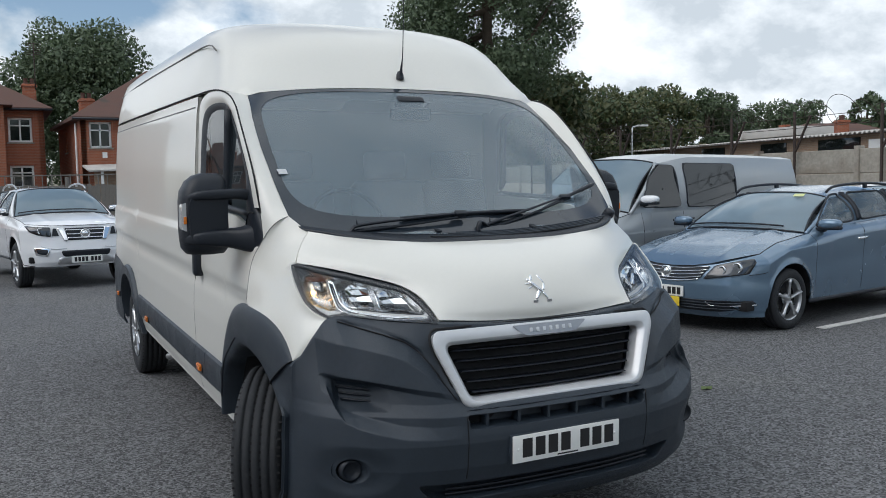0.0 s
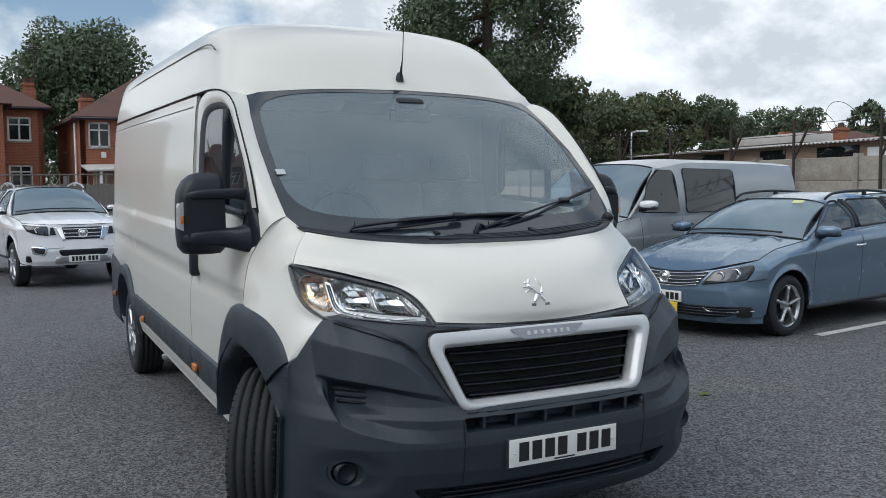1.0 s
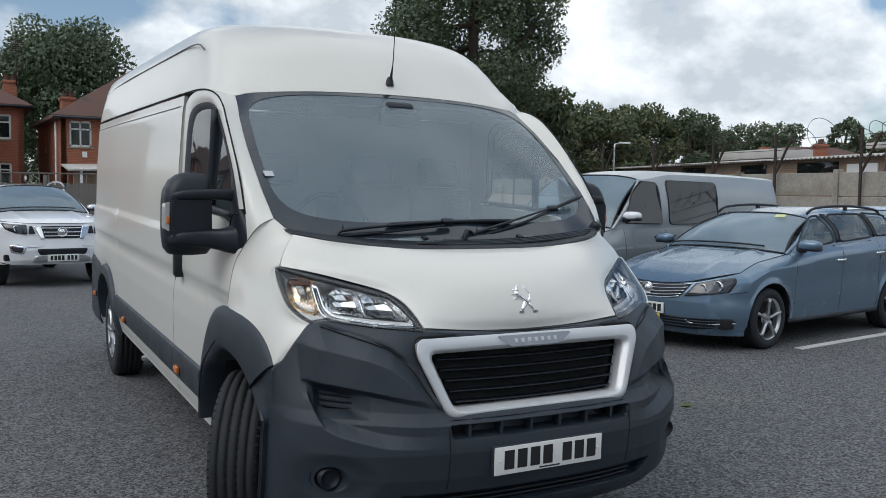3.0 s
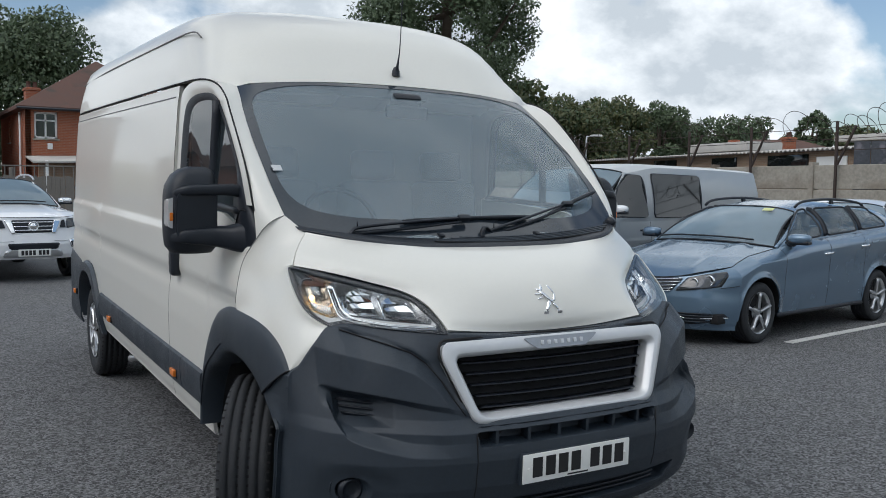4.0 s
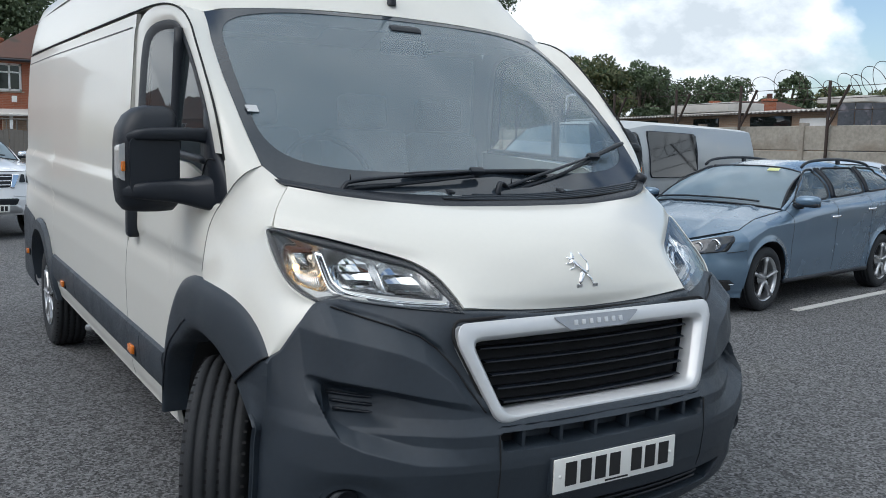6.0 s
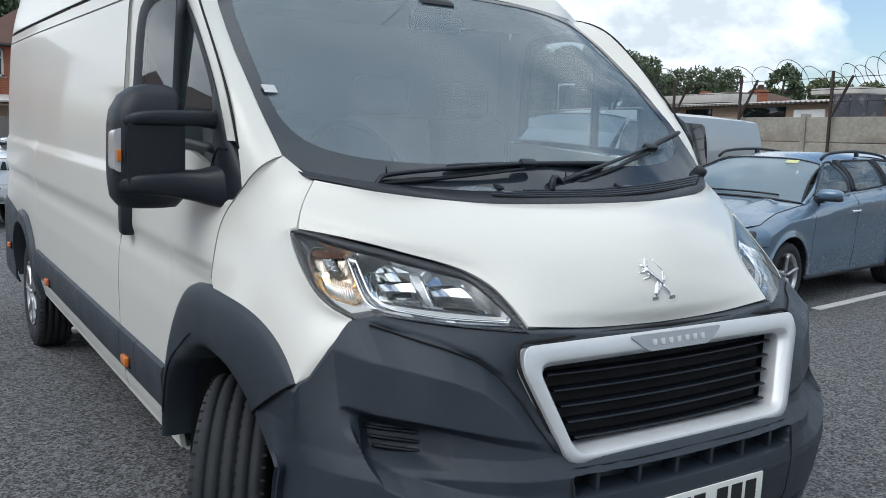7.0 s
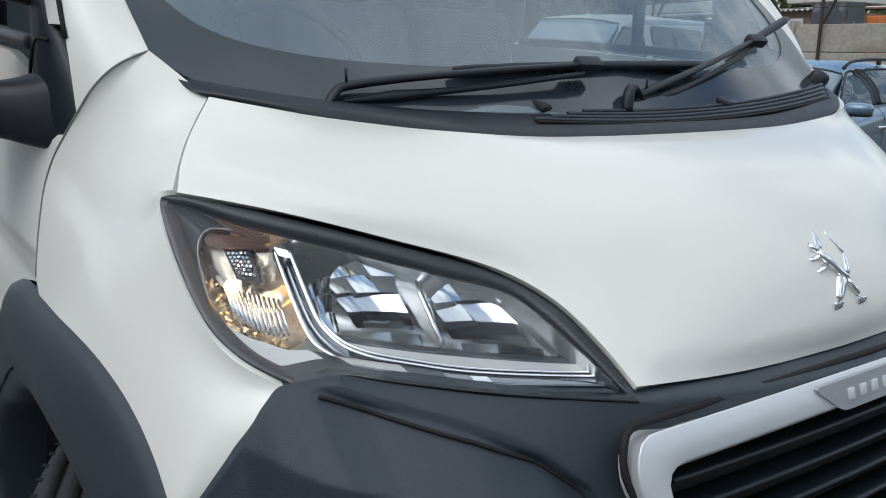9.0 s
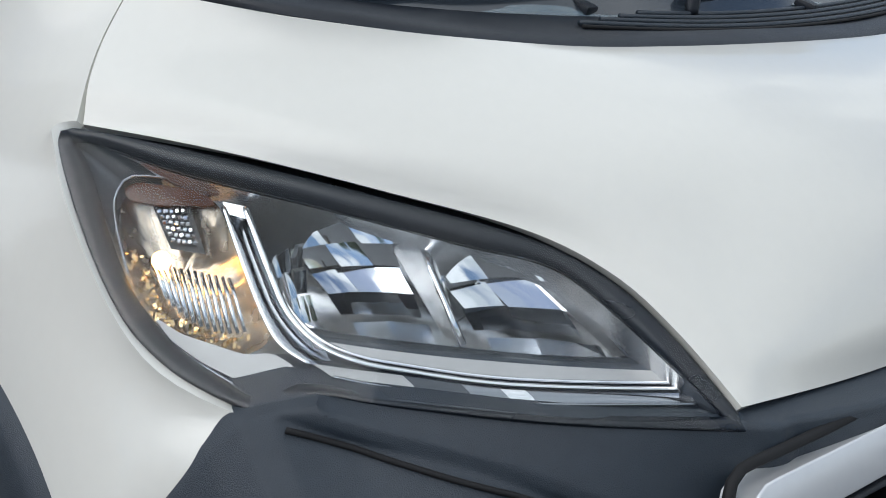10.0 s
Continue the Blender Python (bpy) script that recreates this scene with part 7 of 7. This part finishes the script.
TIMBER = mat("weathered_boards", (0.15, 0.14, 0.125), 0.9, vary=0.25, scale=3, bump=0.4, bump_scale=50)
RUST = mat("rusty_steel", (0.046, 0.032, 0.026), 0.85, vary=0.3, scale=10, bump=0.3)
SHEET = mat("fibre_cement_sheet", (0.50, 0.48, 0.45), 0.85, vary=0.2, scale=1.0, stain=((0.28, 0.25, 0.22), 0.7, 0.55))
LINE = mat("road_paint", (0.62, 0.61, 0.58), 0.75, vary=0.15, scale=6, stain=((0.16, 0.16, 0.16), 22, 0.60))
BARK = mat("bark", (0.09, 0.070, 0.052), 0.95, vary=0.3, scale=6, bump=0.6, bump_scale=30)


def leaf_mat(name, dark, light, autumn=None):
    m = bpy.data.materials.new(name)
    m.use_nodes = True
    n, l = m.node_tree.nodes, m.node_tree.links
    b = n["Principled BSDF"]
    b.inputs["Roughness"].default_value = 0.55
    g = n.new("ShaderNodeNewGeometry")
    r = n.new("ShaderNodeValToRGB")
    r.color_ramp.elements[0].color, r.color_ramp.elements[1].color = (*dark, 1), (*light, 1)
    if autumn:
        e = r.color_ramp.elements.new(0.93)
        e.color = (*autumn, 1)
    l.new(g.outputs["Random Per Island"], r.inputs[0])
    l.new(r.outputs[0], b.inputs["Base Color"])
    tr = n.new("ShaderNodeBsdfTranslucent")
    l.new(r.outputs[0], tr.inputs[0])
    mx = n.new("ShaderNodeMixShader")
    mx.inputs[0].default_value = 0.25
    l.new(b.outputs[0], mx.inputs[1])
    l.new(tr.outputs[0], mx.inputs[2])
    l.new(mx.outputs[0], n["Material Output"].inputs[0])
    return m


LEAF_DARK = leaf_mat("dark_leaves", (0.056, 0.086, 0.042), (0.125, 0.168, 0.088))
LEAF = leaf_mat("green_leaves", (0.038, 0.074, 0.030), (0.098, 0.152, 0.064), (0.14, 0.14, 0.06))
LEAF_LIGHT = leaf_mat("light_leaves", (0.045, 0.075, 0.022), (0.11, 0.145, 0.045), (0.17, 0.11, 0.045))


def build_tree(label, at, height, spread, crown_low, leaves, leaf_size, material, seed, lumps=26):
    """Tapered trunk and limbs under a crown of many small leaves in uneven clumps."""
    rng = np.random.default_rng(seed)
    x, y = at
    rise = 0.021 * max(0.0, y - 5)
    height, crown_low = height + rise, crown_low + rise * 0.6
    tree = thing("tree", label, "tree", pose(x, y, 0))
    mid = (height + crown_low) / 2
    trunk = spline([V(0, 0, -0.1), V(0.1, 0.05, height * 0.3), V(-0.05, 0.1, height * 0.6), V(0.1, 0, height * 0.85)], 14)
    bm = tube(trunk, np.linspace(height * 0.035, height * 0.008, 14), 9)
    rz = (height - crown_low) / 2
    cs = []
    for k in range(lumps):
        d = rng.normal(size=3)
        d /= np.linalg.norm(d)
        q = rng.uniform(0.45, 0.86) ** 0.7
        c = V(d[0] * spread * q, d[1] * spread * q, mid + d[2] * rz * q)
        cs.append((c, rng.uniform(0.22, 0.38) * min(spread, rz * 1.2)))
        if k % 4 == 0:
            s = trunk[int(rng.integers(5, 11))]
            tube(spline([s, s * 0.5 + c * 0.5 + V(0, 0, -0.2), c], 8), np.linspace(height * 0.012, height * 0.003, 8), 6, bm)
    part("trunk", bm, BARK, tree)
    w = np.array([r ** 2 for _, r in cs])
    pick = rng.choice(len(cs), leaves, p=w / w.sum())
    c = np.array([cs[i][0] for i in pick])
    r = np.array([cs[i][1] for i in pick])
    d = rng.normal(size=(leaves, 3))
    d /= np.linalg.norm(d, axis=1, keepdims=True)
    p = c + d * (r * rng.uniform(0.55, 1.12, leaves) ** 0.6)[:, None] * (1, 1, 0.85)
    a = rng.normal(size=(leaves, 3))
    a /= np.linalg.norm(a, axis=1, keepdims=True)
    b = np.cross(a, d)
    b /= np.linalg.norm(b, axis=1, keepdims=True) + 1e-9
    s = leaf_size * rng.uniform(0.6, 1.4, leaves)[:, None]
    quad = np.stack([p - a * s, p + b * s * 0.55, p + a * s, p - b * s * 0.55], 1).reshape(-1, 3)
    me = bpy.data.meshes.new("crown")
    me.from_pydata(quad.tolist(), [], np.arange(leaves * 4).reshape(-1, 4).tolist())
    me.materials.append(material)
    crown = new("crown", me)
    crown.parent = tree
    tagged(crown, kind="stuff")
    return tree


def build_house(label, corner, turn, wide, deep, eaves, ridge, fronts, sides, z0, chimney):
    """A brick house; its near corner at the origin, fronts along x, side wall along y."""
    h = thing("house", label, "house", pose(corner[0], corner[1], 0, 0, 0, turn))
    eaves, ridge, chimney = eaves + z0, ridge + z0, (chimney[0], chimney[1], chimney[2] + z0)
    fronts = [(x, z + z0, w, t) for x, z, w, t in fronts]
    sides = [(x, z + z0, w, t) for x, z, w, t in sides]
    th = 0.25

    def wall(name, length, holes, place):
        # one wall of even thickness with real openings
        xs = sorted({0.0, length, *[v for a in holes for v in (a[0], a[0] + a[2])]})
        zs = sorted({0.0, eaves, *[v for a in holes for v in (a[1], a[1] + a[3])]})
        bm = bmesh.new()
        vs = {(i, k, d): bm.verts.new((x, d * th, z)) for i, x in enumerate(xs) for k, z in enumerate(zs) for d in (0, 1)}

        def full(i, k):
            if not (0 <= i < len(xs) - 1 and 0 <= k < len(zs) - 1):
                return False
            cx, cz = (xs[i] + xs[i + 1]) / 2, (zs[k] + zs[k + 1]) / 2
            return not any(a[0] < cx < a[0] + a[2] and a[1] < cz < a[1] + a[3] for a in holes)
        for i in range(len(xs) - 1):
            for k in range(len(zs) - 1):
                if not full(i, k):
                    continue
                bm.faces.new([vs[q] for q in ((i, k, 0), (i + 1, k, 0), (i + 1, k + 1, 0), (i, k + 1, 0))])
                bm.faces.new([vs[q] for q in ((i, k + 1, 1), (i + 1, k + 1, 1), (i + 1, k, 1), (i, k, 1))])
                for di, dk, p, q in ((-1, 0, (i, k + 1), (i, k)), (1, 0, (i + 1, k), (i + 1, k + 1)), (0, -1, (i, k), (i + 1, k)), (0, 1, (i + 1, k + 1), (i, k + 1))):
                    if not full(i + di, k + dk):
                        bm.faces.new([vs[(*q, 0)], vs[(*p, 0)], vs[(*p, 1)], vs[(*q, 1)]])
        bmesh.ops.delete(bm, geom=[v for v in bm.verts if not v.link_faces], context="VERTS")
        ob = part(name, bm, BRICK, h, smooth=0)
        ob.matrix_basis = place
        for x, z, w, t in holes:
            win = part("window", box((w, 0.02, t), (x + w / 2, 0.16, z + t / 2), 0), TINT, h, "white-framed window")
            win.matrix_basis = place
            for bx, bz, sx, sz in ((x + 0.05, z + t / 2, 0.10, t), (x + w - 0.05, z + t / 2, 0.10, t), (x + w / 2, z + 0.05, w, 0.10), (x + w / 2, z + t - 0.05, w, 0.10), (x + w * 0.5, z + t / 2, 0.08, t), (x + w / 2, z + t * 0.68, w, 0.07)):
                part("frame", box((sx, 0.06, sz), (bx, 0.12, bz), 0.008), UPVC, win)
            part("sill", box((w + 0.16, 0.16, 0.07), (x + w / 2, 0.02, z - 0.035), 0.01), CONCRETE, win)
            part("lintel", box((w + 0.2, 0.03, 0.18), (x + w / 2, -0.004, z + t + 0.09), 0.005), BRICK, win)
    wall("wall", wide, fronts, Matrix.Identity(4))
    wall("wall", deep, sides, pose(0, deep, 0, 0, 0, -90))
    part("wall", box((th, deep, eaves), (wide - th / 2, deep / 2, eaves / 2), 0), BRICK, h)
    part("wall", box((wide, th, eaves), (wide / 2, deep - th / 2, eaves / 2), 0), BRICK, h)
    o = 0.4
    b = bmesh.new()
    base = [(-o, -o), (wide + o, -o), (wide + o, deep + o), (-o, deep + o)]
    run = min(wide, deep) / 2
    if wide >= deep:
        top = [(run, deep / 2), (wide - run, deep / 2)]
    else:
        top = [(wide / 2, run), (wide / 2, deep - run)]
    lo = [b.verts.new((x, y, eaves - 0.05)) for x, y in base]
    hi = [b.verts.new((x, y, ridge)) for x, y in top]
    lo2 = [b.verts.new((x, y, eaves - 0.20)) for x, y in base]
    if wide >= deep:
        fs = [[lo[0], lo[1], hi[1], hi[0]], [lo[1], lo[2], hi[1]], [lo[2], lo[3], hi[0], hi[1]], [lo[3], lo[0], hi[0]]]
    else:
        fs = [[lo[0], lo[1], hi[0]], [lo[1], lo[2], hi[1], hi[0]], [lo[2], lo[3], hi[1]], [lo[3], lo[0], hi[0], hi[1]]]
    for f in fs:
        b.faces.new(f)
    for i in range(4):
        b.faces.new([lo[i], lo2[i], lo2[(i + 1) % 4], lo[(i + 1) % 4]])
    b.faces.new(lo2[::-1])
    roof = part("roof", b, TILE, h, "brown tiled hipped roof", smooth=0)
    cx, cy, ct = chimney
    part("chimney", box((0.65, 0.65, 1.9), (cx, cy, ct - 0.95), 0.02), BRICK, roof)
    box_bm = box((0.75, 0.75, 0.12), (cx, cy, ct - 0.1), 0.02)
    part("chimney_cap", box_bm, BRICK, roof)
    for d in (-0.15, 0.15):
        part("chimney_pot", lathe([(0.11, 0), (0.10, 0.28), (0.12, 0.30)], 12, "z", at=(cx + d, cy, ct)), TILE, roof)
    part("gutter", tube(spline([V(-o, -o - 0.05, eaves - 0.15), V(wide + o, -o - 0.05, eaves - 0.15)], 4), 0.06, 6), BLACK, h)
    part("drainpipe", tube(spline([V(-0.1, 0.9, eaves - 0.3), V(-0.1, 0.9, 0.1)], 4), 0.05, 6), UPVC, h)
    return h


# houses beyond the yard
house_a = build_house("red brick house with brown hipped roof behind the yard", (-7.65, 45.4), 0, 8.0, 8.0, 5.35, 7.9,
                      [(6.37, 3.60, 1.08, 1.22), (6.37, 1.35, 1.08, 1.10), (3.2, 3.6, 1.3, 1.22)], [(2.0, 3.4, 1.0, 1.2)], 0.45, (7.5, 2.6, 6.75))
part("wing_wall", box((6.3, 1.8, 5.75), (3.05, -0.9, 2.87), 0), BRICK, house_a)
part("wing_window", box((0.9, 0.05, 1.3), (5.4, -1.815, 4.65), 0.01), UPVC, house_a)
part("wing_pane", box((0.72, 0.05, 1.12), (5.4, -1.83, 4.65), 0.01), TINT, house_a)
wb = bmesh.new()
wv = [wb.verts.new(v) for v in ((-0.4, -2.2, 5.7), (6.6, -2.2, 5.7), (6.6, 4.0, 5.7), (-0.4, 4.0, 5.7), (3.1, 2.0, 8.0), (3.1, 4.0, 8.25))]
for f in ((0, 1, 4), (1, 2, 5, 4), (3, 0, 4, 5), (0, 3, 2, 1)):
    wb.faces.new([wv[i] for i in f])
part("wing_roof", wb, TILE, house_a, smooth=0)
part("television_aerial", tube(spline([V(7.8, 2.2, 6.9), V(7.8, 2.2, 9.3)], 4), 0.03, 5), RUST, house_a)
ab = bmesh.new()
for k in range(6):
    tube(spline([V(7.45, 2.2, 8.7 + 0.11 * k), V(8.15, 2.2, 8.7 + 0.11 * k)], 3), 0.018, 4, ab)
part("aerial_rods", ab, RUST, house_a)
house_b = build_house("red brick house with brown hipped roof and white window", (1.78, 42.4), 3, 8.0, 8.5, 4.75, 7.55,
                      [(0.38, 3.23, 1.02, 1.25), (3.4, 3.2, 1.6, 1.25), (3.2, 0.9, 1.9, 1.3)], [(3.0, 3.2, 0.7, 1.1)], 0.42, (0.75, 3.0, 5.85))
part("alarm_box", box((0.22, 0.08, 0.28), (1.05, -0.05, 3.3), 0.02), UPVC, house_b)
part("porch_roof", box((6.0, 2.2, 0.08), (3.0, -1.0, 2.75), 0.01, (8, -2, 0)), SHEET, house_b, "pale sloping porch roof")
part("porch_post", box((0.12, 0.12, 2.6), (0.6, -1.9, 1.3), 0.01), UPVC, house_b)
part("porch_wall", box((5.5, 0.12, 2.5), (3.1, -1.2, 1.25), 0.01), BUFF, house_b)
copy_thing(house_a, pose(-25.0, 68.0, 0, 0, 0, 0))
copy_thing(house_b, pose(-40.0, 64.0, 0, 0, 0, 10))
for x, y, turn in ((-21, -7, 90), (-21.5, 4.5, 90), (-20.5, -19, 84), (-22, 16, 92)):
    copy_thing(house_b, pose(x, y, 0, 0, 0, turn))

# timber fence towards the houses
fence = thing("timber_fence", "weathered grey timber board fence with posts", "fence", pose(-4.2, 28.3, 0, 0, 0, -22.3))
slat_mesh = mesh_of("board", box((0.128, 0.02, 1.74), (0, 0, 0.90), 0.004, seg=1), TIMBER)
rng = random.Random(5)
for k in range(84):
    b = new("board", slat_mesh)
    b.parent = fence
    b.matrix_basis = pose(0.07 + k * 0.135, rng.uniform(-0.006, 0.006), rng.uniform(-0.03, 0.02), 0, rng.uniform(-0.5, 0.5), 0)
for k in range(6):
    part("fence_post", box((0.11, 0.11, 2.05), (k * 2.26, 0.07, 1.0), 0.01), TIMBER, fence)
for z in (0.4, 1.45):
    part("fence_rail", box((11.4, 0.05, 0.09), (5.7, 0.04, z), 0.006), TIMBER, fence)
for k in range(40):
    part("trellis_bar", box((0.03, 0.02, 0.42), (0.28 * k + 0.15, 0.03, 1.88), 0, seg=1), TIMBER, fence)
part("trellis_rail", box((11.4, 0.03, 0.04), (5.7, 0.03, 2.08), 0.004), TIMBER, fence)

# concrete panel wall, posts and coiled wire
wall_east = new("wall_east")
tagged(wall_east, "stained concrete panel wall of the yard", "wall", kind="structure")
WALL = pose(15.0, 1.4, 0, 0, 0, 88)
wall_east.matrix_basis = WALL
pan = mesh_of("panel", box((2.88, 0.10, 0.540), (0, 0, 0), 0.012, seg=1), CONCRETE)
for k in range(13):
    for r in range(4):
        q = new("panel", pan)
        q.parent = wall_east
        q.matrix_basis = pose(1.5 + 3.0 * k, 0.012 * ((k * 7 + r * 3) % 3 - 1), 0.275 + 0.552 * r)
    part("wall_post", box((0.13, 0.20, 2.27), (3.0 * k, 0, 1.135), 0.012), CONCRETE, wall_east)
for x in (1.0, 3.4, 5.9, 8.3, 10.7, 12.8, 15.2, 17.6, 20.0, 23.0):
    p = thing("wire_post", "rusty steel post with angled arm on the wall", "post", WALL @ pose(x, 0.16, 0), group="wire posts on the wall")
    part("upright", box((0.055, 0.050, 3.15), (0, 0, 1.58), 0.008), RUST, p)
    part("arm", box((0.045, 0.045, 0.95), (-0.25, 0, 2.62), 0.006, (0, -28, 0)), RUST, p)
coil = []
for k in range(2200):
    t = k / 2200
    a = t * 2 * math.pi * 62
    wob = 0.07 * math.sin(t * 61) + 0.05 * math.sin(t * 143) - 0.03
    coil.append(V(t * 30 + 0.9 * math.sin(t * 37) * 0.4 + 0.12 * math.cos(a), (0.27 + wob) * math.sin(a), 3.10 + wob * 0.6 + (0.27 + wob) * math.cos(a)))
wire = new("razor_wire", mesh_of("razor_wire", tube(coil, 0.007, 4), RUST))
wire.matrix_basis = WALL
tagged(wire, "loops of thin razor wire above the wall", "wire")
for z in (2.55, 2.8, 3.05):
    w = solid("straight_wire", tube(spline([V(0, 0.1, z), V(15, 0.1, z - 0.04), V(30, 0.1, z)], 20), 0.007, 4), RUST, "thin barbed wire strung between the posts", "wire", group="straight wires", at=WALL)

# long low shed
shed = thing("shed", "long low brick shed with corrugated pale roof", "shed", pose(28.7, 18.3, 0, 0, 0, 79.6))
sx = [(0, 45.0)]
part("brick_wall", box((45, 0.25, 3.3), (22.5, -0.2, 1.65), 0.01), BUFF, shed)
part("end_wall", box((0.25, 8, 3.3), (0.0, -4.2, 1.65), 0.01), BUFF, shed)
part("back_wall", box((45, 0.25, 3.6), (22.5, -8.2, 1.8), 0.01), BUFF, shed)
xs = np.linspace(-0.4, 45.4, 700)
cor = 0.045 * np.sin(xs * 2 * math.pi / 0.26)
rows = [np.stack([xs, 0 * xs + y, z + cor], 1) for y, z in ((0.35, 3.32), (0.34, 3.36), (-4, 3.60), (-8.5, 3.85))]
part("corrugated_roof", shell(np.stack(rows), 0.02, core=(22, -4, 0)), SHEET, shed, "pale corrugated sheet roof")
for a, w in ((4.0, 2.4), (8.2, 1.8), (13.0, 2.0)):
    part("dark_window", box((w, 0.10, 0.75), (a, -0.06, 2.80), 0.01), TINT, shed)
part("white_board", box((1.6, 0.06, 0.6), (1.5, -0.03, 2.75), 0.01), UPVC, shed)
part("roof_slab", box((4.6, 2.2, 0.45), (11.5, -3.2, 3.85), 0.05), SHEET, shed)
part("roof_slab", box((2.6, 3.0, 0.26), (3.2, -4.5, 3.98), 0.05), SHEET, shed)
GRAFFITI = mat("painted_sheet", (0.045, 0.050, 0.060), 0.7, vary=0.4, scale=3.0, fine=12, stain=((0.16, 0.15, 0.17), 2.6, 0.56))
hoard = thing("hoarding", "dark weathered sheet hoarding beside the shed", "hoarding", pose(28.05, 18.17, 0, 0, 0, -57))
for k in range(3):
    part("sheet", box((0.56, 0.06, 3.55), (0.29 + 0.58 * k, 0, 1.775), 0.01), GRAFFITI, hoard)
cont = thing("shipping_container", "orange corrugated steel container", "container", pose(29.05, 16.62, 0, 0, 0, -66))
ORANGE = mat("orange_steel", (0.45, 0.14, 0.03), 0.6, vary=0.15, scale=2, stain=((0.20, 0.07, 0.03), 1.5, 0.6))
xs = np.linspace(0, 6.0, 241)
rib = 0.03 * np.sign(np.sin(xs * 2 * math.pi / 0.28)) * np.abs(np.sin(xs * 2 * math.pi / 0.28)) ** 0.4
part("side", shell(np.stack([np.stack([xs, rib, 0 * xs + z], 1) for z in (0.1, 1.5, 3.0)]), 0.03, core=(3, 2, 1)), ORANGE, cont)
part("frame", box((6.1, 2.4, 0.14), (3, 1.25, 3.03), 0.02), ORANGE, cont)
part("end", box((0.06, 2.4, 3.0), (0.02, 1.25, 1.5), 0.02), ORANGE, cont)
far = build_house("low terraced house with slate roof and orange chimneys", (46.6, 29.0), 60, 7.0, 10.0, 3.4, 4.9, [], [], 0.0, (1.6, 5.0, 4.95))
for x, y in ((2.6, 8.0), (5.6, 2.0)):
    part("chimney", box((0.6, 0.55, 1.1), (x, y, 4.25), 0.02), BRICK, far)

# street lamps
for x, y, h in ((29.1, 35.1, 4.5), (37.8, 35.2, 3.8)):
    lp = thing("street_lamp", "grey street lamp with flat white head", "street lamp", pose(x, y, 0), group="street lamps behind the shed")
    part("pole", tube(spline([V(0, 0, 0), V(0, 0, h - 0.15), V(0.05, 0.02, h), V(0.35, -0.1, h + 0.08)], 16), 0.05, 7), ALLOY, lp)
    part("head", box((0.62, 0.24, 0.10), (0.55, -0.2, h + 0.08), 0.03, (0, 0, -25)), UPVC, lp)

# trees
build_tree("large dark green tree behind the brick houses", (4.3, 64.6), 12.6, 5.9, 0.5, 50000, 0.14, LEAF_DARK, 1, 60)
build_tree("small green tree behind the brick house", (10.0, 66.9), 9.0, 2.6, 3.0, 3500, 0.18, LEAF_LIGHT, 2)
build_tree("tall dark green tree behind the yard", (17.2, 30.0), 13.2, 4.0, 4.0, 60000, 0.085, LEAF_DARK, 3, 70)
build_tree("green tree behind the yard", (23.6, 35.7), 7.4, 3.0, 0.8, 7000, 0.16, LEAF, 4)
for i, (x, y, h, s, lo, m, n) in enumerate(((29.5, 41.5, 6.2, 3.6, 0.3, LEAF, 7000), (33.0, 41.0, 7.1, 3.4, 0.5, LEAF, 8000), (37.1, 42.2, 7.0, 3.0, 0.6, LEAF, 7000),
                                            (41.6, 42.2, 7.2, 2.7, 0.5, LEAF_DARK, 6500), (45.5, 44.5, 6.4, 2.6, 0.5, LEAF_DARK, 5500), (48.6, 43.4, 6.7, 3.0, 0.3, LEAF_DARK, 6000),
                                            (53.2, 43.3, 6.4, 3.0, 0.3, LEAF_DARK, 6000), (56.5, 42.0, 5.6, 2.8, 0.2, LEAF_LIGHT, 4500), (49.6, 36.1, 6.7, 1.3, 3.0, LEAF_DARK, 1500),
                                            (45.6, 29.2, 5.4, 2.4, 0.6, LEAF, 5000), (46.5, 26.2, 4.9, 2.2, 0.5, LEAF, 4500), (33.5, 36.5, 3.4, 2.6, 0.0, LEAF_LIGHT, 4500), (26.0, 40.5, 5.8, 3.2, 0.2, LEAF_DARK, 6000))):
    build_tree("green tree in the row behind the yard", (x, y), h, s, lo, int(n * 1.7), 0.13, m, 10 + i)
copy_src = build_tree("large green tree across the yard", (-38, 22), 10.0, 4.5, 2.5, 7000, 0.24, LEAF_DARK, 40, 34)
copy_thing(copy_src, pose(-9, -30, 0, 0, 0, 20))
copy_thing(copy_src, pose(14, -32, 0, 0, 0, 140))
copy_thing(copy_src, pose(-15, -24, 0, 0, 0, 70))
copy_thing(copy_src, pose(2, -27, 0, 0, 0, 200))

# markings and litter on the ground
wl_bm = box((2.9, 0.095, 0.008), (1.45, 0, 0.004), 0.0)
solid("bay_line", wl_bm, LINE, "worn white parking bay line on asphalt", "line", kind="structure", at=pose(5.58, 3.36, 0, 0, 0, 8.6))
leaf_b = bmesh.new()
lv = [leaf_b.verts.new(p) for p in ((-0.05, 0, 0.004), (-0.02, 0.035, 0.02), (0.03, 0.03, 0.012), (0.06, 0.0, 0.02), (0.025, -0.032, 0.006), (-0.02, -0.03, 0.016), (0, 0, 0.005))]
for i in range(6):
    leaf_b.faces.new([lv[i], lv[(i + 1) % 6], lv[6]])
solid("fallen_leaf", leaf_b, leaf_mat("leaf_on_ground", (0.10, 0.16, 0.03), (0.16, 0.20, 0.05)), "small green fallen leaf on asphalt", "leaf", at=pose(2.66, 1.97, 0.001))
